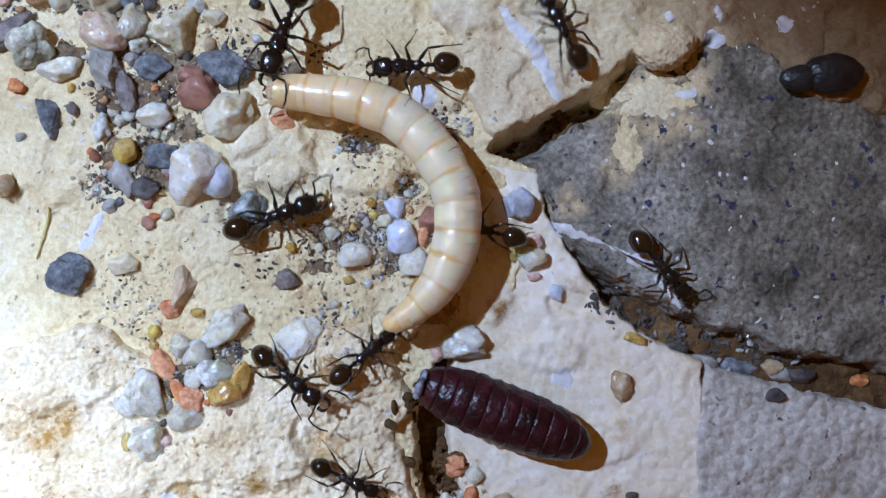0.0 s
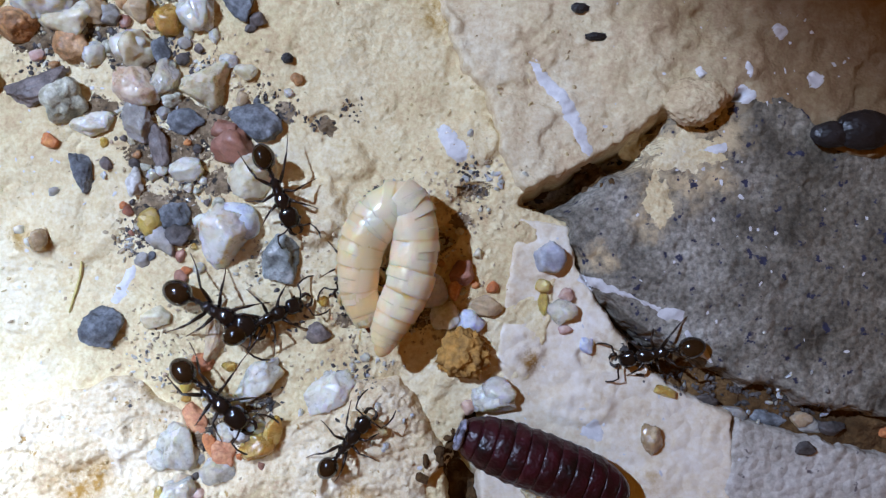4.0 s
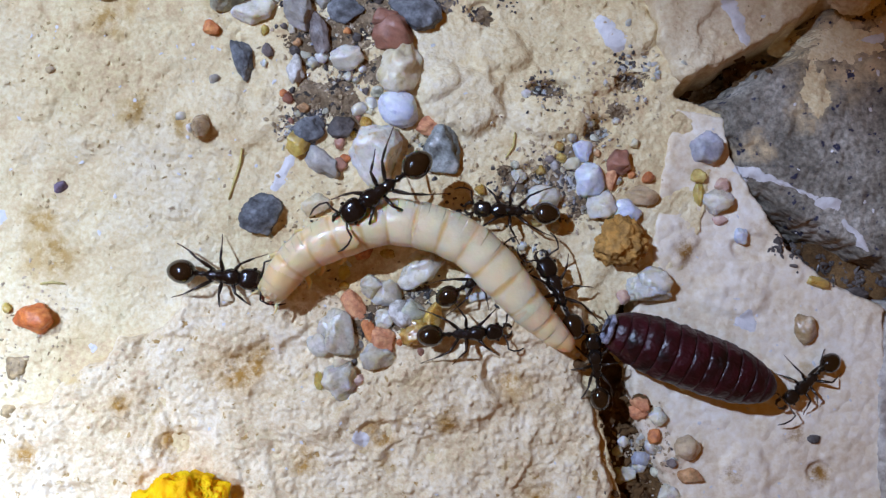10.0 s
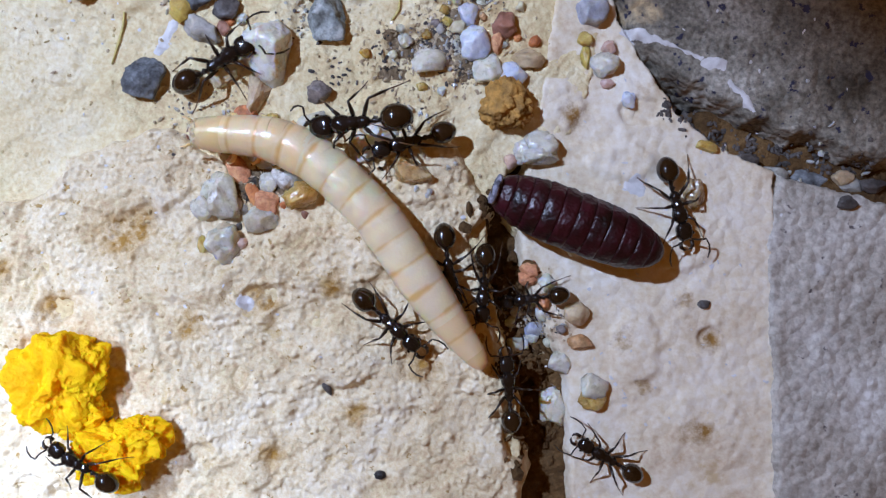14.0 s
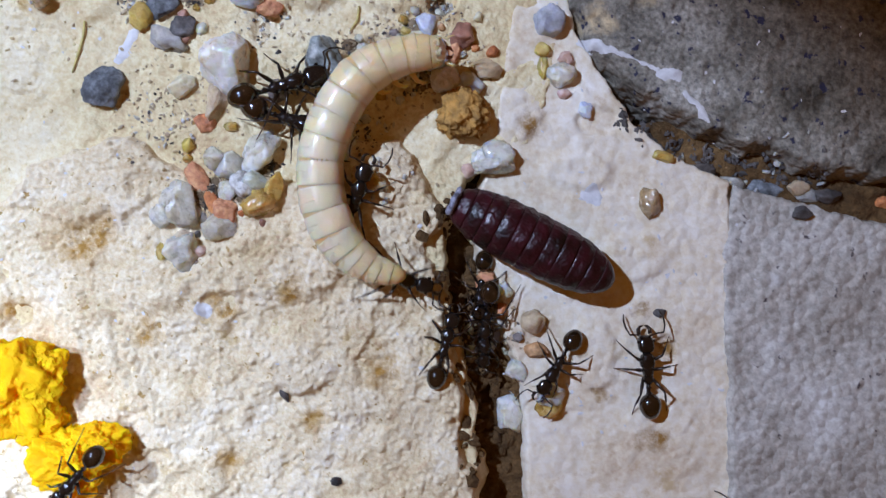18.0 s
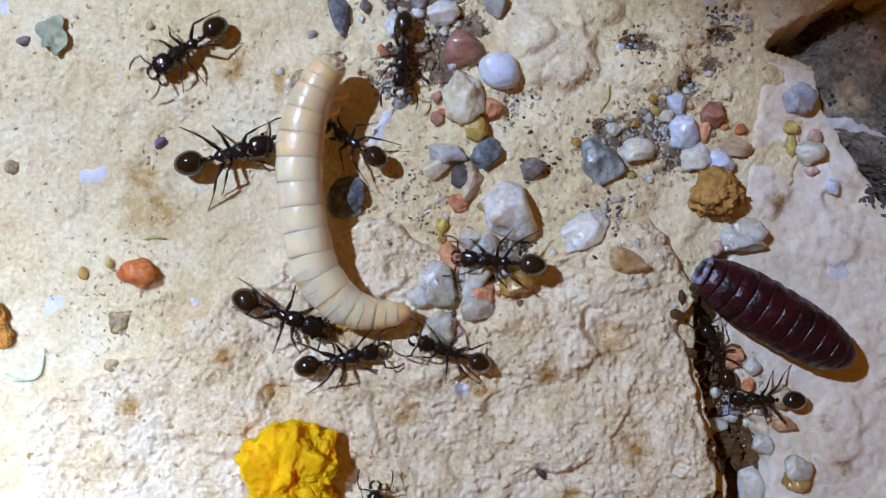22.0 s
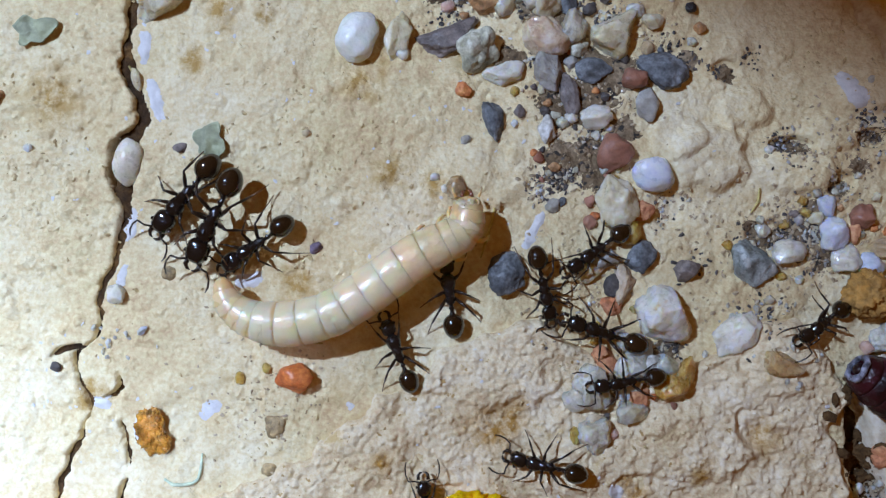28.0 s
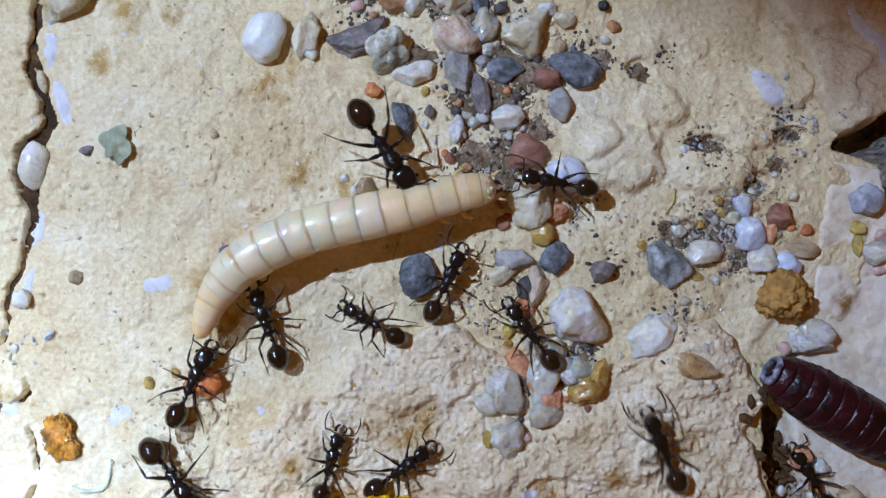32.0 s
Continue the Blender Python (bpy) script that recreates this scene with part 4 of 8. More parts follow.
pebble(-49.36, -1.29, 0.59, 0.59, 0, "stain", 116)
pebble(-48.41, 7.61, 0.59, 0.43, 0, "mauve", 117)
pebble(-57.12, -7.63, 0.43, 0.36, -40, "dark", 118)
pebble(-61.16, 11.19, 0.63, 0.55, 0, "rust", 119)
pebble(-39.61, 8.5, 0.32, 0.28, 0, "tan", 122)
pebble(-42.54, -7.94, 0.32, 0.4, 0, "yellow", 123)
pebble(-44.42, -8.65, 0.4, 0.51, 0, "amber", 124)
pebble(-59, 7.57, 0.36, 0.32, 0, "pale", 125)
pebble(-30.99, 19.35, 1.66, 1.34, 0, "rust", 126)
pebble(-33.4, 19.67, 1.58, 1.42, 0, "clear", 127)
pebble(-27.56, 19.98, 2.17, 1.42, -10, "cream", 128)
pebble(-23.03, 17.9, 1.5, 1.42, 0, "white", 129)
pebble(-20.47, 19.76, 1.03, 0.95, 0, "amber", 130)
pebble(-18.69, 20.37, 1.5, 1.42, 0, "white", 131)
pebble(-27.38, 18.09, 0.63, 0.55, 0, "orange", 132)
pebble(-25.78, 17.54, 0.87, 0.95, 0, "pale", 133)
pebble(-42.05, 21.01, 1.74, 0.87, 0, "mauve", 135)
pebble(-24.53, 20.14, 0.87, 0.87, 0, "grey", 136)
pebble(-29.61, 17.4, 0.55, 0.47, 0, "pink", 137)
pebble(-41.94, -12.03, 0.79, 0.75, 0, "stain", 139)
pebble(-39.05, 0.48, 0.55, 0.4, 40, "violet", 140)
pebble(-40.58, -8.59, 1.46, 1.11, -10, "redpeb", 141)
pebble(-20.3, 14.46, 0.45, 0.42, 105, "rust", 401)
pebble(-23.05, 7.24, 0.28, 0.2, 46, "dark", 402)
pebble(-19.22, 8.25, 0.37, 0.41, 50, "pale", 403)
pebble(-21.77, 19.69, 0.46, 0.47, 157, "rust", 404)
pebble(-17.98, 5, 0.51, 0.5, 142, "amber", 405)
pebble(-8.12, 0.4, 0.4, 0.39, 157, "cream", 406)
pebble(-27.78, 16.17, 0.31, 0.23, 88, "amber", 407)
pebble(-27.64, 14.18, 0.27, 0.27, 70, "blue", 408)
pebble(-3.62, 4.09, 0.39, 0.35, 113, "clear", 409)
pebble(2.52, -16.9, 0.54, 0.6, 171, "orange", 410)
pebble(-17.56, 6.5, 0.44, 0.37, 120, "white", 411)
pebble(-17.21, 7.24, 0.51, 0.44, 27, "green", 412)
pebble(-22.69, 5.64, 0.31, 0.22, 121, "cream", 413)
pebble(-17.15, 13.77, 0.53, 0.41, 132, "dark", 414)
pebble(-20.13, 22.48, 0.29, 0.21, 149, "blue", 415)
pebble(-19.64, 17.2, 0.48, 0.53, 107, "dark", 416)
pebble(-19, 23.68, 0.51, 0.44, 170, "green", 417)
pebble(-5.19, 2.63, 0.42, 0.36, 155, "mauve", 418)
pebble(-18.48, 2.74, 0.43, 0.47, 133, "clear", 419)
pebble(-20.95, 14.21, 0.34, 0.24, 176, "orange", 420)
pebble(-18.69, -11.64, 0.36, 0.29, 57, "dark", 421)
pebble(-19.45, -6.27, 0.36, 0.41, 87, "amber", 422)
pebble(-3.54, 2.24, 0.51, 0.6, 118, "cream", 423)
pebble(-12.33, 14.84, 0.36, 0.43, 71, "pale", 424)
pebble(-1.8, 3.08, 0.35, 0.28, 126, "rust", 425)
pebble(-7.25, 1.49, 0.54, 0.63, 43, "pale", 426)
pebble(1.94, -17.23, 0.42, 0.31, 16, "pale", 427)
pebble(-18.52, 5.41, 0.28, 0.22, 110, "red", 428)
pebble(-23.13, 5.15, 0.27, 0.2, 144, "red", 429)
pebble(-22.35, 3.29, 0.55, 0.58, 87, "grey", 430)
pebble(-28.45, 16.74, 0.36, 0.41, 95, "rust", 431)
pebble(-27.47, 25.31, 0.42, 0.41, 160, "orange", 432)
pebble(2.43, -19.2, 0.34, 0.25, 49, "clear", 433)
pebble(-2.28, 5.18, 0.46, 0.37, 91, "clear", 434)
pebble(-24.63, 9.9, 0.49, 0.5, 108, "mauve", 435)
pebble(-23.64, 19.75, 0.53, 0.44, 68, "red", 436)
pebble(-0.55, -17.75, 0.42, 0.31, 53, "grey", 437)
pebble(-19.25, 22.93, 0.35, 0.3, 125, "dark", 438)
pebble(-18.84, 4.19, 0.28, 0.25, 136, "amber", 439)
pebble(-4.77, 2.15, 0.4, 0.43, 163, "grey", 440)
pebble(-17.67, -9.37, 0.29, 0.28, 113, "tan", 441)
pebble(-19.21, 19.01, 0.43, 0.51, 167, "clear", 442)
pebble(-19.54, 18.28, 0.45, 0.52, 90, "grey", 443)
pebble(-1.34, -1.19, 0.33, 0.27, 115, "grey", 444)
pebble(-24.56, 19.08, 0.26, 0.3, 40, "dark", 445)
pebble(-28.45, 7.97, 0.43, 0.36, 34, "grey", 446)
pebble(-14.55, 14.26, 0.34, 0.27, 109, "blue", 447)
pebble(-21.71, 3.59, 0.33, 0.37, 4, "blue", 448)
pebble(-17.63, 5.87, 0.39, 0.28, 5, "cream", 449)
pebble(-15.5, -10.16, 0.27, 0.27, 79, "orange", 450)
pebble(-19.5, -9.6, 0.48, 0.51, 174, "amber", 451)
pebble(-18.32, 8.77, 0.32, 0.38, 86, "white", 452)
pebble(-23.68, 11.65, 0.28, 0.26, 120, "mauve", 453)
pebble(-13.09, 22.08, 0.57, 0.6, 40, "mauve", 454)
pebble(2.43, -17.75, 0.6, 0.52, 112, "pale", 455)
pebble(-18.45, 6.03, 0.6, 0.44, 28, "white", 456)
pebble(-18.32, -10.43, 0.37, 0.3, 54, "grey", 457)
pebble(-17.79, -8.77, 0.35, 0.24, 65, "cream", 458)
pebble(0.85, 3.77, 0.37, 0.39, 153, "cream", 459)
pebble(-21.08, 19, 0.27, 0.26, 128, "amber", 460)
pebble(-4.68, -2.09, 0.36, 0.33, 73, "clear", 461)
pebble(-18.54, 17.92, 0.37, 0.41, 59, "mauve", 462)
pebble(-14.51, 19.94, 0.56, 0.61, 108, "mauve", 463)
pebble(-19.94, 23.43, 0.54, 0.38, 110, "red", 464)
pebble(-4.47, -0.02, 0.37, 0.37, 121, "white", 465)
pebble(-21.72, 21.01, 0.29, 0.31, 62, "grey", 466)
pebble(3.03, -19.96, 0.4, 0.44, 101, "green", 467)
pebble(-22.28, 6.04, 0.46, 0.4, 13, "rust", 468)
pebble(-28.34, 25.88, 0.61, 0.72, 93, "pale", 469)
pebble(-17.98, 7.3, 0.28, 0.31, 14, "mauve", 470)
pebble(-14.93, 19.36, 0.5, 0.35, 21, "dark", 471)
pebble(-23.12, 11.6, 0.42, 0.31, 101, "cream", 472)
pebble(0.62, 1.56, 0.31, 0.33, 62, "orange", 473)
pebble(-24.81, 18, 0.53, 0.48, 82, "green", 474)
pebble(-18.82, -10.08, 0.54, 0.46, 93, "white", 475)
pebble(-19.29, 11.36, 0.3, 0.3, 53, "orange", 476)
pebble(3.75, -18.82, 0.4, 0.36, 13, "mauve", 477)
pebble(-32.43, 21.36, 0.55, 0.53, 29, "amber", 478)
pebble(-7.06, -3.49, 0.41, 0.36, 32, "pale", 479)
pebble(-22.15, 9.7, 0.42, 0.29, 157, "green", 480)
pebble(-21.02, 9.53, 0.46, 0.52, 88, "white", 481)
pebble(0.67, -17.71, 0.45, 0.49, 51, "white", 482)
pebble(-5.7, 1.91, 0.52, 0.41, 83, "amber", 483)
pebble(-4.27, 2.71, 0.44, 0.37, 156, "amber", 484)
pebble(-23.88, 21.13, 0.54, 0.43, 117, "rust", 485)
pebble(1.85, -19.53, 0.59, 0.68, 125, "pale", 486)
pebble(-23.31, 6.71, 0.44, 0.43, 78, "red", 487)
pebble(0.34, -18.42, 0.57, 0.42, 71, "clear", 488)
pebble(-21.62, 9.09, 0.53, 0.43, 143, "clear", 489)
pebble(-18.73, 8.05, 0.3, 0.31, 107, "clear", 490)
pebble(-7.57, 2.22, 0.32, 0.38, 54, "green", 491)
pebble(-20.42, -9.34, 0.38, 0.43, 164, "red", 492)
pebble(-0.47, 5.3, 0.33, 0.28, 0, "white", 493)
pebble(-17.43, 18.73, 0.59, 0.42, 90, "pale", 494)
pebble(-18.59, 10.97, 0.41, 0.4, 17, "dark", 495)
pebble(-0.3, 1.12, 0.33, 0.29, 171, "clear", 496)
pebble(-20.77, 5.79, 0.29, 0.28, 67, "green", 497)
pebble(-11.76, 15.83, 0.46, 0.46, 43, "rust", 498)
pebble(-0.31, -3.17, 0.42, 0.41, 43, "blue", 499)
pebble(-19.76, 2.1, 0.49, 0.53, 25, "red", 500)
pebble(-25, 9.14, 0.28, 0.3, 161, "white", 501)
pebble(-21.4, 14.85, 0.26, 0.26, 27, "grey", 502)
pebble(1.82, 1.34, 0.47, 0.49, 98, "orange", 503)
pebble(-4.47, 3.56, 0.43, 0.35, 143, "amber", 504)
pebble(-1.92, 4.16, 0.47, 0.38, 142, "green", 505)
pebble(-26.19, 21.64, 0.39, 0.28, 122, "grey", 506)
pebble(-14.02, -10.79, 0.34, 0.25, 126, "red", 507)
pebble(-25.58, 19.39, 0.28, 0.25, 4, "cream", 508)
pebble(-19.72, 3.61, 0.5, 0.42, 88, "red", 509)
pebble(-22.7, 10.51, 0.36, 0.34, 84, "rust", 510)
pebble(-1.91, -0.2, 0.52, 0.48, 54, "blue", 511)
pebble(-23.7, 7.06, 0.29, 0.3, 166, "orange", 512)
pebble(-15.48, 14.43, 0.57, 0.54, 79, "tan", 513)
pebble(-0.31, -16.45, 0.34, 0.36, 96, "pale", 514)
pebble(-25, 11.38, 0.37, 0.39, 9, "amber", 515)
pebble(-22.91, 9.89, 0.4, 0.44, 76, "dark", 516)
pebble(-20.95, 13.46, 0.54, 0.5, 12, "grey", 517)
pebble(-28.61, 11.48, 0.54, 0.61, 89, "orange", 518)
pebble(-24.82, 23.1, 0.39, 0.38, 38, "clear", 519)
pebble(0.68, -1.16, 0.42, 0.38, 16, "red", 520)
pebble(-29.59, 15.11, 2.48, 1.08, 20, "mauve", 1000, form="wedge")
pebble(-27.51, 14.51, 2.00, 1.60, 50, "green", 1001, form="lump")
pebble(-22.91, 15.21, 2.00, 1.52, -35, "pinkish", 1002, form="round")
pebble(-20.92, 15.76, 1.52, 1.12, 80, "clear", 1003, form="round")
pebble(-18.00, 15.35, 2.08, 1.84, 20, "cream2", 1004, form="wedge")
pebble(-15.20, 16.22, 0.88, 0.64, -20, "cream", 1005, form="angular")
pebble(-25.72, 12.70, 1.60, 0.88, 12, "white", 1006, form="lump")
pebble(-22.48, 12.81, 1.60, 1.20, -70, "grey", 1007, form="angular")
pebble(-20.40, 14.48, 0.72, 0.72, 0, "green", 1008, form="round")
pebble(-19.49, 12.88, 1.48, 1.00, -5, "blue", 1009, form="round")
pebble(-21.21, 10.97, 1.72, 0.80, -75, "mauve", 1010, form="round")
pebble(-14.67, 12.95, 2.15, 1.41, -20, "blue", 1012, form="angular")
pebble(-26.58, 9.44, 1.68, 0.90, -74, "blue", 1013, form="wedge")
pebble(-22.80, 8.58, 1.09, 0.62, -80, "speckle", 1014, form="lump")
pebble(-16.62, 12.09, 1.02, 0.86, 0, "red", 1015, form="round")
pebble(-15.62, 10.27, 0.88, 1.44, 10, "grey", 1016, form="round")
pebble(-35.98, 15.10, 1.92, 1.52, 60, "bigwhite", 1017, form="smooth")
pebble(-33.06, 15.25, 1.84, 1.04, 80, "cream", 1018, form="lump")
pebble(-32.83, 14.05, 0.52, 0.48, 0, "white", 1019, form="round")
pebble(-29.24, 4.67, 0.78, 0.90, 0, "brownclear", 1020, form="round")
pebble(-17.41, -6.27, 1.02, 0.94, 0, "clear", 1021, form="round")
pebble(-16.44, -6.85, 1.25, 1.09, 20, "clear", 1022, form="angular")
pebble(-16.52, -8.53, 0.86, 0.78, 0, "pale", 1023, form="round")
pebble(-14.68, -7.83, 1.02, 0.94, 0, "greyclear", 1024, form="angular")
pebble(-18.78, -7.63, 1.33, 0.78, -55, "brick", 1025, form="round")
pebble(-17.69, -9.39, 0.86, 0.55, -70, "orange", 1026, form="angular")
pebble(-16.63, -10.09, 0.94, 1.02, 0, "brick", 1027, form="angular")
pebble(-14.41, -9.39, 1.41, 1.17, 50, "amber", 1028, form="angular")
pebble(-19.88, -9.39, 1.95, 1.33, -70, "clear", 1029, form="lump")
pebble(-20.93, -10.37, 1.02, 0.86, 0, "pale", 1030, form="round")
pebble(-19.76, -12.83, 1.64, 1.33, 50, "clear", 1031, form="wedge")
pebble(-17.02, -11.15, 1.25, 1.02, 0, "clear", 1032, form="round")
pebble(-18.39, -12.71, 0.63, 0.47, 0, "pink", 1033, form="round")
pebble(-18.19, -3.84, 0.86, 0.70, 0, "brick", 1035, form="angular")
pebble(-16.36, -4.04, 0.63, 0.39, 0, "amber", 1036, form="angular")
pebble(-19.37, -5.37, 0.47, 0.55, 0, "yellow", 1037, form="round")
pebble(-19.49, -11.81, 0.78, 0.63, 0, "tan", 1038, form="round")
pebble(-21.05, -12.91, 0.35, 0.78, 0, "yellow", 1039, form="round")
pebble(-6.08, -1.85, 0.47, 0.35, 0, "amber", 1040, form="round")
pebble(-19.36, 2.56, 0.43, 0.31, 0, "orange", 1041, form="round")
pebble(-9.48, -5.73, 2.08, 1.60, 35, "white", 1042, form="angular")
pebble(-6.77, -8.02, 1.52, 0.96, -20, "ambertan", 1043, form="wedge")
pebble(-15.29, -8.31, 0.96, 1.20, 20, "speckle", 1045, form="round")
pebble(-13.41, -8.52, 0.80, 1.36, -20, "amber", 1046, form="round")
pebble(-2.78, 3.08, 0.79, 0.87, 0, "paleblue", 1049, form="angular")
pebble(-2.38, 1.21, 1.11, 1.27, 0, "paleblue", 1050, form="round")
pebble(-0.20, 2.29, 1.03, 1.03, 0, "red", 1051, form="round")
pebble(-0.84, 1.29, 0.56, 0.87, 0, "brick", 1052, form="round")
pebble(1.39, 0.10, 1.27, 0.79, 0, "tan", 1053, form="round")
pebble(-1.51, -0.69, 1.11, 1.27, -20, "white", 1054, form="round")
pebble(0.20, -1.09, 1.11, 1.03, 0, "paleblue", 1055, form="round")
pebble(1.86, -6.45, 1.67, 1.11, -5, "pale", 1056, form="round")
pebble(0.19, -7.05, 0.60, 0.56, 0, "pink", 1057, form="round")
pebble(5.76, 3.39, 1.19, 1.27, 0, "greyblue", 1058, form="round")
pebble(5.40, 1.45, 0.64, 0.56, 0, "yellow", 1059, form="round")
pebble(6.99, 0.89, 0.64, 0.52, 0, "pink", 1060, form="round")
pebble(6.67, -0.38, 1.19, 0.95, 0, "pale", 1061, form="round")
pebble(6.95, -1.57, 0.56, 0.40, 0, "pink", 1062, form="round")
pebble(8.42, -2.68, 0.56, 0.64, 0, "paleblue", 1063, form="round")
pebble(5.36, 0.30, 0.40, 0.95, 0, "yellow", 1064, form="round")
pebble(13.10, -9.24, 0.87, 1.19, 15, "brownclear", 1065, form="round")
pebble(1.51, -14.59, 0.78, 0.71, -20, "brick", 1066, form="angular")
pebble(3.86, -21.34, 1.02, 0.94, 0, "pale", 1067, form="angular")
pebble(5.82, -22.91, 1.33, 1.02, 30, "clear", 1068, form="angular")
pebble(4.75, -17.57, 0.95, 1.03, 0, "tan", 1069, form="round")
pebble(5.93, -23.73, 1.03, 0.95, 0, "amber", 1070, form="angular")
pebble(3.35, -24.52, 1.03, 1.59, 0, "white", 1071, form="round")
pebble(1.97, -18.96, 0.71, 0.56, 0, "greyblue", 1072, form="round")
pebble(1.38, -15.19, 0.71, 0.56, 0, "brick", 1073, form="round")
pebble(5.04, -19.77, 0.94, 0.63, 0, "rust", 1074, form="round")
pebble(2.24, -6.07, 1.41, 1.25, 0, "pale", 1076, form="round")
pebble(21.84, -8.06, 1.35, 0.87, -20, "blue", 1077, form="angular")
pebble(19.46, -7.66, 1.03, 0.64, -10, "grey", 1078, form="angular")
pebble(17.07, -6.74, 0.95, 0.48, -10, "dark", 1079, form="angular")
pebble(24.62, -8.65, 1.19, 0.72, -15, "grey", 1080, form="angular")
pebble(23.83, -9.85, 0.79, 0.56, 0, "dark", 1081, form="angular")
pebble(13.98, -5.95, 0.79, 0.40, -20, "amber", 1082, form="round")
pebble(30.26, -9.01, 0.70, 0.55, 0, "orange", 1083, form="round")
pebble(23.81, -8.03, 1.02, 0.63, 0, "tan", 1085, form="angular")
pebble(26.15, -8.62, 1.17, 0.63, -5, "dark", 1086, form="angular")
pebble(-48.9, 19.4, 4.2, 1.7, 56, "cream2", 1093, form="wedge")
pebble(-17.4, -2.3, 1.64, 0.94, 70, "tan", 1034, form="angular")
pebble(-19.2, 9.5, 1.2, 0.92, 15, "white", 1100, form="round")
pebble(-6.7, 7.2, 0.42, 0.36, 0, "white", 1101)
slate_pebble = pebble(-25.19, -1.41, 1.72, 1.45, 40, "blue", 901, form="round")
quartz_pebble = pebble(-16.43, 5.65, 2.75, 2.15, 60, "block", 902, form="wedge")
grey_pebble = pebble(-13, 2.5, 1.9, 1.35, 75, "striped", 904, form="round")
milky_pebble = pebble(-14.48, -4.9, 2.1, 1.15, 35, "pale", 905, form="lump")
yellow_pebble = pebble(-21.2, 7.02, 1.05, 0.86, 60, "yellow", 910, form="round")
blue_pebble = pebble(-18.97, 6.82, 1.25, 1.15, 20, "blue", 911, form="angular")
dark_pebble = pebble(-19.87, 4.48, 0.98, 0.85, 20, "dark", 912, form="angular")
flake_pebble = pebble(-21.43, 5.06, 1.45, 0.82, -60, "grey", 913, form="lump")
white_pebble = pebble(-15.3, 5.3, 1.6, 1.25, -35, "paleblue", 914, form="smooth")
cream_pebble = pebble(-13.89, 9.55, 2.1, 1.6, 40, "cream", 915, form="lump")
red_pebble = pebble(-16.23, 11, 1.45, 1.3, 20, "red", 916, form="round")
brick_pebble = pebble(-10.57, 9.16, 1.0, 0.8, 0, "brick", 917, form="angular")
mauve_pebble = pebble(-10.38, -1.77, 1.1, 0.9, -20, "mauve", 918, form="angular")
chip_pebble = pebble(-21.43, -0.72, 1.0, 0.9, 40, "cream", 919, form="angular")
pebble(-51.49, 12.46, 0.38, 0.95, 18, "cream", 777, 0.0)


# ---- loose bits ----
def skin_on(name, px, py, across, material, thick):
    """A thin film on the ground over a grid of places; across is 0 in its middle and 1 at its rim, where it dips into the ground."""
    pz = exact(px, py) + thick * (1 - 2.2 * across ** 2) + 0.75 * thick * waves(px, py, 1.1, 4, 77)
    rows, cols = px.shape
    me = bpy.data.meshes.new(name)
    idx = np.arange(rows * cols).reshape(rows, cols)
    quads = np.stack([idx[:-1, :-1], idx[:-1, 1:], idx[1:, 1:], idx[1:, :-1]], -1).reshape(-1, 4)
    me.from_pydata((np.stack([px, py, pz], -1).reshape(-1, 3) * MM).tolist(), [], quads.tolist())
    me.polygons.foreach_set("use_smooth", np.ones(len(me.polygons), bool))
    me.materials.append(material)
    return new(name, me)


def flat_mark(points, width, seed):
    """A thin, ragged lime mark on the stone."""
    p = np.array(points, float)
    way = (p[-1] - p[0]) / (np.hypot(*(p[-1] - p[0])) + 1e-6)
    p = np.concatenate([[p[0] - way * width * 0.9], p, [p[-1] + way * width * 0.9]])
    d = np.concatenate([[0], np.cumsum(np.hypot(*np.diff(p, axis=0).T))])
    along = np.linspace(0, d[-1], max(14, int(d[-1] / 0.12)))
    cx, cy = np.interp(along, d, p[:, 0]), np.interp(along, d, p[:, 1])
    end = np.sqrt(np.clip(1 - np.abs(2 * along / d[-1] - 1) ** 2.6, 0, 1))
    side = np.linspace(-1, 1, 13)
    off = side[None, :] * (width * 1.15 * end)[:, None]
    px, py = cx[:, None] - way[1] * off, cy[:, None] + way[0] * off
    rag = 0.55 * waves(px, py, 0.9, 4, seed)
    px, py = px - way[1] * rag * side, py + way[0] * rag * side
    rim = np.maximum(np.abs(side)[None, :] + 0 * px, np.abs(2 * along / d[-1] - 1)[:, None] ** 3)
    ob = skin_on("lime_mark", px, py, rim, MARK, 0.06)
    return tagged(ob, "thin white lime mark on the stone", "mark", "lime marks")


flat_mark([(4.61, 16.96), (5.59, 15.59), (6.77, 14.03), (7.75, 12.07), (8.53, 10.5)], 0.59, 0)
flat_mark([(14.1, 10.66), (15.78, 10.9), (17.74, 11.06)], 0.51, 1)
flat_mark([(15.97, 16.26), (16.05, 16.18)], 0.43, 2)
flat_mark([(19.03, 14.82), (19.19, 14.66)], 0.75, 3)
flat_mark([(19.18, 16.69), (19.34, 15.99)], 0.32, 4)
flat_mark([(23.73, 15.68), (23.81, 15.6)], 0.63, 5)
flat_mark([(21.26, 19.12), (21.53, 18.89)], 0.51, 6)
flat_mark([(-23.1, 2.69), (-23.69, 1.51), (-24.28, 0.45)], 0.43, 7)
flat_mark([(15.07, -1.57), (16.25, -2.94), (16.84, -3.73)], 0.28, 8)
flat_mark([(13.4, -0.4), (14.6, -0.5)], 0.5, 9)
flat_mark([(10.2, 1.2), (11.8, 0.6), (13.4, -0.2)], 0.13, 27)
flat_mark([(8.99, -8.46), (9.19, -8.69)], 0.67, 10)
flat_mark([(-10.65, 24.3), (-10.46, 24.19)], 0.71, 11)
flat_mark([(3.28, 24.9), (4.65, 23.92)], 0.55, 12)
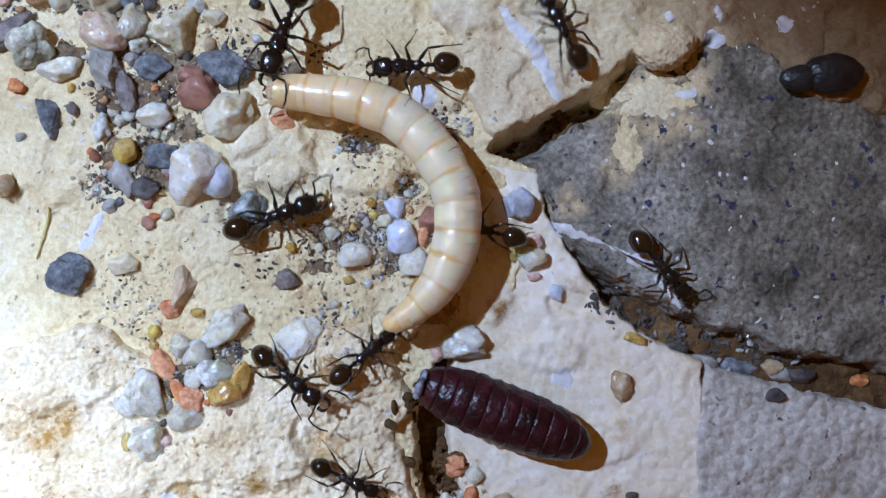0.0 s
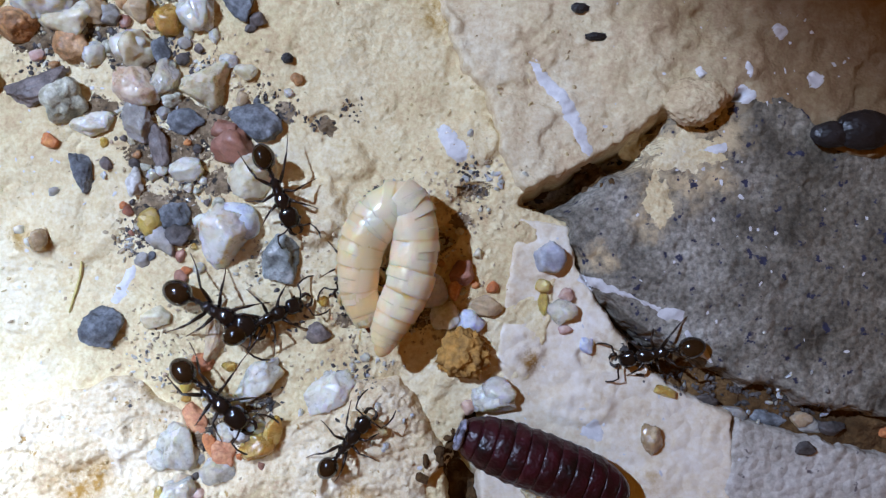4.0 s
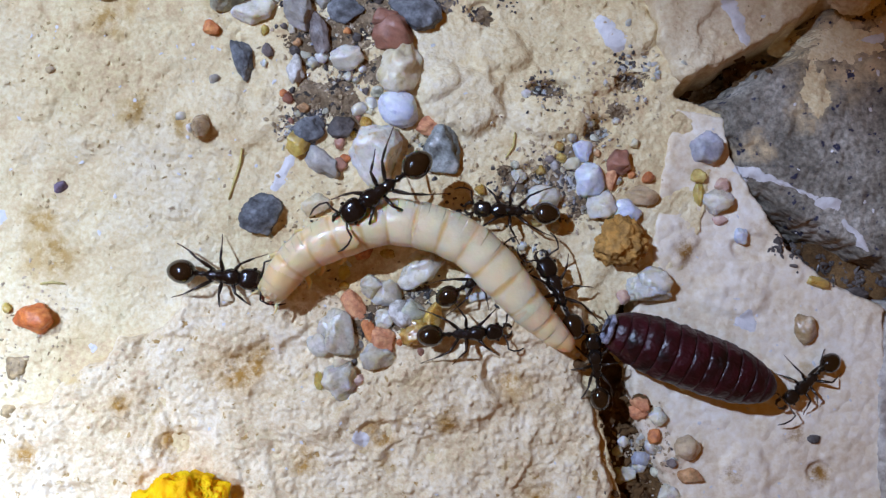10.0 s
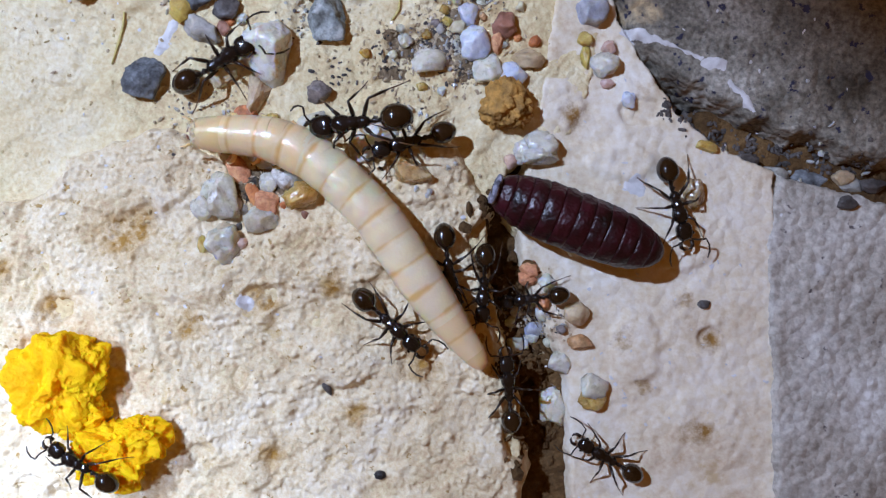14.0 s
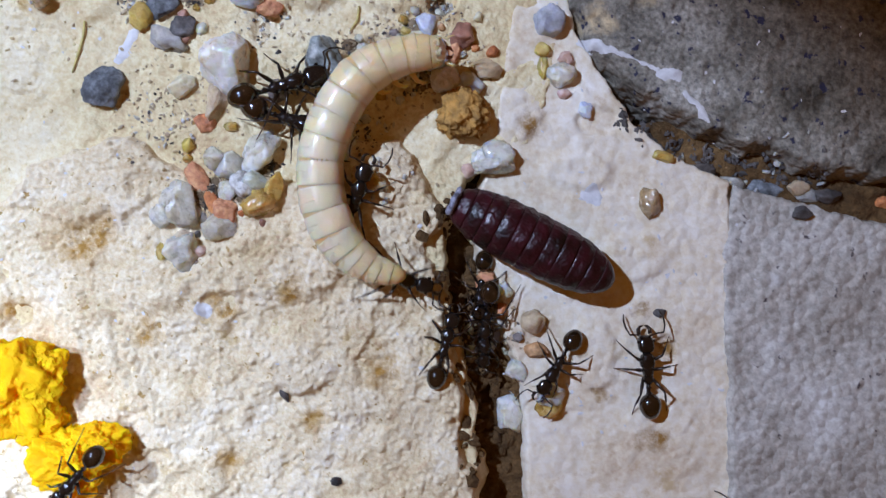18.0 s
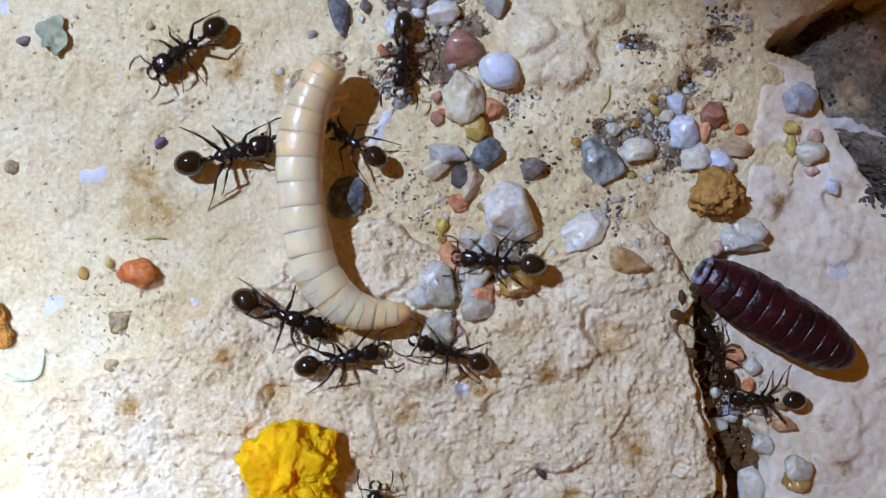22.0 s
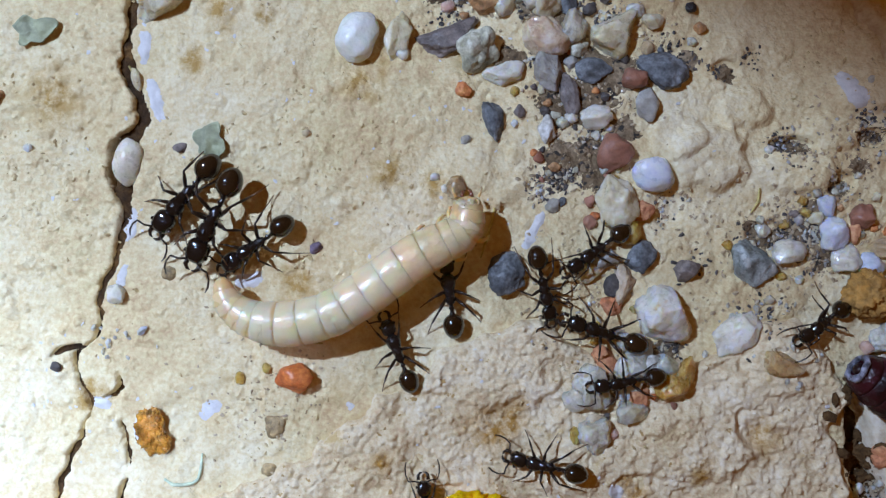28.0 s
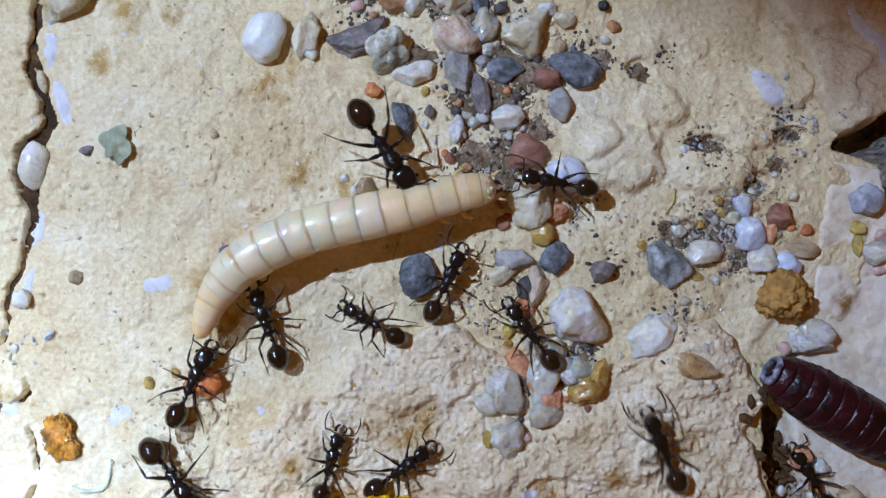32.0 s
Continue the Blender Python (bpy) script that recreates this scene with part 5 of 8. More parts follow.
flat_mark([(6.62, 21.76), (6.73, 21.6)], 0.55, 13)
flat_mark([(-18.26, -16.74), (-18.02, -16.82)], 0.59, 14)
flat_mark([(-44.3, -1.87), (-43.29, -1.65)], 0.67, 15)
flat_mark([(-50.49, 12.17), (-49.9, 9.75)], 0.55, 16)
flat_mark([(-50.86, 15.39), (-51, 13.78)], 0.55, 17)
flat_mark([(-46.85, -11.17), (-46.25, -10.57)], 0.63, 18)
flat_mark([(-1.6, 12.21), (-0.41, 10.63)], 0.79, 19)
flat_mark([(7.99, 1.96), (10.35, 1.18)], 0.43, 20)
flat_mark([(-51.8, 3.1), (-52.0, 2.0), (-52.2, 1.2)], 0.42, 22)
flat_mark([(-52.4, -0.8), (-52.6, -1.9)], 0.34, 23)
flat_mark([(-53.6, -10.4), (-54.5, -10.1)], 0.42, 24)
flat_mark([(-51.5, -11.5), (-51.4, -12.7)], 0.34, 25)
flat_mark([(-36.8, -10.6), (-36.7, -10.7)], 0.32, 26)
flat_mark([(8.57, -8.79), (9.17, -8.91)], 0.63, 21)


def crumb(name, x, y, lobes, material, label, category, seed, sink=0.2, rough=0.22, group="", facets=0):
    """A lumpy crumb of one or several grown-together lobes, in mm."""
    off = Vector((seed * 3.1, seed * 1.7, 0))
    thing = new(name) if len(lobes) > 1 else None
    for dx, dy, rx, ry, rz in lobes:
        bm = bmesh.new()
        rnd = random.Random(seed + int(100 * dx))
        planes = [(Vector((rnd.gauss(0, 1), rnd.gauss(0, 1), rnd.gauss(0, 0.8))).normalized(), rnd.uniform(0.55, 0.9)) for _ in range(facets)]
        if facets:
            planes.append((Vector((0.1, -0.15, 1)).normalized(), 0.55))
        for v in ball(bm, (0, 0, 0), (1, 1, 1), 6 if facets else 5):
            n = v.co.normalized()
            r = 1 + 1.3 * rough * noise.fractal(n * 1.5 + off, 0.5, 2.1, 6) - rough * 0.7 * abs(noise.noise(n * 4 + off)) - rough * 0.5 * abs(noise.noise(n * 9 - off)) + rough * 0.25 * noise.noise(n * 19 + off)
            if facets:
                r = 1.25 * (1 + sum(max(0.0, n.dot(p) / d) ** 90 for p, d in planes)) ** (-1 / 90)
                r += 0.30 * noise.noise(n * 2.1 + off) + 0.16 * noise.noise(n * 5 - off) + 0.06 * noise.noise(n * 11 + off) + 0.025 * noise.noise(n * 23 - off) + 0.015 * noise.noise(n * 40 + off)
            v.co = Vector((dx + n.x * rx * r, dy + n.y * ry * r, rz * (n.z * r + 1 - 2 * sink)))
        off += Vector((5, 3, 1))
        ob = part("lump" if thing else name, grow(bm, MM), material, thing)
    ob = thing or ob
    ob.location = (x * MM, y * MM, surface(x, y) * MM)
    return tagged(ob, label, category, group)


def film(name, x, y, rx, ry, material, seed, label, category, group):
    """A thin, ragged-edged film that follows the ground, in mm."""
    a, q = np.meshgrid(np.linspace(0, 2 * math.pi, 73), np.linspace(0.02, 1, 16))
    reach = 1.25 + 0.75 * waves(np.cos(a) * 2 + seed, np.sin(a) * 2, 1.3, 5, seed)
    px, py = x + np.cos(a) * rx * q * reach, y + np.sin(a) * ry * q * reach
    return tagged(skin_on(name, px, py, q, material, 0.08), label, category, group)


def patch(name, x, y, rx, ry, material, lift, seed, label, category, group):
    """A thin, ragged-edged flake that lies on the ground with a curled rim, in mm."""
    off = Vector((seed * 2.3, seed * 1.1, 0))
    bm = bmesh.new()
    rings, n = [], 48
    for q in range(10):
        ring = []
        for k in range(n):
            a = 2 * math.pi * k / n
            c = Vector((math.cos(a), math.sin(a), 0))
            w = q / 9 * (1 + 0.7 * noise.noise(c * 1.2 + off) + 0.08 * noise.noise(c * 3.5 + off) + 0.05 * noise.noise(c * 9 + off))
            px, py = c.x * rx * w, c.y * ry * w
            h = lift * (1.2 if q < 9 else 1.5) + (0.06 + 0.3 * lift) * noise.noise(Vector((px, py, seed)) * 1.6) + 0.05 * noise.noise(Vector((px, py, seed)) * 5)
            ring.append(bm.verts.new((px, py, surface(x + px, y + py) - surface(x, y) + h)))
        rings.append(ring)
    for a, b in zip(rings, rings[1:]):
        for k in range(n):
            bm.faces.new((a[k], a[(k + 1) % n], b[(k + 1) % n], b[k]))
    bmesh.ops.remove_doubles(bm, verts=rings[0], dist=1e-6)
    made = bmesh.ops.extrude_face_region(bm, geom=bm.faces[:])["geom"]
    bmesh.ops.translate(bm, vec=(0, 0, -0.1), verts=[e for e in made if isinstance(e, bmesh.types.BMVert)])
    ob = part(name, grow(bm, MM), material)
    ob.location = (x * MM, y * MM, surface(x, y) * MM)
    return tagged(ob, label, category, group)


def blade(points, label, material=STRAW, thick=1.0):
    bm = bmesh.new()
    tube(bm, [(x, y, surface(x, y) + 0.12) for x, y in points], [0.07 * thick] + [0.11 * thick] * (len(points) - 2) + [0.05 * thick], 6)
    return tagged(part("straw", grow(bm, MM), material), label, "straw", "straws")


food_lump = crumb("food_crumb", -29.64, -22.27, [(-0.5, 0.0, 2.5, 2.9, 2.1), (1.3, 0.7, 1.7, 2.1, 1.8), (0.2, 2.1, 1.5, 1.2, 1.5), (0.9, -1.9, 1.5, 1.3, 1.5)], FOOD, "bright yellow crumbly lump of food on limestone", "food", 21, group="food crumbs", facets=9, rough=0.3, sink=0.1)
crumb("food_crumb", -25.93, -26.4, [(-0.3, 0.0, 2.2, 1.9, 1.8), (1.2, 0.9, 1.7, 1.4, 1.5), (-0.6, -1.6, 1.6, 1.3, 1.3)], FOOD, "small yellow crumb of food beside a larger lump", "food", 22, group="food crumbs", facets=9, rough=0.3, sink=0.1)
crumb("food_crumb", -54.99, -23.12, [(0.0, 0.0, 3.0, 3.6, 2.3), (-1.8, 1.6, 2.3, 2.2, 1.9), (1.5, -2.2, 2.0, 2.3, 1.8), (1.6, 2.0, 1.6, 1.6, 1.5)], FOOD, "large bright yellow lump of food on the clay edge", "food", 23, group="food crumbs", facets=9, rough=0.3, sink=0.1)
crumb("earth_lump", -0.21, -3.18, [(0.0, 0.0, 1.8, 1.75, 1.3)], OCHRE, "crumbly ochre brown lump of earth", "lump", 24, rough=0.2)
crumb("resin_lump", -50.56, -12.15, [(0.0, 0.0, 1.0, 1.6, 0.26), (0.7, -0.8, 0.8, 0.8, 0.22), (-0.2, 0.9, 0.7, 0.6, 0.2)], RESIN, "glossy amber brown lump of resin on clay", "resin", 25, rough=0.2)
crumb("seed_husk", 26.68, 12.07, [(0.0, 0.0, 2.0, 1.35, 0.9), (-2.0, -0.25, 1.5, 0.9, 0.7)], SEED, "black two-lobed seed husk lying on ochre stone", "husk", 26, rough=0.05)
crumb("clay_clod", 15.37, 14.02, [(0.0, 0.0, 2.1, 1.6, 1.0), (0.8, 0.3, 1.4, 1.2, 0.9)], UPPER, "rounded ochre clod on the stone rim", "clod", 29, rough=0.1)
film("ochre_film", 15.0, 10.8, 2.9, 1.7, CLAY, 160, "thin beige film of clay on the dark stone", "stain", "clay films")
film("ochre_film", 13.2, 7.4, 1.1, 2.0, CLAY, 161, "thin beige film of clay on the dark stone", "stain", "clay films")
# dark films under the pebbles: loose soil, plus painted shade of the gaps
film("soil_patch", -19.13, 22.17, 2.2, 1.4, SOIL_SHADE, 130, "dark soil between the pebbles, with their gap shade painted in", "soil", "soil patches")
film("soil_patch", -18.34, 12.73, 2.4, 1.6, SOIL_SHADE, 131, "dark soil between the pebbles, with their gap shade painted in", "soil", "soil patches")
film("soil_patch", -19.91, 6.83, 1.2, 1.8, SOIL_SHADE, 132, "dark soil between the pebbles, with their gap shade painted in", "soil", "soil patches")
film("soil_patch", -22.86, 17.25, 2.2, 1.8, SOIL_SHADE, 133, "dark soil between the pebbles, with their gap shade painted in", "soil", "soil patches")
film("soil_patch", -26.2, 19.81, 2.2, 2.0, SOIL_SHADE, 134, "dark soil between the pebbles, with their gap shade painted in", "soil", "soil patches")
film("soil_patch", -19.2, 5.67, 1.2, 2.0, SOIL_SHADE, 135, "dark soil between the pebbles, with their gap shade painted in", "soil", "soil patches")
film("soil_patch", -29.63, 18.71, 2.2, 1.5, SOIL_SHADE, 136, "dark soil between the pebbles, with their gap shade painted in", "soil", "soil patches")
film("soil_patch", -20.6, 10.6, 3.0, 2.2, SOIL_SHADE, 170, "dark soil between the pebbles, with their gap shade painted in", "soil", "soil patches")
film("soil_patch", -21.8, 6.4, 1.6, 2.0, SOIL_SHADE, 171, "dark soil between the pebbles, with their gap shade painted in", "soil", "soil patches")
film("soil_patch", -17.6, 12.4, 1.6, 1.4, SOIL_SHADE, 172, "dark soil between the pebbles, with their gap shade painted in", "soil", "soil patches")
film("soil_patch", -20.8, 14.0, 2.6, 0.9, SOIL_SHADE, 173, "dark soil between the pebbles, with their gap shade painted in", "soil", "soil patches")
film("soil_patch", -25.4, 13.8, 1.6, 0.9, SOIL_SHADE, 174, "dark soil between the pebbles, with their gap shade painted in", "soil", "soil patches")
film("soil_patch", -17.4, 8.6, 1.2, 1.2, SOIL_SHADE, 175, "dark soil between the pebbles, with their gap shade painted in", "soil", "soil patches")
film("soil_patch", -4.6, 1.4, 1.3, 1.2, SOIL_SHADE, 176, "dark soil between the pebbles, with their gap shade painted in", "soil", "soil patches")
film("soil_patch", -6.8, 0.8, 1.5, 0.9, SOIL_SHADE, 177, "dark soil between the pebbles, with their gap shade painted in", "soil", "soil patches")
film("soil_patch", -1.8, 4.5, 1.0, 0.8, SOIL_SHADE, 178, "dark soil between the pebbles, with their gap shade painted in", "soil", "soil patches")
film("soil_patch", -5.1, 7.4, 1.4, 0.6, SOIL_SHADE, 179, "dark soil between the pebbles, with their gap shade painted in", "soil", "soil patches")
film("soil_patch", 0.5, 8.2, 1.3, 0.6, SOIL_SHADE, 180, "dark soil between the pebbles, with their gap shade painted in", "soil", "soil patches")
film("soil_patch", -3.0, -0.6, 1.0, 0.9, SOIL_SHADE, 181, "dark soil between the pebbles, with their gap shade painted in", "soil", "soil patches")
film("soil_patch", -14.2, -6.8, 1.2, 0.8, SOIL_SHADE, 182, "dark soil between the pebbles, with their gap shade painted in", "soil", "soil patches")
film("soil_patch", -17.4, -8.8, 2.2, 1.4, SOIL_SHADE, 183, "dark soil between the pebbles, with their gap shade painted in", "soil", "soil patches")
film("soil_patch", -8.0, 1.6, 0.9, 0.8, SOIL_SHADE, 184, "dark soil between the pebbles, with their gap shade painted in", "soil", "soil patches")
film("soil_patch", -3.4, 3.1, 1.2, 0.7, SOIL_SHADE, 187, "dark soil between the pebbles, with their gap shade painted in", "soil", "soil patches")
film("soil_patch", -8.2, -0.9, 1.1, 0.7, SOIL_SHADE, 188, "dark soil between the pebbles, with their gap shade painted in", "soil", "soil patches")
film("soil_patch", -0.4, 6.0, 0.9, 0.8, SOIL_SHADE, 189, "dark soil between the pebbles, with their gap shade painted in", "soil", "soil patches")
film("soil_patch", -15.6, -8.2, 1.5, 1.2, SOIL_SHADE, 190, "dark soil between the pebbles, with their gap shade painted in", "soil", "soil patches")
film("soil_patch", -9.8, 12.6, 0.9, 0.7, SOIL_SHADE, 185, "dark soil between the pebbles, with their gap shade painted in", "soil", "soil patches")
film("soil_patch", -12.6, 13.6, 1.0, 0.8, SOIL_SHADE, 186, "dark soil between the pebbles, with their gap shade painted in", "soil", "soil patches")
crumb("seed_chip", 8.8, 18.56, [(0.0, 0.0, 0.75, 0.28, 0.3)], SEED, "small dark brown seed chip on the clay", "seed", 171, rough=0.15, group="seed chips")
crumb("seed_chip", 7.67, 20.51, [(0.0, 0.0, 0.6, 0.35, 0.3)], SEED, "small dark brown seed chip on the clay", "seed", 172, rough=0.15, group="seed chips")
crumb("seed_chip", -10.6, 22.34, [(0.0, 0.0, 0.28, 0.28, 0.3)], SEED, "small dark brown seed chip on the clay", "seed", 173, rough=0.15, group="seed chips")
crumb("seed_chip", -11.88, 22.61, [(0.0, 0.0, 0.24, 0.24, 0.3)], SEED, "small dark brown seed chip on the clay", "seed", 174, rough=0.15, group="seed chips")
crumb("seed_chip", -12.43, 17.27, [(0.0, 0.0, 0.42, 0.36, 0.3)], SEED, "small dark brown seed chip on the clay", "seed", 175, rough=0.15, group="seed chips")
crumb("seed_chip", -8.93, -28.61, [(0.0, 0.0, 0.4, 0.3, 0.3)], SEED, "small dark brown seed chip on the clay", "seed", 176, rough=0.15, group="seed chips")
patch("leaf_flake", -46.28, 7.79, 0.95, 1.15, LEAF, 0.32, 90, "small grey green flake of dry leaf on clay", "flake", "leaf flakes")
patch("leaf_flake", -58.44, 15.7, 1.15, 0.95, LEAF, 0.32, 91, "curled grey green leaf flake on clay", "flake", "leaf flakes")
blade([(-26.49, 3.18), (-26.69, 2.08), (-27.08, 0.9), (-27.47, -0.36)], "thin yellowish straw lying on clay")
blade([(-40.29, -6.25), (-39.5, -6.13), (-38.62, -6.26)], "short yellowish straw fibre")
blade([(-49.6, -15.5), (-49.0, -15.9), (-48.4, -15.95), (-47.7, -15.9), (-47.3, -15.6), (-47.1, -14.8), (-47.0, -13.8)], "curled pale green fibre on clay", MOSS, 1.1)
blade([(-52.12, 13.36), (-51.85, 12.96), (-51.37, 11.75)], "pale splinter wedged in the crack")
blade([(-7.55, 4.47), (-7.66, 3.49), (-8.21, 2.7)], "short brown straw fibre")


def scatter(name, spots, count, size, material, label, seed, flat=0.8):
    """Loose grains, joined, around a few spots (x, y, spread)."""
    rnd = random.Random(seed)
    bm = bmesh.new()
    ball(bm, (0, 0, 0), (1, 1, 1), 1)
    unit = [v.co.copy() for v in bm.verts]
    tris = [[v.index for v in f.verts] for f in bm.faces]
    bm.free()
    verts, faces = [], []
    for k in range(count):
        x, y, s = spots[k % len(spots)]
        px, py, r, a = rnd.gauss(x, s), rnd.gauss(y, s), rnd.uniform(*size), rnd.uniform(0, 6.3)
        rx, ry, c, q, first = r * rnd.uniform(0.8, 1.9), r * rnd.uniform(0.6, 1.1), math.cos(a), math.sin(a), len(verts)
        z = surface(px, py) + r * 0.25 * flat
        for v in unit:
            w = rnd.uniform(0.6, 1.2)
            ux, uy = v.x * rx * w, v.y * ry * w
            verts.append(((px + c * ux - q * uy) * MM, (py + q * ux + c * uy) * MM, (z + v.z * r * flat * w) * MM))
        faces += [[first + n for n in f] for f in tris]
    me = bpy.data.meshes.new(name)
    me.from_pydata(verts, [], faces)
    me.materials.append(material)
    return tagged(new(name, me), label, "grit", "", "stuff")


scatter("grit", [(-12.5, 13.5, 0.6), (-19.6, 22.6, 0.7), (-22.4, 5.2, 0.6), (-23, 4.7, 0.5), (-5.2, 2, 0.8), (-4.6, 0.2, 0.7), (-5.4, 6.9, 0.45), (-7.9, 13.4, 0.6), (0.5, 8.5, 0.5), (-7.9, -4.4, 0.9), (-12, -1, 0.8), (-6, 7.9, 0.5), (-2.8, 3.9, 0.5), (-8.3, 0.8, 0.7), (0, 9.5, 0.5), (-10.5, 12.7, 0.4), (-14.1, 14.7, 0.5)], 420, (0.03, 0.17), STONES["dark"][0], "dark grit between the pebbles", 1)
scatter("grit", [(-15.6, 13.9, 1.5), (-19.6, 22.6, 1.2), (-5.2, 1.2, 2.5), (-20.9, -2.8, 2.5), (-4.6, 1, 1.6), (-0.6, 6.9, 2.2), (-9.6, -1, 2.5), (1.8, -18, 1.4), (-42.9, -10.3, 3), (-42.3, 20.2, 1.5)], 1500, (0.03, 0.15), STONES["tan"][0], "tan sand grains between the pebbles", 2)
scatter("grit", [(-31.5, 0.1, 6), (-45.6, 6.1, 7), (-57.7, 6.2, 4), (-40, -10.3, 6), (-36.2, 6, 6)], 260, (0.06, 0.18), CLAY, "clay granules scattered on the surface", 3)
for shade, size, seed, words in (("dark", (0.04, 0.16), 41, "dark grit in the hollows of the clay"), ("pale", (0.05, 0.2), 42, "pale grit in the hollows of the clay"), ("tan", (0.05, 0.22), 43, "tan grit in the hollows of the clay")):
    scatter("grit", [(-4.7, 1.3, 1.0), (-6.8, 0.9, 1.1), (-1.8, 4.4, 0.7), (-5.1, 7.4, 0.8), (0.4, 8.2, 0.8), (-3.0, -0.6, 0.8), (-7.4, -4.6, 1.1), (-21.5, -3.4, 1.6), (-23.2, 4.6, 0.6), (-20.6, 10.4, 1.6), (-14.3, 3.4, 1.0), (2.0, -18.5, 1.0)], 260, size, STONES[shade][0], words, seed)
scatter("grit", [(1.4, -18.8, 1.0), (-3.4, 2.2, 1.4), (0.9, 9.4, 1.3), (21.1, -6.9, 1.8), (-6.7, -5.9, 2), (-53.2, -5.9, 1.2)], 90, (0.12, 0.3), STONES["pale"][0], "pale stone fragments in the crevices", 4)
scatter("grit", [(-22, 21.8, 0.9), (-24.7, 18.1, 0.8), (-19.6, 23.8, 0.8), (-18.2, 16.5, 0.6), (-22.9, 13.7, 0.7), (-27.1, 21.4, 0.9), (-20.8, 18.3, 0.5), (-19.6, 22.2, 0.5), (-27.6, 19.1, 1.2), (-29.7, 17.1, 0.8), (-32.9, 20, 1.0), (-19.3, 8.5, 0.6), (-21.2, 5.3, 0.5), (-3.8, 1.4, 0.5), (-14.1, -6.9, 0.6)], 650, (0.05, 0.2), STONES["dark"][0], "black sand filling the gaps between the pebbles", 11)
scatter("grit", [(-22, 21.8, 0.9), (-24.7, 18.1, 0.8), (-19.6, 23.8, 0.8), (-18.2, 16.5, 0.6), (-22.9, 13.7, 0.7), (-27.1, 21.4, 0.9), (-20.8, 18.3, 0.5), (-19.6, 22.2, 0.5), (-27.6, 19.1, 1.2), (-29.7, 17.1, 0.8), (-32.9, 20, 1.0), (-19.3, 8.5, 0.6), (-21.2, 5.3, 0.5), (-3.8, 1.4, 0.5), (-14.1, -6.9, 0.6)], 420, (0.06, 0.2), STONES["cream"][0], "cream sand grains in the gaps between the pebbles", 12)
scatter("grit", [(0.6, -15.6, 0.8), (1.4, -21.5, 1.0), (-1, -10.1, 0.7), (1.4, -26.4, 1.2), (9, 9.2, 0.5)], 240, (0.15, 0.5), DIRT, "brown earth crumbs in the crevice", 5)
scatter("grit", [(-19.6, 15.9, 2.6), (-18.4, 10, 2.0), (-23.5, 19.8, 2.6), (-17.4, -9.1, 1.6), (-1.8, 1.4, 1.5), (-21.2, 6, 1.3), (-27.2, 19.1, 2.2), (1.8, -18, 0.9), (-4.6, 1, 1.6), (-22, 12.7, 2.0), (-20.4, 21, 1.6)], 1000, (0.04, 0.17), STONES["tan"][0], "brown sand grains under the pebbles", 6)
scatter("grit", [(-30.3, 6.1, 7), (-47.6, 8.2, 9), (9.3, -11.6, 5), (18.8, 2.7, 6), (20.8, 17.2, 4), (-24.1, -15.8, 7), (7.6, -20.6, 5), (-23.8, 11.8, 5), (-57, -9.9, 4)], 380, (0.04, 0.18), MARK, "flat white lime flecks on clay and stone", 7, 0.2)
scatter("grit", [(-31.5, 4.1, 5), (-45.6, 4.1, 7), (-57.7, 6.2, 4), (-34.2, 4.1, 5), (-42.1, -14.3, 4), (-25.5, -18.4, 6), (-2.8, 18, 4), (1.6, 15.5, 4), (-37.5, 8.1, 5)], 300, (0.04, 0.17), STAIN, "brown clay granules on the ground", 8)
scatter("grit", [(12.8, -3.9, 0.5), (15.2, -5, 0.5), (17.6, -5.9, 0.5), (19.9, -6.5, 0.6), (22.3, -7.1, 0.6), (24.7, -7.6, 0.7), (11.2, -3.1, 0.4)], 240, (0.06, 0.26), STONES["dark"][0], "grey stone fragments under the edge of the dark stone", 9)


# ---- pupa ----
def build_pupa():
    pupa = tagged(new("pupa"), "dark red glossy fly pupa with ringed segments, lying by the crevice", "pupa")
    half, n = 6.0, 11
    outline = lambda x: 2.02 * max(0.0, 1 - abs((x + 0.25) / (half + 0.35)) ** 3.2) ** 0.55
    for k in range(n):
        a, b = -half + 2 * half * k / n, -half + 2 * half * (k + 1) / n
        bm = bmesh.new()
        prof = []
        for j in range(7):
            x = a + (b - a) * j / 6
            prof.append((x, max(0.25, outline(x) + 0.05 * math.sin(math.pi * j / 6) - 0.02)))
        lathe(bm, prof, 28, 0.92)
        for v in bm.verts:
            v.co.yz *= 1 + 0.05 * noise.noise(v.co * 1.3) + 0.04 * noise.noise(v.co * 3.1)
        part("segment", grow(bm, MM), PUPA, pupa)
    bm = bmesh.new()
    ring = [(math.cos(2 * math.pi * k / 16), math.sin(2 * math.pi * k / 16)) for k in range(17)]
    tube(bm, [(-half - 0.12 + 0.05 * abs(c), 0.85 * c, 0.55 + 0.85 * s) for c, s in ring], [0.22] * 17, 10)
    for v in bm.verts:
        v.co += 0.16 * noise.noise_vector(v.co * 1.9)
    part("cap", grow(bm, MM), PUPA_CAP, pupa, "pale grey ring-shaped end cap")
    bm = bmesh.new()
    ball(bm, (-half - 0.1, 0, 0.6), (0.3, 0.45, 0.45), 2)
    part("plug", grow(bm, MM), PUPA_DARK, pupa)
    return pupa


# ---- grub ----
SEGMENTS = 27
SPACING = 0.97


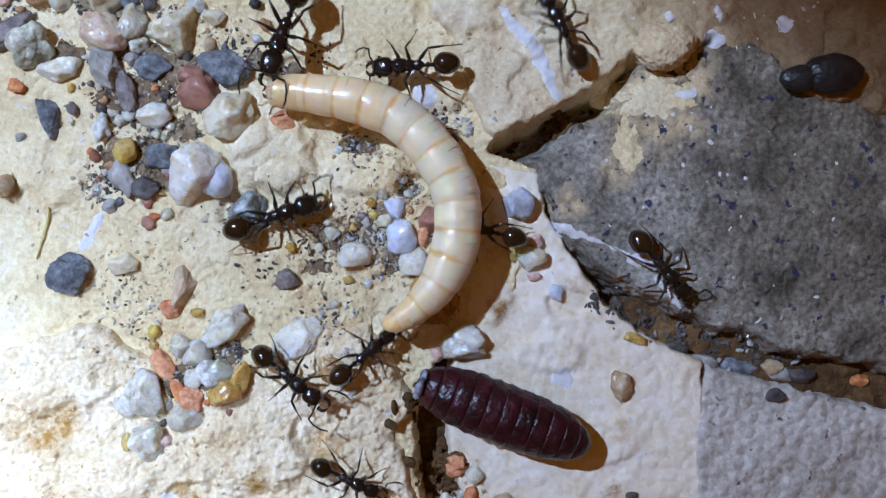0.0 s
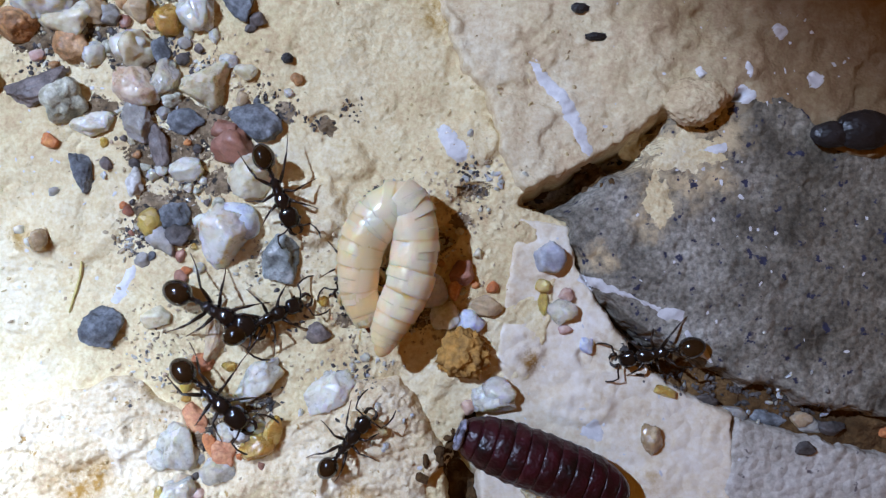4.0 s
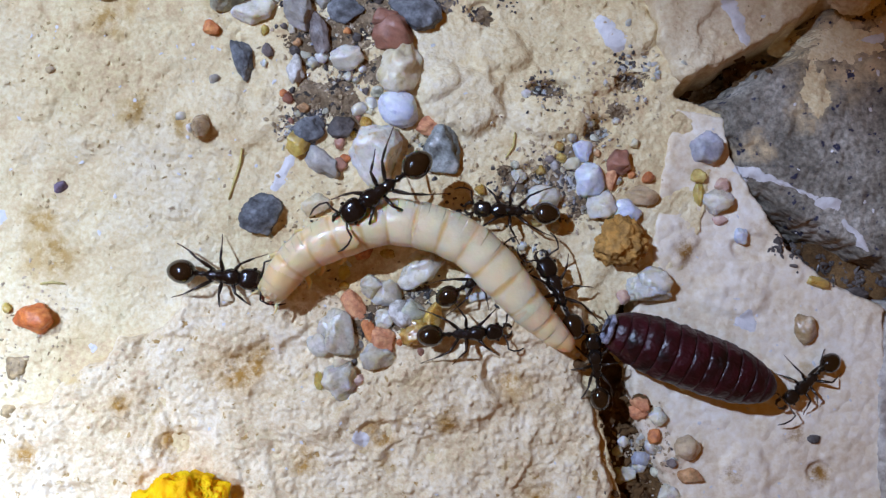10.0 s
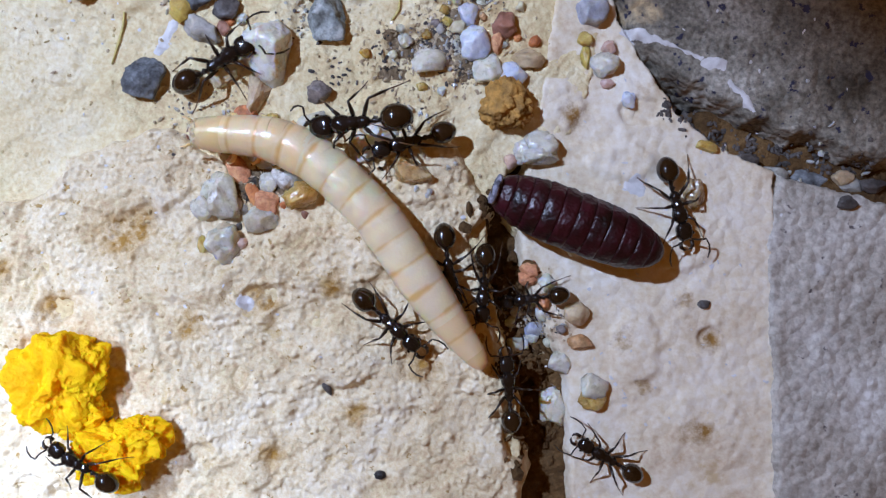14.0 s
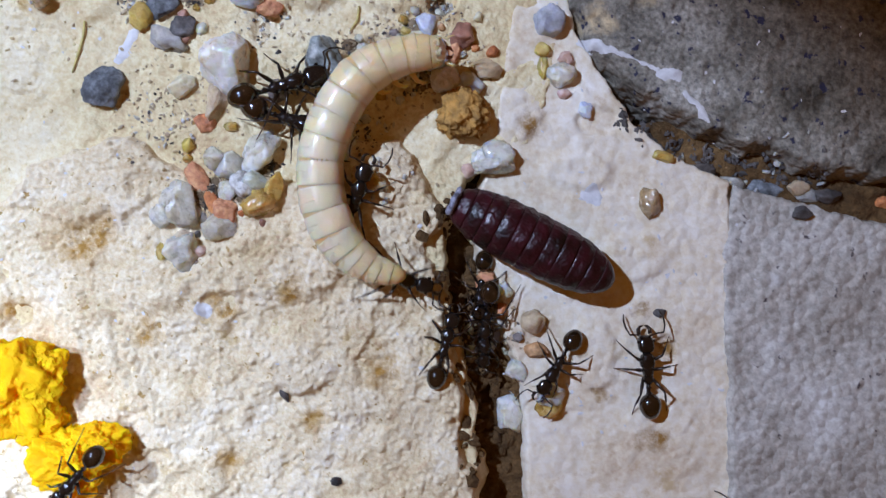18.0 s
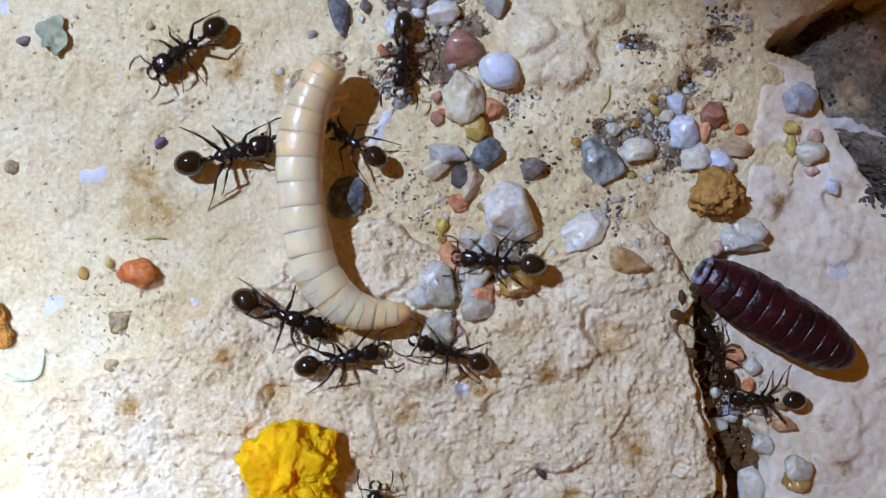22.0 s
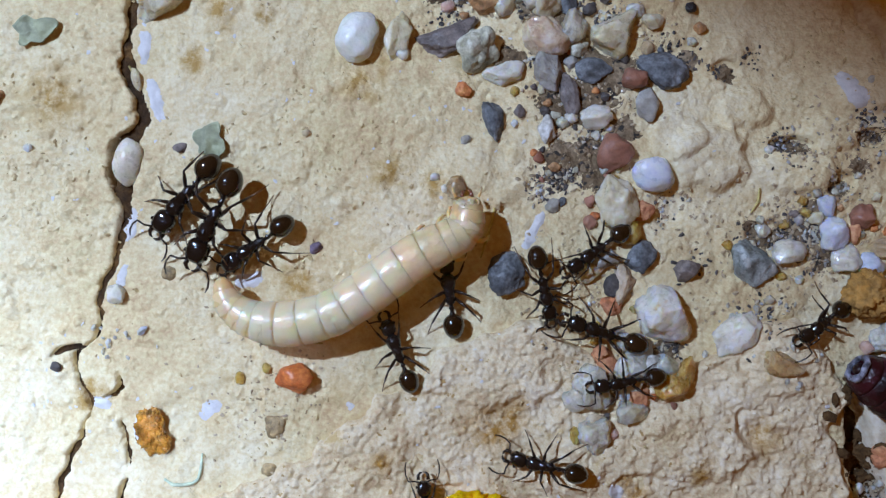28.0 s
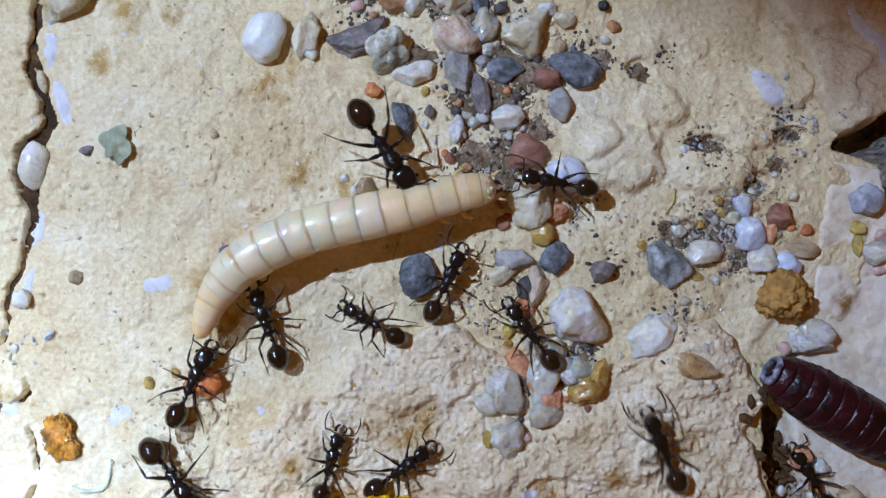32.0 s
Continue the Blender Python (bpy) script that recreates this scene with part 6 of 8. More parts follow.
def build_grub():
    grub = tagged(new("mealworm"), "cream white soft mealworm with ringed skin, dragged by ants", "grub")
    pieces, last = [], SEGMENTS - 1
    for k in range(SEGMENTS):
        bm = bmesh.new()
        half = 0.80 if 0 < k < last else 0.95
        prof = []
        for j in range(21):
            s = -1 + 2 * j / 20
            u = (k - s * half / SPACING) / last
            r = 1.55 * (0.70 + 0.30 * min(1, 4 * max(0, u)) ** 0.8) * (1 - 0.52 * max(0, (u - 0.72) / 0.28) ** 1.6)
            r *= (1 + 0.038 * (abs(math.sin(math.pi / 2 * (k - s * half / SPACING))) ** 0.7 - 0.7)) * (1 - 0.012 * s ** 6)
            if k == 0 and s > 0:
                r *= max(0.12, math.sqrt(max(0, 1 - s * s)))
            if k == last and s < 0:
                r *= max(0.10, math.sqrt(max(0, 1 - s * s)))
            prof.append((s * half, r))
        lathe(bm, prof, 32, 0.95)
        for v in bm.verts:
            v.co.yz *= 1 + 0.025 * noise.noise((v.co - Vector((k * SPACING, 0, 0))) * 0.8)
        name = "head" if k == 0 else "tail" if k == last else "segment" if k % 2 else "seam"
        if k in (0, 1, last):
            skin = GRUB_END
        elif k % 2:
            skin = GRUB_MID if k < 8 or k > last - 4 else GRUB
        else:
            skin = BAND_MID if k < 8 or k > last - 4 else BAND
        piece = part(name, grow(bm, MM), skin, grub)
        if k in (2, 4, 6):
            for side in (1, -1):
                bm = bmesh.new()
                tube(bm, [(0, side * 0.9, -1.0), (0.3, side * 1.5, -1.35), (0.7, side * 1.7, -1.7), (1.0, side * 1.6, -1.9)], [0.22, 0.17, 0.12, 0.03], 8)
                part("leg", grow(bm, MM), GRUB_END, piece)
        if k == 0:
            # ragged flakes of torn skin round the broken head end
            rnd = random.Random(9)
            for i in range(4):
                a = -1.1 + 2.2 * i / 3 + rnd.uniform(-0.2, 0.2)
                far, wide = rnd.uniform(0.3, 0.55), rnd.uniform(0.3, 0.5)
                bm = bmesh.new()
                for v in ball(bm, (0, 0, 0), (1, 1, 1), 3):
                    n = v.co.copy()
                    rag = 1 + 0.45 * noise.noise(n * 2.2 + Vector((i * 4, 0, 0))) + 0.25 * noise.noise(n * 5 + Vector((i * 4, 0, 0)))
                    x, w, z = n.x * far * rag, n.y * wide * rag, 0.07 * n.z + 0.15 * noise.noise(Vector((n.x, n.y, i)) * 1.5)
                    out = 0.98 + z - 0.5 * max(0, x + 0.1) - 0.12 * x * (i % 3 - 1)
                    v.co = Vector((0.42 + x, out * math.sin(a + w), 0.95 * out * math.cos(a + w)))
                part("skin_flake", grow(bm, MM), GRUB_MID if i % 3 else GRUB_END, piece, "torn flake of pale skin")
            for side in (1, -1):
                bm = bmesh.new()
                tube(bm, [(0.95, side * 0.32, -0.5), (1.25, side * 0.3, -0.62), (1.42, side * 0.08, -0.66)], [0.16, 0.12, 0.03], 8)
                part("jaw", grow(bm, MM), JAW, piece, "brown pointed jaw")
                bm = bmesh.new()
                tube(bm, [(0.9, side * 0.75, -0.1), (1.25, side * 0.95, -0.1), (1.55, side * 1.0, -0.05)], [0.12, 0.09, 0.03], 6)
                part("feeler", grow(bm, MM), GRUB_END, piece)
        pieces.append(piece)
    return grub, pieces


# ---- ants ----
def build_ant(name, big):
    """An ant about 8 mm long that heads along x, its feet at z = 0."""
    ant = tagged(new(name), "shiny black harvester ant with thin brown feet, pulling at the prey" if big else "small glossy black ant walking over the ground", "ant", "ants")
    hw = 1.0 if big else 0.84
    bm = bmesh.new()
    for v in ball(bm, (0, 0, 0), (1, 1, 1), 3):
        n = v.co.normalized()
        r = (abs(n.x) ** 3 + abs(n.y) ** 3 + abs(n.z) ** 3) ** (-1 / 3)
        v.co = Vector((2.7 + 0.94 * hw * r * n.x, 0.85 * hw * r * n.y * (1 - 0.08 * n.x), 1.35 + 0.66 * hw * r * n.z - 0.12 * n.x))
    head = part("head", grow(bm, MM), ANT, ant)
    for s in (1, -1):
        bm = bmesh.new()
        tube(bm, [(3.55, s * 0.5, 1.1), (4.0, s * 0.52, 1.0), (4.25, s * 0.3, 0.95), (4.3, s * 0.05, 0.92)], [0.2, 0.17, 0.12, 0.04], 8)
        part("mandible", grow(bm, MM), LIMB, head)
        bm = bmesh.new()
        ball(bm, (2.95, s * 0.88 * hw, 1.5), (0.17, 0.1, 0.15), 2)
        part("eye", grow(bm, MM), GASTER, head)
        bm = bmesh.new()
        tube(bm, [(3.45, s * 0.35, 1.6), (3.7, s * 0.9, 1.95), (3.75, s * 1.5, 2.0)], [0.09, 0.075, 0.085], 6)
        tip = [(3.75, s * 1.5, 2.0), (4.3, s * 1.75, 1.6), (4.9, s * 1.8, 1.1), (5.4, s * 1.65, 0.6)]
        tube(bm, tip, [0.06, 0.075, 0.085, 0.05], 6)
        part("antenna", grow(bm, MM), LIMB, head)
    bm = bmesh.new()
    ball(bm, (1.15, 0, 1.5), (0.86, 0.70, 0.60), 4)
    ball(bm, (0.3, 0, 1.45), (0.70, 0.53, 0.52), 4)
    ball(bm, (-0.42, 0, 1.34), (0.62, 0.47, 0.46), 4)
    for v in bm.verts:
        v.co += 0.05 * noise.noise_vector(v.co * 4.5)
    tube(bm, [(1.6, 0, 1.45), (2.05, 0, 1.4)], [0.28, 0.24], 8)
    part("mesosoma", grow(bm, MM), ANT, ant)
    bm = bmesh.new()
    tube(bm, [(-0.75, 0, 1.15), (-1.1, 0, 1.15), (-1.3, 0, 1.35), (-1.5, 0, 1.15), (-1.72, 0, 1.18), (-1.9, 0, 1.35), (-2.2, 0, 1.25)], [0.14, 0.16, 0.27, 0.17, 0.2, 0.32, 0.2], 10)
    part("petiole", grow(bm, MM), ANT, ant)
    bm = bmesh.new()
    for v in ball(bm, (0, 0, 0), (1, 1, 1), 3):
        n = v.co.normalized()
        v.co = Vector((-3.0 + 1.2 * n.x, 0.98 * n.y * (1 + 0.10 * n.x), 1.38 + 0.92 * n.z + 0.1 * n.x))
    part("gaster", grow(bm, MM), GASTER, ant)
    # legs: hip, knee, ankle, toe as (forward, out, height)
    plans = ((1.05, [(0.75, 1.15, 1.9), (1.5, 1.7, 0.9), (2.2, 2.1, 0.05)]), (0.25, [(0.05, 1.45, 2.1), (-0.35, 2.3, 0.9), (-0.7, 3.1, 0.05)]), (-0.4, [(-1.0, 1.35, 2.3), (-2.2, 2.0, 1.0), (-3.4, 2.5, 0.05)]))
    legs = []
    for hx, pts in plans:
        for s in (1, -1):
            bm = bmesh.new()
            knee, ankle, toe = [Vector((fx, s * fy - s * 0.35, fz - 1.05)) for fx, fy, fz in pts]
            mid = knee * 0.45
            tube(bm, [(0, 0, 0), mid, knee], [0.13, 0.175, 0.09], 7)
            tube(bm, [knee, knee.lerp(ankle, 0.6), ankle], [0.085, 0.11, 0.06], 6)
            leg = part("leg", grow(bm, MM), LIMB, ant)
            bm = bmesh.new()
            tube(bm, [ankle, ankle.lerp(toe, 0.6) + Vector((0, 0, -0.08)), toe, toe + (toe - ankle) * 0.12 + Vector((0, 0, 0.02))], [0.055, 0.046, 0.04, 0.02], 6)
            part("foot", grow(bm, MM), TARSUS, leg, "thin brown foot")
            leg.location = (hx * MM, s * 0.35 * MM, 1.05 * MM)
            legs.append(leg)
    return ant


def six_legs(ant):
    return [o for o in ant.children if o.name.startswith("leg")]


# ---- lamps ----
def lamp_body(name, label, r, length, mouth):
    """A metal tube along z, open at its front end."""
    lamp = tagged(new(name), label, "torch", "hand lamps")
    bm = bmesh.new()
    rings = []
    for z, q in ((0, r), (length, r), (length, r - 0.8), (length - 4, mouth), (length - 25, mouth)):
        rings.append([bm.verts.new((q * math.cos(a), q * math.sin(a), z)) for a in (2 * math.pi * k / 32 for k in range(32))])
    for a, c in zip(rings, rings[1:]):
        for k in range(32):
            bm.faces.new((a[k], a[(k + 1) % 32], c[(k + 1) % 32], c[k]))
    bm.faces.new(rings[0])
    part("housing", grow(bm, MM), METAL, lamp)
    for k in range(6):
        bm = bmesh.new()
        ring = [(math.cos(2 * math.pi * i / 24), math.sin(2 * math.pi * i / 24)) for i in range(25)]
        tube(bm, [(r * c, r * s, 4 + 2.2 * k) for c, s in ring], [0.5] * 25, 6)
        part("grip_ring", grow(bm, MM), METAL, lamp)
    return lamp


def glow_disc(name, radius, z, material, lamp, label):
    bm = bmesh.new()
    bmesh.ops.create_circle(bm, cap_ends=True, radius=radius, segments=32, matrix=Matrix.Translation((0, 0, z)))
    part(name, grow(bm, MM), material, lamp, label)


def build_lamps():
    torch = lamp_body("torch", "broad metal hand torch with a glowing white lens", 8.1, 32, 6.2)
    glow_disc("lens", 1.0, 10.3, LIGHT_RING, torch, "glowing white lens")
    # second lamp, added unseen only to burn out the lower left corner
    fill = lamp_body("pen_torch", "added unseen lamp that brightens the lower left corner", 5.4, 34, 4.2)
    glow_disc("lamp", 2.1, 22, LIGHT_FILL, fill, "small bright disc of the added lamp")
    return torch, fill


pupa = build_pupa()
grub, grub_pieces = build_grub()
torch, pen_torch = build_lamps()
big_ant = build_ant("ant", True)
small_ant = build_ant("ant", False)


# ---- movement ----
def on_ground(rows, size):
    """Rows of seconds, x, y, heading and lift in mm, laid on the ground."""
    out = []
    for t, x, y, turn, lift in rows:
        c, s = math.cos(math.radians(turn)), math.sin(math.radians(turn))
        heights = [footing(x + 2.5 * size * (a * c - b * s), y + 2.5 * size * (a * s + b * c)) for a, b in ((1, 0.8), (1, -0.8), (-1, 0.8), (-1, -0.8), (0, 0))]
        front, back = max(heights[:2]), max(heights[2:4])
        level = max(sum(heights) / 5, max(heights) - 0.9)
        tip = math.degrees(math.atan2(max(-1.2, min(1.2, front - back)), 5 * size))
        out.append((t, pose(x * MM, y * MM, (level + lift) * MM, 0, -tip, turn)))
    return out


def track(ant, size, rows):
    """Keys an ant's way, and the swing of its legs with its speed."""
    ant.scale = (size,) * 3
    walk(ant, on_ground(rows, size))
    times, xs, ys = [r[0] for r in rows], [r[1] for r in rows], [r[2] for r in rows]
    rnd = random.Random(int(1000 * xs[0]))
    for k, leg in enumerate(six_legs(ant)):
        phase = math.pi * ((k + k // 2) % 2) + rnd.uniform(-0.4, 0.4)
        rest, at, keys, t, gone = rnd.uniform(-10, 10), leg.location.copy(), [], 0.0, 0.0
        while t < 32.01:
            x0, x1 = np.interp([t, min(32.0, t + 0.25)], times, xs)
            y0, y1 = np.interp([t, min(32.0, t + 0.25)], times, ys)
            speed = math.hypot(x1 - x0, y1 - y0) * 4
            gone += min(2.2, 0.35 + speed * 0.25)
            swing = (4 + min(12, speed * 1.6)) * math.sin(gone + phase)
            raise_ = max(0, math.cos(gone + phase)) * min(8, 1 + speed) * (1 if k % 2 == 0 else -1)
            keys.append((t, Matrix.Translation(at) @ pose(0, 0, 0, raise_, 0, rest + swing)))
            t += 0.4
        walk(leg, keys)


def spine(points, count):
    """Even places along a smooth line through points: x, y, z, heading, pitch."""
    p = np.array(points, float)
    d = np.concatenate([[0], np.cumsum(np.hypot(*np.diff(p[:, :2], axis=0).T))])
    fine = np.linspace(0, d[-1], 200)
    line = np.stack([np.interp(fine, d, p[:, k]) for k in range(3)], 1)
    ker = np.hanning(37)
    ker /= ker.sum()
    ends = np.concatenate([2 * line[:1] - line[1:19][::-1], line, 2 * line[-1:] - line[-19:-1][::-1]])
    line = np.stack([np.convolve(ends[:, k], ker, "valid") for k in range(3)], 1)
    inset = 1.0 / d[-1] * 200
    at = np.linspace(inset, 199 - inset, count)
    place = np.stack([np.interp(at, np.arange(len(line)), line[:, k]) for k in range(3)], 1)
    way = np.gradient(line, axis=0)
    way = np.stack([np.interp(at, np.arange(len(line)), way[:, k]) for k in range(3)], 1)
    return place, -way


def crawl(rows):
    """Keys the grub: its middle, and each piece of it in the grub's space."""
    middles, pieces = [], [[] for _ in grub_pieces]
    for t, points in rows:
        place, way = spine(points, SEGMENTS)
        mid = place.mean(0)
        middles.append((t, pose(*(mid * MM))))
        for k in range(SEGMENTS):
            x, y, z = (place[k] - mid) * MM
            turn = math.degrees(math.atan2(way[k][1], way[k][0]))
            tip = math.degrees(math.atan2(way[k][2], math.hypot(way[k][0], way[k][1])))
            pieces[k].append((t, pose(x, y, z, 0, -tip, turn)))
    walk(grub, middles)
    for piece, keys in zip(grub_pieces, pieces):
        walk(piece, keys)


def slide(ob, rest, rows):
    """Keys a pushed pebble over the ground: seconds, x, y in mm."""
    turn = ob.rotation_euler.z
    walk(ob, [(t, pose(x * MM, y * MM, (surface(x, y) + rest) * MM, 0, 0, math.degrees(turn) + (9 if rest else 3) * k)) for k, (t, x, y) in enumerate(rows)])


def motions():
    for lamp, (dx, dy, dz), target, length in ((torch, TORCH, (-8, -25, 0), 32), (pen_torch, FILL, (-48, -36, 0), 34)):
        aim = look((dx, dy, dz), target).to_quaternion().to_matrix().to_4x4() @ pose(0, 0, 0, 180)
        walk(lamp, [(t, Matrix.Translation(((x + dx) * MM, (y + dy) * MM, dz * MM)) @ aim @ pose(0, 0, -length * MM)) for t, x, y, z, p, q, r in PATH])
    track(copy_thing(big_ant, Matrix()), 0.77, [(0, -1.3, 12.6, -179, 1), (0.5, 0.1, 12.9, -158, 1.5), (1, -3.3, 13.4, -155, 1), (1.5, -4.8, 13.3, -127, 0.5), (2, -5, 12.7, -91, 0), (2.5, -5.9, 10.4, -64, 1), (4.5, -13.7, 6.2, -69, 0), (4.67, -10.8, 2.5, -11, 0), (4.83, -7.9, -1.2, 47, 0), (5, -5.1, -4.9, 104, 0), (6, -4.2, -5.8, 117, 0), (7, -7.8, -8.8, 112, 0), (8, -8.2, -7.2, 109, 0), (9, -6.6, -6.4, 126, 0), (10, -4.6, -6.9, 114, 0), (10.5, -4.3, -7.3, 42, 0), (11, -4, -7.7, -31, 0), (12, -1.7, -11.2, -76, 0), (13, -4.9, -12.7, -78, 0), (14, -4.2, -14.6, -83, 0), (14.33, -2.4, -16, -25, 0), (14.67, -0.7, -17.4, 32, 0), (15, 1.1, -18.8, 90, 0), (15.5, 1.3, -18.2, 83, 0), (17.5, -12, 18, 80, 0), (18.75, -15, 16.5, 135, 0), (20, -18, 15, 190, 0), (20.5, -21.5, 10.9, 194, 0), (21, -27.7, 8.8, 180, 0), (22, -36.8, 6.8, 216, 0), (22.5, -34.3, 0.8, 265, 0), (23, -28.2, -3, 337, 0), (23.4, -34.2, -6.8, 270, 0), (23.6, -35.5, -2.6, 310, 0), (24, -40.2, -3.4, 251, 3.2), (24.5, -40.4, -2, 239, 2), (26.5, -44.9, -5.5, 282, 1), (26.75, -44.2, -3.1, 227, 0.5), (27, -43.6, -0.6, 172, 0), (28, -43, 0.7, 215, 0), (28.5, -42.4, 1.7, 260, 0), (29, -41.7, 2.7, 305, 0), (30, -42.2, 0.5, 371, 0), (30.5, -40.8, -3.4, 369, 0), (31, -38.7, -6.9, 414, 0), (31.5, -40.1, -7.4, 407, 0), (32, -41.1, -8.6, 423, 0)])
    track(copy_thing(small_ant, Matrix()), 0.77, [(0, 15.3, -0.9, -49, 0), (0.5, 18, -1.9, -22, 0), (0.67, 18.6, -1.7, -75, 0), (0.83, 19.1, -1.6, -129, 0), (1, 19.7, -1.4, -182, 0), (1.5, 17.7, -2.7, -127, 0), (2, 12.1, -3.6, -146, 0), (2.5, 11.5, -2.7, -165, 0), (4.5, 13.7, -3.1, -169, 0), (5, 13.2, -3, -175, 0), (6, 7.6, -3.1, -169, 0), (7, -0.3, -5.6, -174, 0), (8, -5.6, -2.9, -191, 0), (9, -8, -1, -196, 0), (10, -7.7, -1.1, -184, 0), (11, -7.4, -1.5, -178, 0), (12, -6.9, -2.7, -169, 0), (13, -7.7, -5.4, -161, 0), (14, -6.9, -6, -163, 0), (15, -3.7, -6.5, -180, 0), (15.5, -3.8, -6.9, -187, 0), (16.17, -6.1, -7.6, -132, 0), (16.83, -8.3, -8.4, -76, 0), (17.5, -10.6, -9.1, -20, 0), (17.75, -9, -9.2, 26, 0), (18, -7.4, -9.2, 72, 0), (18.5, -9.8, -8.8, 24, 0), (19, -12.2, -8.4, -23, 0), (20, -12.8, -6.5, -56, 0), (20.5, -13.5, -6.2, -115, 0), (21, -14.1, -5.8, -175, 0), (22, -15.4, -7.9, -186, 0), (23, -19.3, -4.9, -208, 0), (23.17, -19.4, -5.1, -152, 0), (23.33, -19.5, -5.2, -96, 0), (23.5, -19.5, -5.3, -41, 0), (24, -19.3, -5.4, -38, 0), (24.5, -17.7, -5.8, -36, 0), (25.17, -18.1, -5.6, -90, 0), (25.83, -18.6, -5.4, -144, 0), (26.5, -19.1, -5.2, -199, 0), (27, -18.8, -5.8, -202, 0), (28, -19, -5.6, -199, 0), (29, -19.5, -5.4, -207, 0), (30, -20.9, -6.4, -210, 0), (31, -24.2, -5.7, -238, 0), (31.5, -16.4, -3.9, -241, 0), (32, -9.1, -13.5, -247, 0)])
    track(copy_thing(big_ant, Matrix()), 0.86, [(0, -11, 2.5, 19, 0), (0.25, -12.6, 1.8, -50, 0), (0.5, -14.2, 1.2, -120, 0), (1, -17.4, -3.5, -109, 0), (1.5, -20.3, -4, -119, 0), (2, -16.8, -4.4, -34, 0), (2.5, -17.8, -4.1, -11, 0), (4.5, -17, -6.2, -45, 0), (5, -18.1, -6.2, -34, 0), (6, -18.7, -6.9, 0, 0), (7, -24, -7.3, -81, 0), (8, -25.8, -5, -72, 0), (9, -28.1, -5, -20, 0), (10, -27.7, -5.6, -6, 0), (11, -26, -6.3, 19, 0), (12, -23.9, -5.3, 10, 0), (13, -25.6, -3.8, 18, 0), (14, -19.7, -0.5, 29, 0), (15, -14.5, 2, 16, 0), (15.5, -12.6, 3, -2, 0), (17.5, -13.7, -7.7, -26, 0), (18, -12, -3.8, -18, 0), (18.5, -16.7, -5.6, -69, 0), (19, -21.3, -7.4, -119, 0), (19.5, -24.3, -18.5, -37, 0), (20, -22.7, -9.2, -117, 0), (20.5, -30.9, -13.4, -45, 0), (21, -31.3, -13.4, -77, 0), (22, -30.4, -11.4, -22, 0), (22.5, -27.3, -4.9, -34, 0), (22.75, -31.4, -3.2, 15, 0), (23, -35.4, -1.6, 63, 0), (23.25, -39.4, -5.6, 0, 0), (23.5, -43.3, -9.6, -64, 0), (23.6, -48.6, 4.1, -45, 0), (23.8, -48.2, 5.7, -64, 0), (23.9, -49.3, 3.1, 13, 0.5), (24, -50.4, 0.5, 90, 1), (24.5, -52.2, -1.6, 9, 1), (26.5, -52.6, 1.4, -42, 0), (27, -51.6, 4.3, -44, 0), (27.5, -49.7, 4.2, -87, 0), (28, -47.8, 4.1, -130, 0), (29, -49, 2.2, -101, 0), (29.5, -50.2, -1.7, -77, 0), (30, -48.2, -7, -40, 0), (31, -46.1, -9.6, -53, 0), (32, -42, -15, -48, 0)])
    track(copy_thing(small_ant, Matrix()), 0.77, [(0, -9.5, -8.3, -36, 0), (0.5, -9.6, -7.4, 0, 0), (0.75, -8.1, -5.8, -64, 0), (1, -6.6, -4.1, -128, 0), (1.25, -7.6, -0.3, -53, 0), (1.5, -8.7, 3.4, 22, 0), (2, -7.4, 0.9, 26, 0), (2.5, -8.4, 0.9, 24, 0), (4.5, -14.4, -3.1, 27, 0), (5, -14.3, -6.2, -30, 0), (6, -14.8, -8.3, -35, 0), (7, -16.3, -7.3, -19, 0), (8, -16.2, -8.1, -20, 0), (9, -14.2, -8.5, -16, 0), (10, -11.2, -9.4, 3, 0), (11, -10.3, -9.8, 16, 0), (12, -9.9, -13.2, -33, 0), (13, -9.3, -15.9, -38, 0), (14, -8.2, -18.1, -42, 0), (15, -4.5, -17.1, -63, 0), (15.5, -7.3, -13.6, -22, 0), (17.5, -10.4, -8.4, -42, 0), (18, -4.9, -14.5, -14, 0), (19, -17.3, -17.7, -33, 0), (19.5, -23.7, -19.6, -13, 0), (20, -24, -17.1, 42, 0), (20.5, -23.8, -16.9, -10, 0), (21, -23.6, -16.8, -62, 0), (22, -26.4, -14.5, 12, 0), (22.5, -29.1, -10.7, -45, 0), (22.67, -28.2, -6.3, 11, 0), (22.83, -27.3, -2, 67, 0), (23, -26.5, 2.4, 123, 0), (23.17, -28.5, 0.6, 67, 0), (23.33, -30.6, -1.1, 11, 0), (23.5, -32.7, -2.9, -45, 0), (23.65, -34.8, -3.4, 0, 0), (23.8, -37, -3.9, 45, 0), (23.9, -37.5, -4.2, 89, 0), (24, -38, -4.4, 133, 0), (24.5, -32.9, -4.4, 214, 0), (26.5, -32.6, -10, 146, 0), (27, -32.2, -2.1, 215, 0), (27.5, -31, -2.4, 156, 0), (28, -29.7, -2.7, 97, 0), (29, -33.9, -2.4, 86, 0), (30, -35.9, -2.4, 142, 0), (31, -34.3, -3.2, 198, 0), (31.5, -35.1, -4, 153, 0), (32, -36, -4.7, 109, 0)])
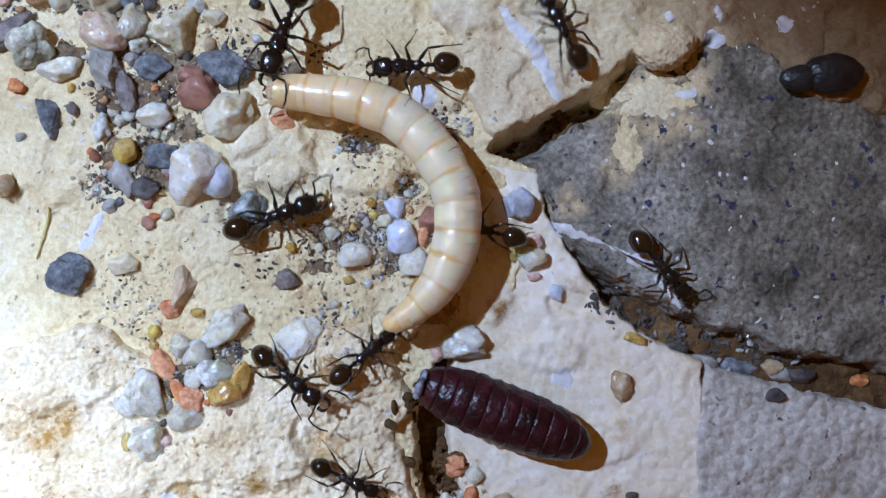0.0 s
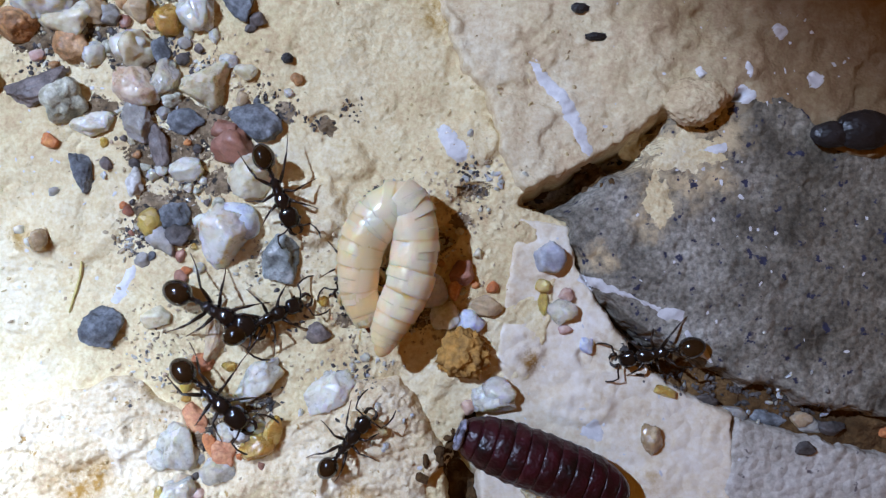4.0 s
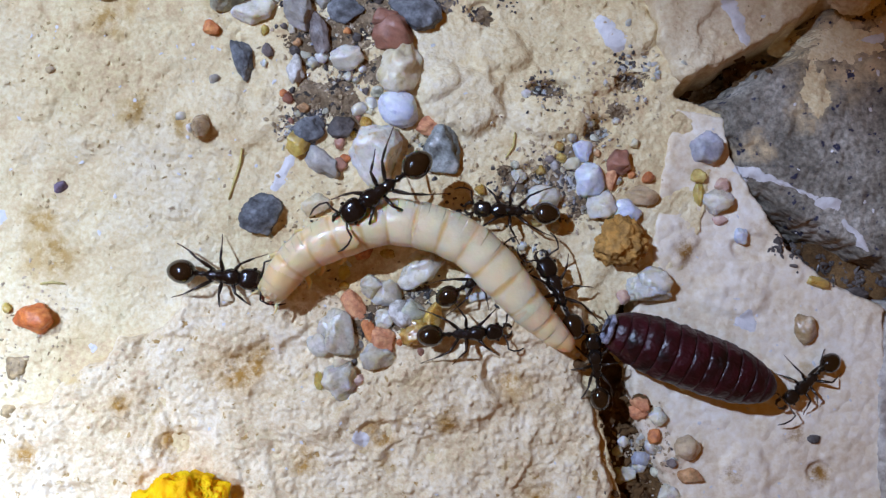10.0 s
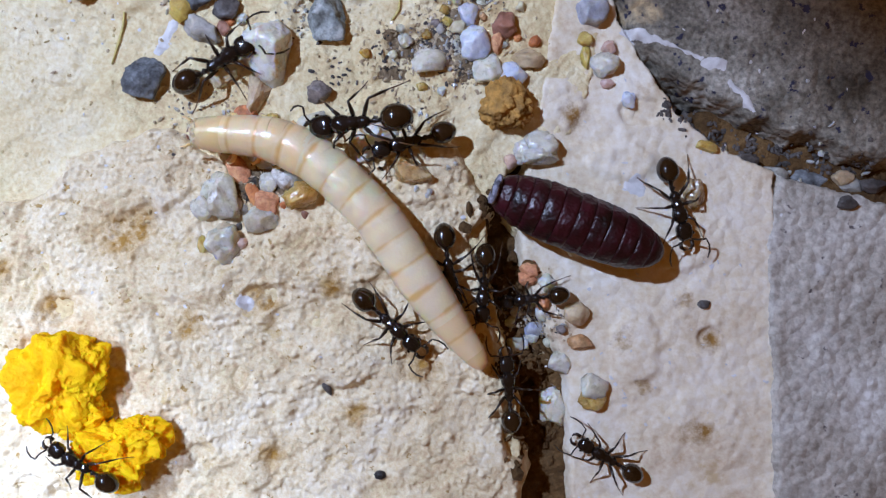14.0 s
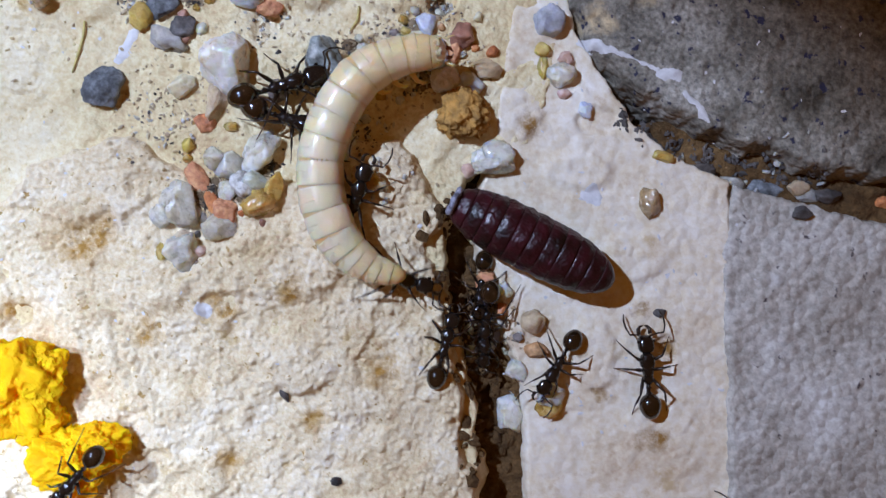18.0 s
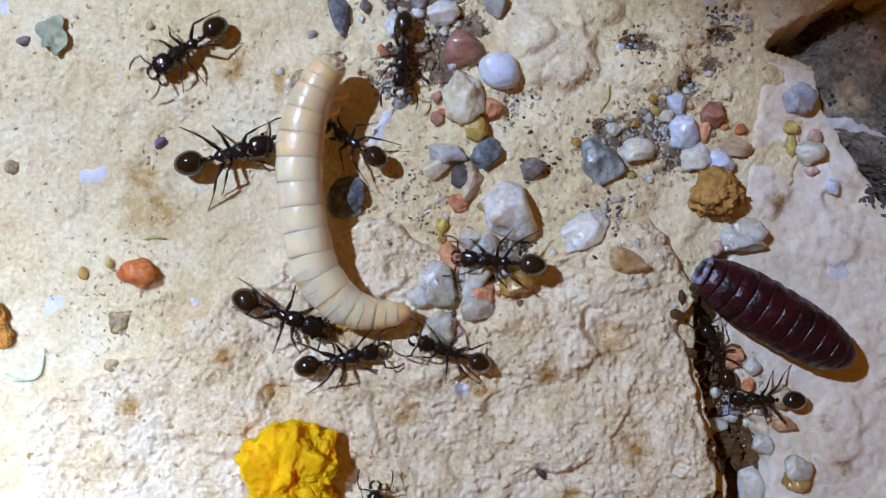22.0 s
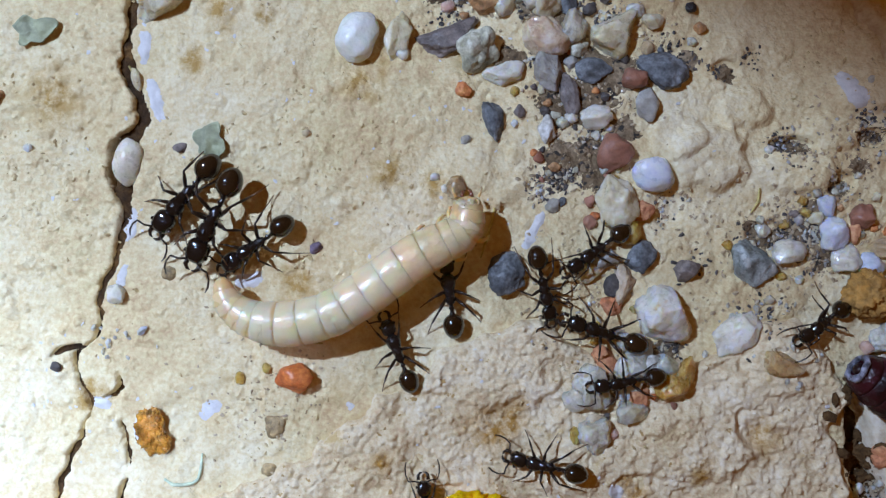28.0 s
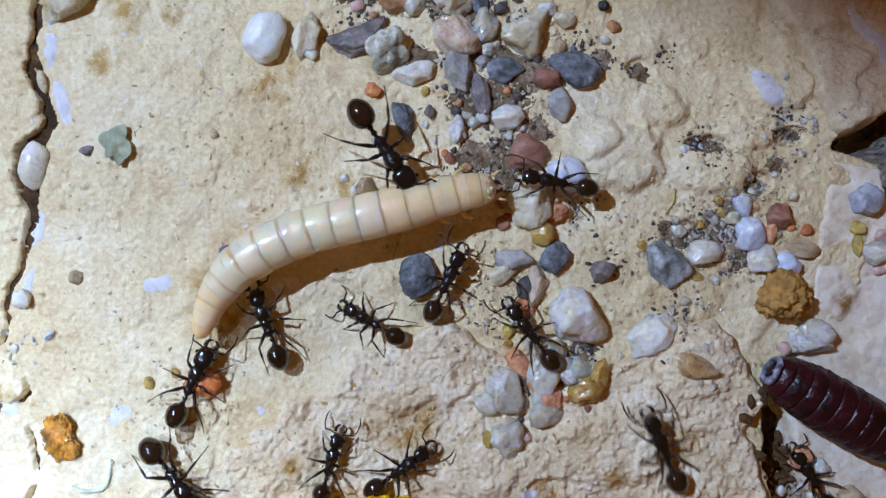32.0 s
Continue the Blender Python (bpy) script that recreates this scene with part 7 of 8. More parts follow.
    track(copy_thing(small_ant, Matrix()), 0.71, [(0, -4.9, -6.9, 39, 0), (0.5, -2.9, -9, -27, 0), (1, -0.2, -6.8, 56, 0), (1.5, -5.2, -5.8, 27, 0), (2, -7.5, -4.7, 34, 0), (2.5, -6.3, -6.4, 37, 0), (4.5, -8.3, -8.9, 71, 0), (5, -7.1, -8.9, 102, 0), (6, -5.8, -10.1, 125, 0), (7, -11.8, -13.5, 90, 0), (8, -11.2, -14.5, 71, 0), (9, -7.4, -12.9, 49, 0), (10, -2, -11.8, 98, 0), (11, -1.3, -13.6, 93, 0), (12, 0, -17.6, 111, 0), (13, -0.1, -20.8, 110, 0), (14, -0.1, -22.8, 95, 0), (15, -0.1, -23.6, 89, 0), (15.5, -0.3, -25.3, 88, 0), (17.5, -3.2, -16.2, 34, 0), (18, -1.5, -19.4, 75, 0), (18.5, -6.5, -18.9, 132, 0), (19, -11.6, -18.4, 189, 0), (19.5, -16.3, -19.3, 167, 0), (20, -17, -18.7, 121, 0), (20.5, -17.9, -18, 171, 0), (21, -18.9, -17.2, 220, 0), (22, -19, -14, 159, 0), (22.5, -22.5, -11.9, 135, 0), (23, -24, -11.4, 122, 0), (23.5, -30.7, -6.7, 66, 0), (23.8, -38.2, -10, 58, 0), (23.9, -39, -10, -9, 1.6), (24, -39.7, -9.9, -76, 3.2), (24.25, -40.4, -10.3, -16, 2.1), (24.5, -41, -10.7, 45, 1), (26.5, -37.7, -10, 26, 0), (26.75, -33.8, -8.7, 77, 0), (27, -29.9, -7.5, 127, 0), (28, -33.3, -6.9, 111, 0), (29, -28.2, -3.9, 76, 0), (30, -27.6, -3.8, 51, 0), (31, -23.3, -1.3, -1, 0), (32, -23.7, -1.9, 64, 0)])
    track(copy_thing(small_ant, Matrix()), 0.72, [(0, 3.4, 1.6, 166, 0), (1, -1.3, 1.1, 123, 0), (1.5, -1.3, 3, 194, 0), (2, -1.4, 4.8, 265, 0), (4.5, -8.8, 2.2, 244, 0), (4.75, -9.1, 0.7, 291, 0), (5, -9.5, -0.8, 338, 0), (6, -10.6, -2.9, 297, 0), (6.33, -11.5, -3.3, 242, 0), (6.67, -12.3, -3.7, 187, 0), (7, -13.2, -4.2, 132, 0), (7.33, -13.3, -4.4, 74, 0), (7.67, -13.4, -4.7, 15, 0), (8, -13.5, -4.9, -44, 0), (8.5, -13.5, -4.9, -123, 0), (9, -13.6, -5, -202, 0), (9.5, -11.9, -5.4, -266, 0), (10, -10.3, -5.8, -330, 0), (11, -9.4, -6.9, -335, 0), (11.5, -5.9, -9.2, -384, 0), (12, -2.5, -11.4, -433, 0), (13, -2.4, -13.2, -448, 0), (14, -1.8, -15.7, -453, 0), (15, 1.1, -16.5, -450, 0), (15.5, 1.5, -17, -439, 0), (17.5, -0.9, -17.4, -405, 0), (18, 1.5, -17.3, -456, 0), (18.5, -1.1, -16.2, -393, 0), (19, -3.8, -15, -330, 0), (20, -5.7, -15.2, -286, 0), (20.33, -5.6, -12.8, -229, 0), (20.67, -5.4, -10.5, -171, 0), (21, -5.3, -8.1, -114, 0), (21.5, -15.4, -3.9, -164, 0), (22, -25.5, 0.3, -213, 0), (22.25, -24.7, -2.3, -155, 0), (22.5, -23.8, -4.9, -96, 0), (23, -24.1, -4, -120, 0), (23.5, -32.3, -4.1, -117, 0), (23.67, -32.5, -3.4, -176, 0), (23.83, -32.6, -2.7, -235, 0), (24, -32.8, -2.1, -295, 0), (24.25, -30.5, -3.3, -227, 0), (24.5, -28.1, -4.5, -158, 0), (25.5, -26.9, -3.6, -201, 0), (26.5, -25.7, -2.6, -244, 0), (27, -22.3, 3.6, -289, 0), (27.5, -22.8, 0.7, -363, 0), (28, -23.2, -2.2, -437, 0), (28.5, -22.5, -0.5, -390, 0), (29, -21.7, 1.1, -342, 0), (29.33, -21.4, -0.2, -402, 0), (29.67, -21, -1.4, -461, 0), (30, -20.7, -2.7, -520, 0), (31, -18.8, -3.2, -560, 0), (32, -17.9, -5.6, -594, 0)])
    track(copy_thing(small_ant, Matrix()), 0.66, [(0, -5.9, -15.2, -25, 0), (1, -3.9, -16.6, -40, 0), (2, -2, -30, -60, 0), (8.75, 2, -33, 15, 0), (15.5, 6, -36, 90, 0), (17.5, -2.8, -15.4, 117, 0), (17.75, -0.6, -17.1, 190, 0), (18, 1.5, -18.7, 263, 0), (18.33, 1.8, -20.2, 318, 0), (18.67, 2.1, -21.7, 372, 0), (19, 2.4, -23.2, 427, 0), (20, 5.2, -28.6, 348, 0), (21, 8, -34, 270, 0), (32, 14, -42, 270, 0)])
    track(copy_thing(small_ant, Matrix()), 0.66, [(0, 44, -16, 180, 0), (8, 30, -10, 180, 0), (8.5, 18.7, -10.4, 230, 0), (9, 14.8, -12.2, 214, 0), (10, 12.9, -12.8, 219, 0), (11, 8.9, -18.1, 230, 0), (12, 7.9, -17.1, 196, 0), (13, 3, -16.4, 172, 0), (14, 1.9, -16.6, 189, 0), (15, 3.5, -16.1, 243, 0), (15.5, 4.2, -15.5, 251, 0), (17.5, -1.1, -16.6, 310, 0), (18, 1.1, -15.4, 264, 0), (18.33, 1.1, -15, 205, 0), (18.67, 1, -14.6, 146, 0), (19, 0.9, -14.2, 87, 0), (20, 0.7, -15.4, 82, 0), (21, -0.5, -13.9, 116, 0), (22, 0.1, -14.5, 113, 0), (23, -0.2, -12.3, 94, 0), (24, -0.4, -14.9, 94, 0), (25, -4.5, -11.4, 169, 0), (26.5, -15, -14.5, 168, 0), (27, -16.7, -9.7, 190, 0), (28, -17.6, -8.9, 189, 0), (29, -21.7, -9.2, 164, 0), (30, -24.7, -8.6, 132, 0), (31, -26.2, -7.6, 139, 0), (32, -28.7, -4.7, 151, 0)])
    track(copy_thing(small_ant, Matrix()), 0.68, [(0, 24, -46, 120, 0), (11, 16, -38, 120, 0), (12, 5.4, -25.5, 110, 0), (13, 7.5, -27.5, 142, 0), (14, 6.9, -27.8, 149, 0), (15, 7.1, -27.4, 143, 0), (15.5, 7, -27.8, 139, 0), (16.5, 6.2, -23.9, 195, 0), (17.5, 5.4, -20.1, 250, 0), (18, 6.4, -20.7, 238, 0), (19, 5.8, -20.6, 229, 0), (20, 5.6, -20.3, 239, 0), (21, 5.3, -20.5, 246, 0), (22, 3.5, -17.8, 180, 0), (23, -0.7, -16.6, 200, 0), (25, -8, -36, 180, 0), (26.5, -4, -34, 135, 0), (28, 0, -32, 90, 0), (32, 2, -30, 90, 0)])
    track(copy_thing(small_ant, Matrix()), 0.66, [(0, -24, -47, 60, 0), (10, -24, -38, 60, 0), (12, -23.4, -26.5, 127, 0), (13, -26, -27, 164, 2.5), (14, -27.6, -26.8, 145, 2.5), (15, -27.9, -26.8, 141, 2.5), (16.5, -26.5, -27, 185, 2.5), (18, -25.1, -27.3, 229, 2.5), (18.5, -23.8, -26.8, 181, 1.5), (19, -22.5, -26.2, 133, 0.5), (20, -24.2, -25.6, 85, 0.5), (21, -23.1, -25.9, 93, 0.5), (22, -24, -25.6, 90, 0.5), (24, -21.6, -24.3, 139, 0.5), (26.5, -33.3, -27.6, 69, 0), (27, -31.6, -24.4, 91, 0), (28, -31.4, -17.9, 95, 0), (28.5, -32, -16.3, 169, 0), (29, -32.7, -14.8, 244, 0), (29.33, -32.6, -13.6, 190, 0), (29.67, -32.6, -12.5, 136, 0), (30, -32.5, -11.4, 82, 0), (31, -32, -11.5, 87, 0), (32, -31.8, -14.3, 73, 0)])
    track(copy_thing(small_ant, Matrix()), 0.7, [(0, -14, 34, -90, 0), (19, -14, 26, -90, 0), (21, -18, 12, -100, 0), (22, -22.1, 6.4, -94, 0), (22.5, -23.8, 1, -96, 0), (23, -23.7, 1.4, -102, 0), (23.5, -32.7, -0.2, -104, 0), (23.8, -35.2, -2.9, -117, 0), (24, -32.9, -3.1, -118, 0), (24.5, -36.2, -6.6, -151, 0), (26.5, -21.2, 1.2, -144, 0), (27, -15.3, 2, -216, 0), (28, -19.5, 0.1, -145, 0), (29, -14.7, 1.9, -226, 0), (30, -18.1, 5.2, -168, 0), (31, -17, 3.6, -170, 0), (32, -16.2, 4.8, -191, 0)])
    track(copy_thing(small_ant, Matrix()), 0.7, [(0, 30, -40, 160, 0), (21, 20, -34, 160, 0), (23, 8, -24, 160, 0), (23.7, 3.9, -11.4, 164, 0), (24, -7.3, -18.5, 162, 0), (24.5, -10.6, -20.5, 128, 0), (26.5, -19.4, -22.6, 104, 0), (27, -20.8, -14.8, 138, 0), (28, -23.1, -14.6, 168, 0), (29, -25, -12.3, 130, 0), (30, -26.8, -11, 143, 0), (31, -27.3, -12.2, 140, 0), (31.5, -27.2, -13.4, 87, 0), (32, -27.1, -14.6, 35, 0)])
    track(copy_thing(small_ant, Matrix()), 0.66, [(0, -70, -20, 0, 0), (22, -66, -12, 0, 0), (23.4, -50.7, -14, 7, 0), (23.5, -49.6, -13.7, 80, 0), (23.6, -48.5, -13.3, 153, 0), (24, -53.6, -13.4, 135, 0), (24.5, -63, -15, 146, 0), (26, -68, -14, 180, 0), (32, -74, -20, 180, 0)])
    track(copy_thing(small_ant, Matrix()), 0.66, [(0, 28, -34, 180, 0), (24, 10, -30, 150, 0), (26, 4, -14, 150, 0), (27, -0.5, -10.1, 134, 0), (28, -3.9, -5.2, 209, 0), (29, -0.1, -15.1, 143, 0), (30, 2.5, -12.6, 116, 0), (31, 0.6, -17.4, 103, 0), (32, 2.1, -16.4, 119, 0)])
    track(big_ant, 0.9, [(0, -10, 14.6, -108, 1.5), (0.5, -8.2, 14.7, -103, 1.5), (1, -11.5, 16.4, -89, 0), (1.5, -12.3, 19.1, -68, 0), (2, -10.2, 8.8, -43, 0), (2.5, -10.9, 6.1, -27, 0), (4.5, -18, -1.1, -26, 0), (5, -17.9, -0.5, -32, 0), (6, -18, -1.3, -45, 0), (7, -20.5, 1.4, -107, 1.5), (8, -19.3, 1.7, -126, 1.5), (9, -18, 1.1, -142, 2.8), (10, -16.4, 0.1, -144, 2.8), (11, -15.4, -0.4, -141, 2.6), (12, -13.2, -4, -170, 3), (13, -12, -4.6, -161, 3), (14, -9.8, -5, -175, 2.5), (15, -8.1, -3.8, -151, 2), (15.5, -6.9, -4.8, -159, 1.5), (16.17, -8.5, -4.7, -105, 1), (16.83, -10, -4.6, -50, 0.5), (17.5, -11.5, -4.5, 5, 0), (18, -12.8, -1.5, 17, 0), (19, -18.3, -1, -41, 0), (19.5, -19, 0, -42, 0), (19.67, -20, -1.1, 12, 0), (19.83, -21.1, -2.2, 66, 0), (20, -22.2, -3.4, 120, 0), (20.25, -25.7, -5.8, 58, 0), (20.5, -29.3, -8.2, -5, 0), (21, -29.8, -3.5, -12, 0), (22, -34.1, -0.5, 13, 0), (22.5, -36.3, 1, -34, 0), (22.75, -38.2, 3.4, 42, 0.5), (23, -40.1, 5.7, 119, 1), (23.07, -40, 2, 174, 0.7), (23.13, -39.9, -1.7, 229, 0.3), (23.2, -39.8, -5.4, 284, 0), (23.4, -41.7, -8.7, 288, 0), (23.5, -42.3, -7.8, 332, 0), (23.6, -43, -6.9, 377, 0), (23.8, -41.5, -7.4, 408, 0), (24, -43.7, -3.8, 326, 1), (24.5, -44.9, -6.2, 392, 0), (26.5, -46, -5.4, 324, 0), (26.75, -45.9, -1.7, 257, 0), (27, -45.7, 2, 190, 0), (28, -45.6, 2.5, 244, 1), (29, -39.7, 7.3, 276, 1), (30, -39.7, 6.2, 296, 1), (30.5, -33.4, 6.4, 327, 2), (31, -28.7, 1.4, 352, 3), (31.5, -29.6, 6.3, 308, 2), (32, -27.7, 7.1, 304, 2)])
    track(small_ant, 0.78, [(0, 8.5, 15.2, 118, 0), (0.17, 9.9, 12.4, 177, 0), (0.33, 11.4, 9.6, 236, 0), (0.5, 12.8, 6.7, 295, 0), (1, 14.1, 4, 299, 0), (1.5, 17.2, 7.8, 384, 0), (1.75, 20.2, 13.5, 309, 0), (2, 23.1, 19.1, 234, 0), (2.3, 28.5, 24.4, 231, 0), (2.53, 32.3, 24.3, 288, 0), (2.77, 36.2, 24.1, 344, 0), (3, 40, 24, 400, 0), (4, 42, 14, 335, 0), (5, 44, 4, 270, 0), (7.5, 37, 0, 225, 0), (10, 30, -4, 180, 0), (10.5, 16.9, -0.2, 225, 0), (11, 13.9, -4.6, 219, 0), (12, 10.1, -7.1, 231, 0), (13, 10.8, -7.6, 250, 0), (14, 11.5, -10, 284, 0), (15, 11.7, -14.6, 235, 0), (15.5, 9.1, -16.8, 225, 0), (16.5, 11.6, -18.6, 160, 0), (17.5, 14, -20.4, 96, 0), (18, 12.8, -21.2, 95, 0), (18.25, 11.4, -18.6, 163, 0), (18.5, 10.1, -16, 231, 0), (19, 15.2, -17, 229, 0), (19.5, 18.4, -18, 234, 0), (20, 22.7, -18, 287, 0), (20.5, 27, -18, 340, 0), (24, 34, -24, 340, 0), (32, 34, -24, 340, 0)])
    crawl([
        (0, [(-11.3, 10.9, 2.4), (-8.6, 10.7, 2.6), (-5.6, 10.3, 2.8), (-2.6, 9.3, 2.9), (-0.2, 7.1, 3.1), (1.5, 4.1, 3.2), (1.5, 0.7, 3.2), (0.2, -2.2, 3.2), (-2, -4.3, 3.2), (-3.5, -4.8, 3.2)]),
        (0.5, [(-9.3, 10.6, 2.6), (-7.2, 11.1, 3), (-4.5, 10.5, 3.3), (-1.9, 9.1, 3.6), (-0.1, 6.5, 4), (1.4, 3.6, 4.2), (2.3, 0.3, 4.5), (2.8, -2.9, 4.8), (3, -5.8, 5)]),
        (1, [(-11.5, 11.1, 2.6), (-9, 11.4, 3), (-6.3, 10.6, 3.3), (-3.4, 8.9, 3.6), (-1, 6, 4), (0.7, 3.1, 4.2), (1.9, -0.2, 4.5), (2.7, -2.7, 4.8), (3, -4.1, 5)]),
        (1.5, [(-11, 14.7, 2.6), (-8.1, 14.7, 3), (-5.1, 13.7, 3.3), (-2.1, 11.2, 3.6), (-0.3, 7.9, 4), (0.1, 4.6, 4), (-0.6, 1.7, 4), (-2.8, 0.3, 4), (-5.7, 1.3, 4)]),
        (2, [(-5.8, 5.1, 3), (-5.5, 6.9, 3.2), (-4, 8.8, 3.4), (-1.4, 9.9, 3.7), (1.2, 8.8, 3.9), (2.1, 5.9, 4), (1.2, 2.9, 4), (-0.6, 1.1, 4), (-2.8, 0.2, 4), (-5.4, 0.7, 4)]),
        (2.5, [(-5, 3.7, 3), (-4.6, 6.3, 3.2), (-2.7, 8.1, 3.5), (-0.1, 7.7, 3.8), (1, 5.2, 4), (1, 2.2, 4), (-0.5, 0.1, 4), (-3, -0.7, 4), (-5.6, 0.4, 4)]),
        (4.5, [(-7.3, -3.8, 3), (-9, -1.5, 3.1), (-9.7, 1.5, 3.3), (-9.7, 4.5, 3.4), (-8.5, 6.7, 3.5), (-6.7, 6.3, 3.5), (-6, 3.7, 3.4), (-6, 0.7, 3.3), (-6.3, -2.2, 3.1), (-6.7, -4.5, 3)]),
        (5, [(-8.3, -6.9, 3), (-10.2, -5.2, 3.1), (-12, -2.3, 3.3), (-13.1, 0.7, 3.4), (-12, 3.7, 3.5), (-9.8, 4.1, 3.5), (-8.1, 2.2, 3.4), (-7.2, 0, 3.3), (-6.8, -2.6, 3.1), (-8, -5.6, 3)]),
        (6, [(-9.6, -8.9, 3), (-11.7, -6.8, 3.1), (-13.2, -3.9, 3.3), (-13.7, -0.5, 3.4), (-12.6, 1.7, 3.5), (-10.5, 1.7, 3.5), (-8.7, -0.5, 3.4), (-7.4, -2.7, 3.3), (-6.7, -5, 3.1), (-5.9, -7.4, 3)]),
        (7, [(-21.7, -9.3, 3), (-21.7, -7, 3.1), (-20.5, -4, 3.3), (-18.3, -1.4, 3.4), (-15.3, -0.5, 3.5), (-12.7, -1, 3.5), (-10.8, -3.2, 3.4), (-9.9, -5.8, 3.3), (-10.1, -8.5, 3.1), (-10.7, -10.5, 3)]),
        (8, [(-24.5, -7.8, 3), (-22.6, -5.4, 3.1), (-20.7, -2.9, 3.3), (-18, -1, 3.4), (-15.4, -0.5, 3.5), (-12.8, -2, 3.5), (-11.1, -4.6, 3.4), (-10.4, -7.2, 3.3), (-10.4, -9.4, 3.1), (-10.6, -11.3, 3)]),
        (9, [(-25, -7, 3), (-23.1, -4.6, 3.1), (-20.9, -2.3, 3.3), (-17.9, -1, 3.4), (-15.2, -1, 3.5), (-12.6, -2.1, 3.5), (-10.4, -4.5, 3.4), (-8.9, -7.1, 3.3), (-8.1, -9.4, 3.1), (-7.7, -11.3, 3)]),
        (10, [(-24.3, -7.1, 3), (-22.1, -4.1, 3.1), (-19.4, -2.8, 3.3), (-16.4, -1.8, 3.4), (-13.5, -2.2, 3.5), (-10.8, -3.3, 3.5), (-8.6, -5.5, 3.4), (-6.7, -7.8, 3.3), (-5, -9.4, 3.1), (-3.8, -10.4, 3)]),
        (11, [(-23.4, -6.5, 3), (-21.2, -4.1, 3.1), (-18.5, -3.5, 3.3), (-15.5, -3.3, 3.4), (-12.9, -3, 3.5), (-10.6, -4.1, 3.5), (-8.4, -5.9, 3.4), (-6.5, -8.2, 3.3), (-4.7, -10.1, 3.1), (-3, -11.8, 3)]),
        (12, [(-23.6, -6.9, 3), (-20.6, -6.5, 3.1), (-18.3, -5.2, 3.3), (-15.7, -6, 3.4), (-12.7, -6.6, 3.5), (-10.1, -7.7, 3.5), (-7.9, -9.9, 3.4), (-6, -12.2, 3.3), (-4.5, -14.4, 3.1), (-2.6, -16.7, 3)]),
        (13, [(-22.9, -6.3, 3), (-20.3, -6.1, 3.1), (-17.2, -5.9, 3.3), (-14.6, -6.9, 3.4), (-11.6, -8.4, 3.5), (-9.4, -10.6, 3.5), (-7.8, -12.9, 3.4), (-6.1, -15.1, 3.3), (-4.2, -17.7, 3.1), (-2.3, -19.4, 3)]),
        (14, [(-21.4, -5.4, 3), (-18.9, -5.6, 3.1), (-16.3, -5.7, 3.3), (-13.6, -6.8, 3.4), (-11.4, -8.5, 3.5), (-9, -10.9, 3.5), (-7.2, -13.5, 3.4), (-5.5, -16.1, 3.3), (-3.6, -18.7, 3.1), (-1.8, -21.1, 3)]),
        (15, [(-17, -10, 3), (-14.6, -8.9, 3.1), (-12.3, -7.8, 3.3), (-9.7, -7.6, 3.4), (-6.7, -8.2, 3.5), (-4.2, -10, 3.5), (-2.5, -12.6, 3.4), (-1.6, -15.6, 3.3), (-1.2, -18.6, 3.1), (-0.7, -21.6, 3)]),
        (15.5, [(-16.4, -10, 3), (-13.4, -8.7, 3.2), (-10.4, -8.2, 3.3), (-7.4, -8.6, 3.5), (-3.7, -11.4, 3.5), (-2.3, -15, 3.3), (-1.4, -18.4, 3.2), (-0.8, -21.4, 3)]),
        (17.5, [(-7.6, 1.6, 3.4), (-9.1, -2.7, 3.4), (-8.7, -6.8, 3.4), (-7, -10.6, 3.4), (-4.2, -12.8, 3.3), (-0.7, -12.4, 3.2)]),
        (18, [(-1.4, 0.4, 4), (-4.4, 0.2, 3.9), (-7, -1, 3.8), (-8.8, -3.6, 3.7), (-9.8, -6.6, 3.6), (-9.6, -9.6, 3.5), (-8.5, -12.2, 3.3), (-6.3, -14, 3.1), (-4, -14.4, 3)]),
        (18.5, [(-9.1, 0.3, 4), (-12.1, -0.5, 3.9), (-15.5, -1.6, 3.8), (-18.1, -3.8, 3.7), (-19.2, -6.8, 3.6), (-18.9, -10.1, 3.5), (-18.2, -13.5, 3.3), (-16.7, -16.2, 3.1), (-14.9, -17, 3)]),
        (19, [(-7.2, -6.6, 4), (-9.6, -5.3, 3.9), (-12.2, -5.3, 3.8), (-15.6, -5.3, 3.7), (-18.3, -7, 3.6), (-19.8, -9.4, 3.5), (-20, -12.4, 3.4), (-19.1, -15, 3.3), (-16.9, -16.2, 3.1), (-13.5, -17, 3)]),
        (19.5, [(-15.3, -4.3, 4), (-17.5, -4.3, 3.9), (-20.1, -4.9, 3.8), (-22.9, -7.3, 3.7), (-23.7, -10.3, 3.5), (-22.2, -13.3, 3.3), (-19.3, -15.6, 3.2), (-16.6, -17.1, 3)]),
        (20, [(-24.4, 7.2, 4), (-23.9, 4.6, 3.9), (-24.1, 1.7, 3.8), (-24.3, -1.3, 3.7), (-25.3, -4.7, 3.6), (-25.5, -7.7, 3.5), (-24.8, -10.3, 3.4), (-22.8, -13, 3.3), (-20.2, -14.5, 3.1), (-17.6, -15.8, 3)]),
        (20.5, [(-20.2, -4.2, 4), (-23.2, -5.7, 3.9), (-25.5, -8.7, 3.7), (-26, -12.5, 3.6), (-25.2, -16.2, 3.4), (-22.7, -19.3, 3.2), (-19.7, -20.1, 3)]),
        (21, [(-18.6, -3.2, 4), (-21.2, -3.6, 3.9), (-23.8, -5, 3.8), (-26.1, -6.5, 3.7), (-27.5, -8.8, 3.6), (-28.1, -11.4, 3.5), (-28.1, -14.1, 3.3), (-27, -16.4, 3.1), (-24.8, -17.6, 3)]),
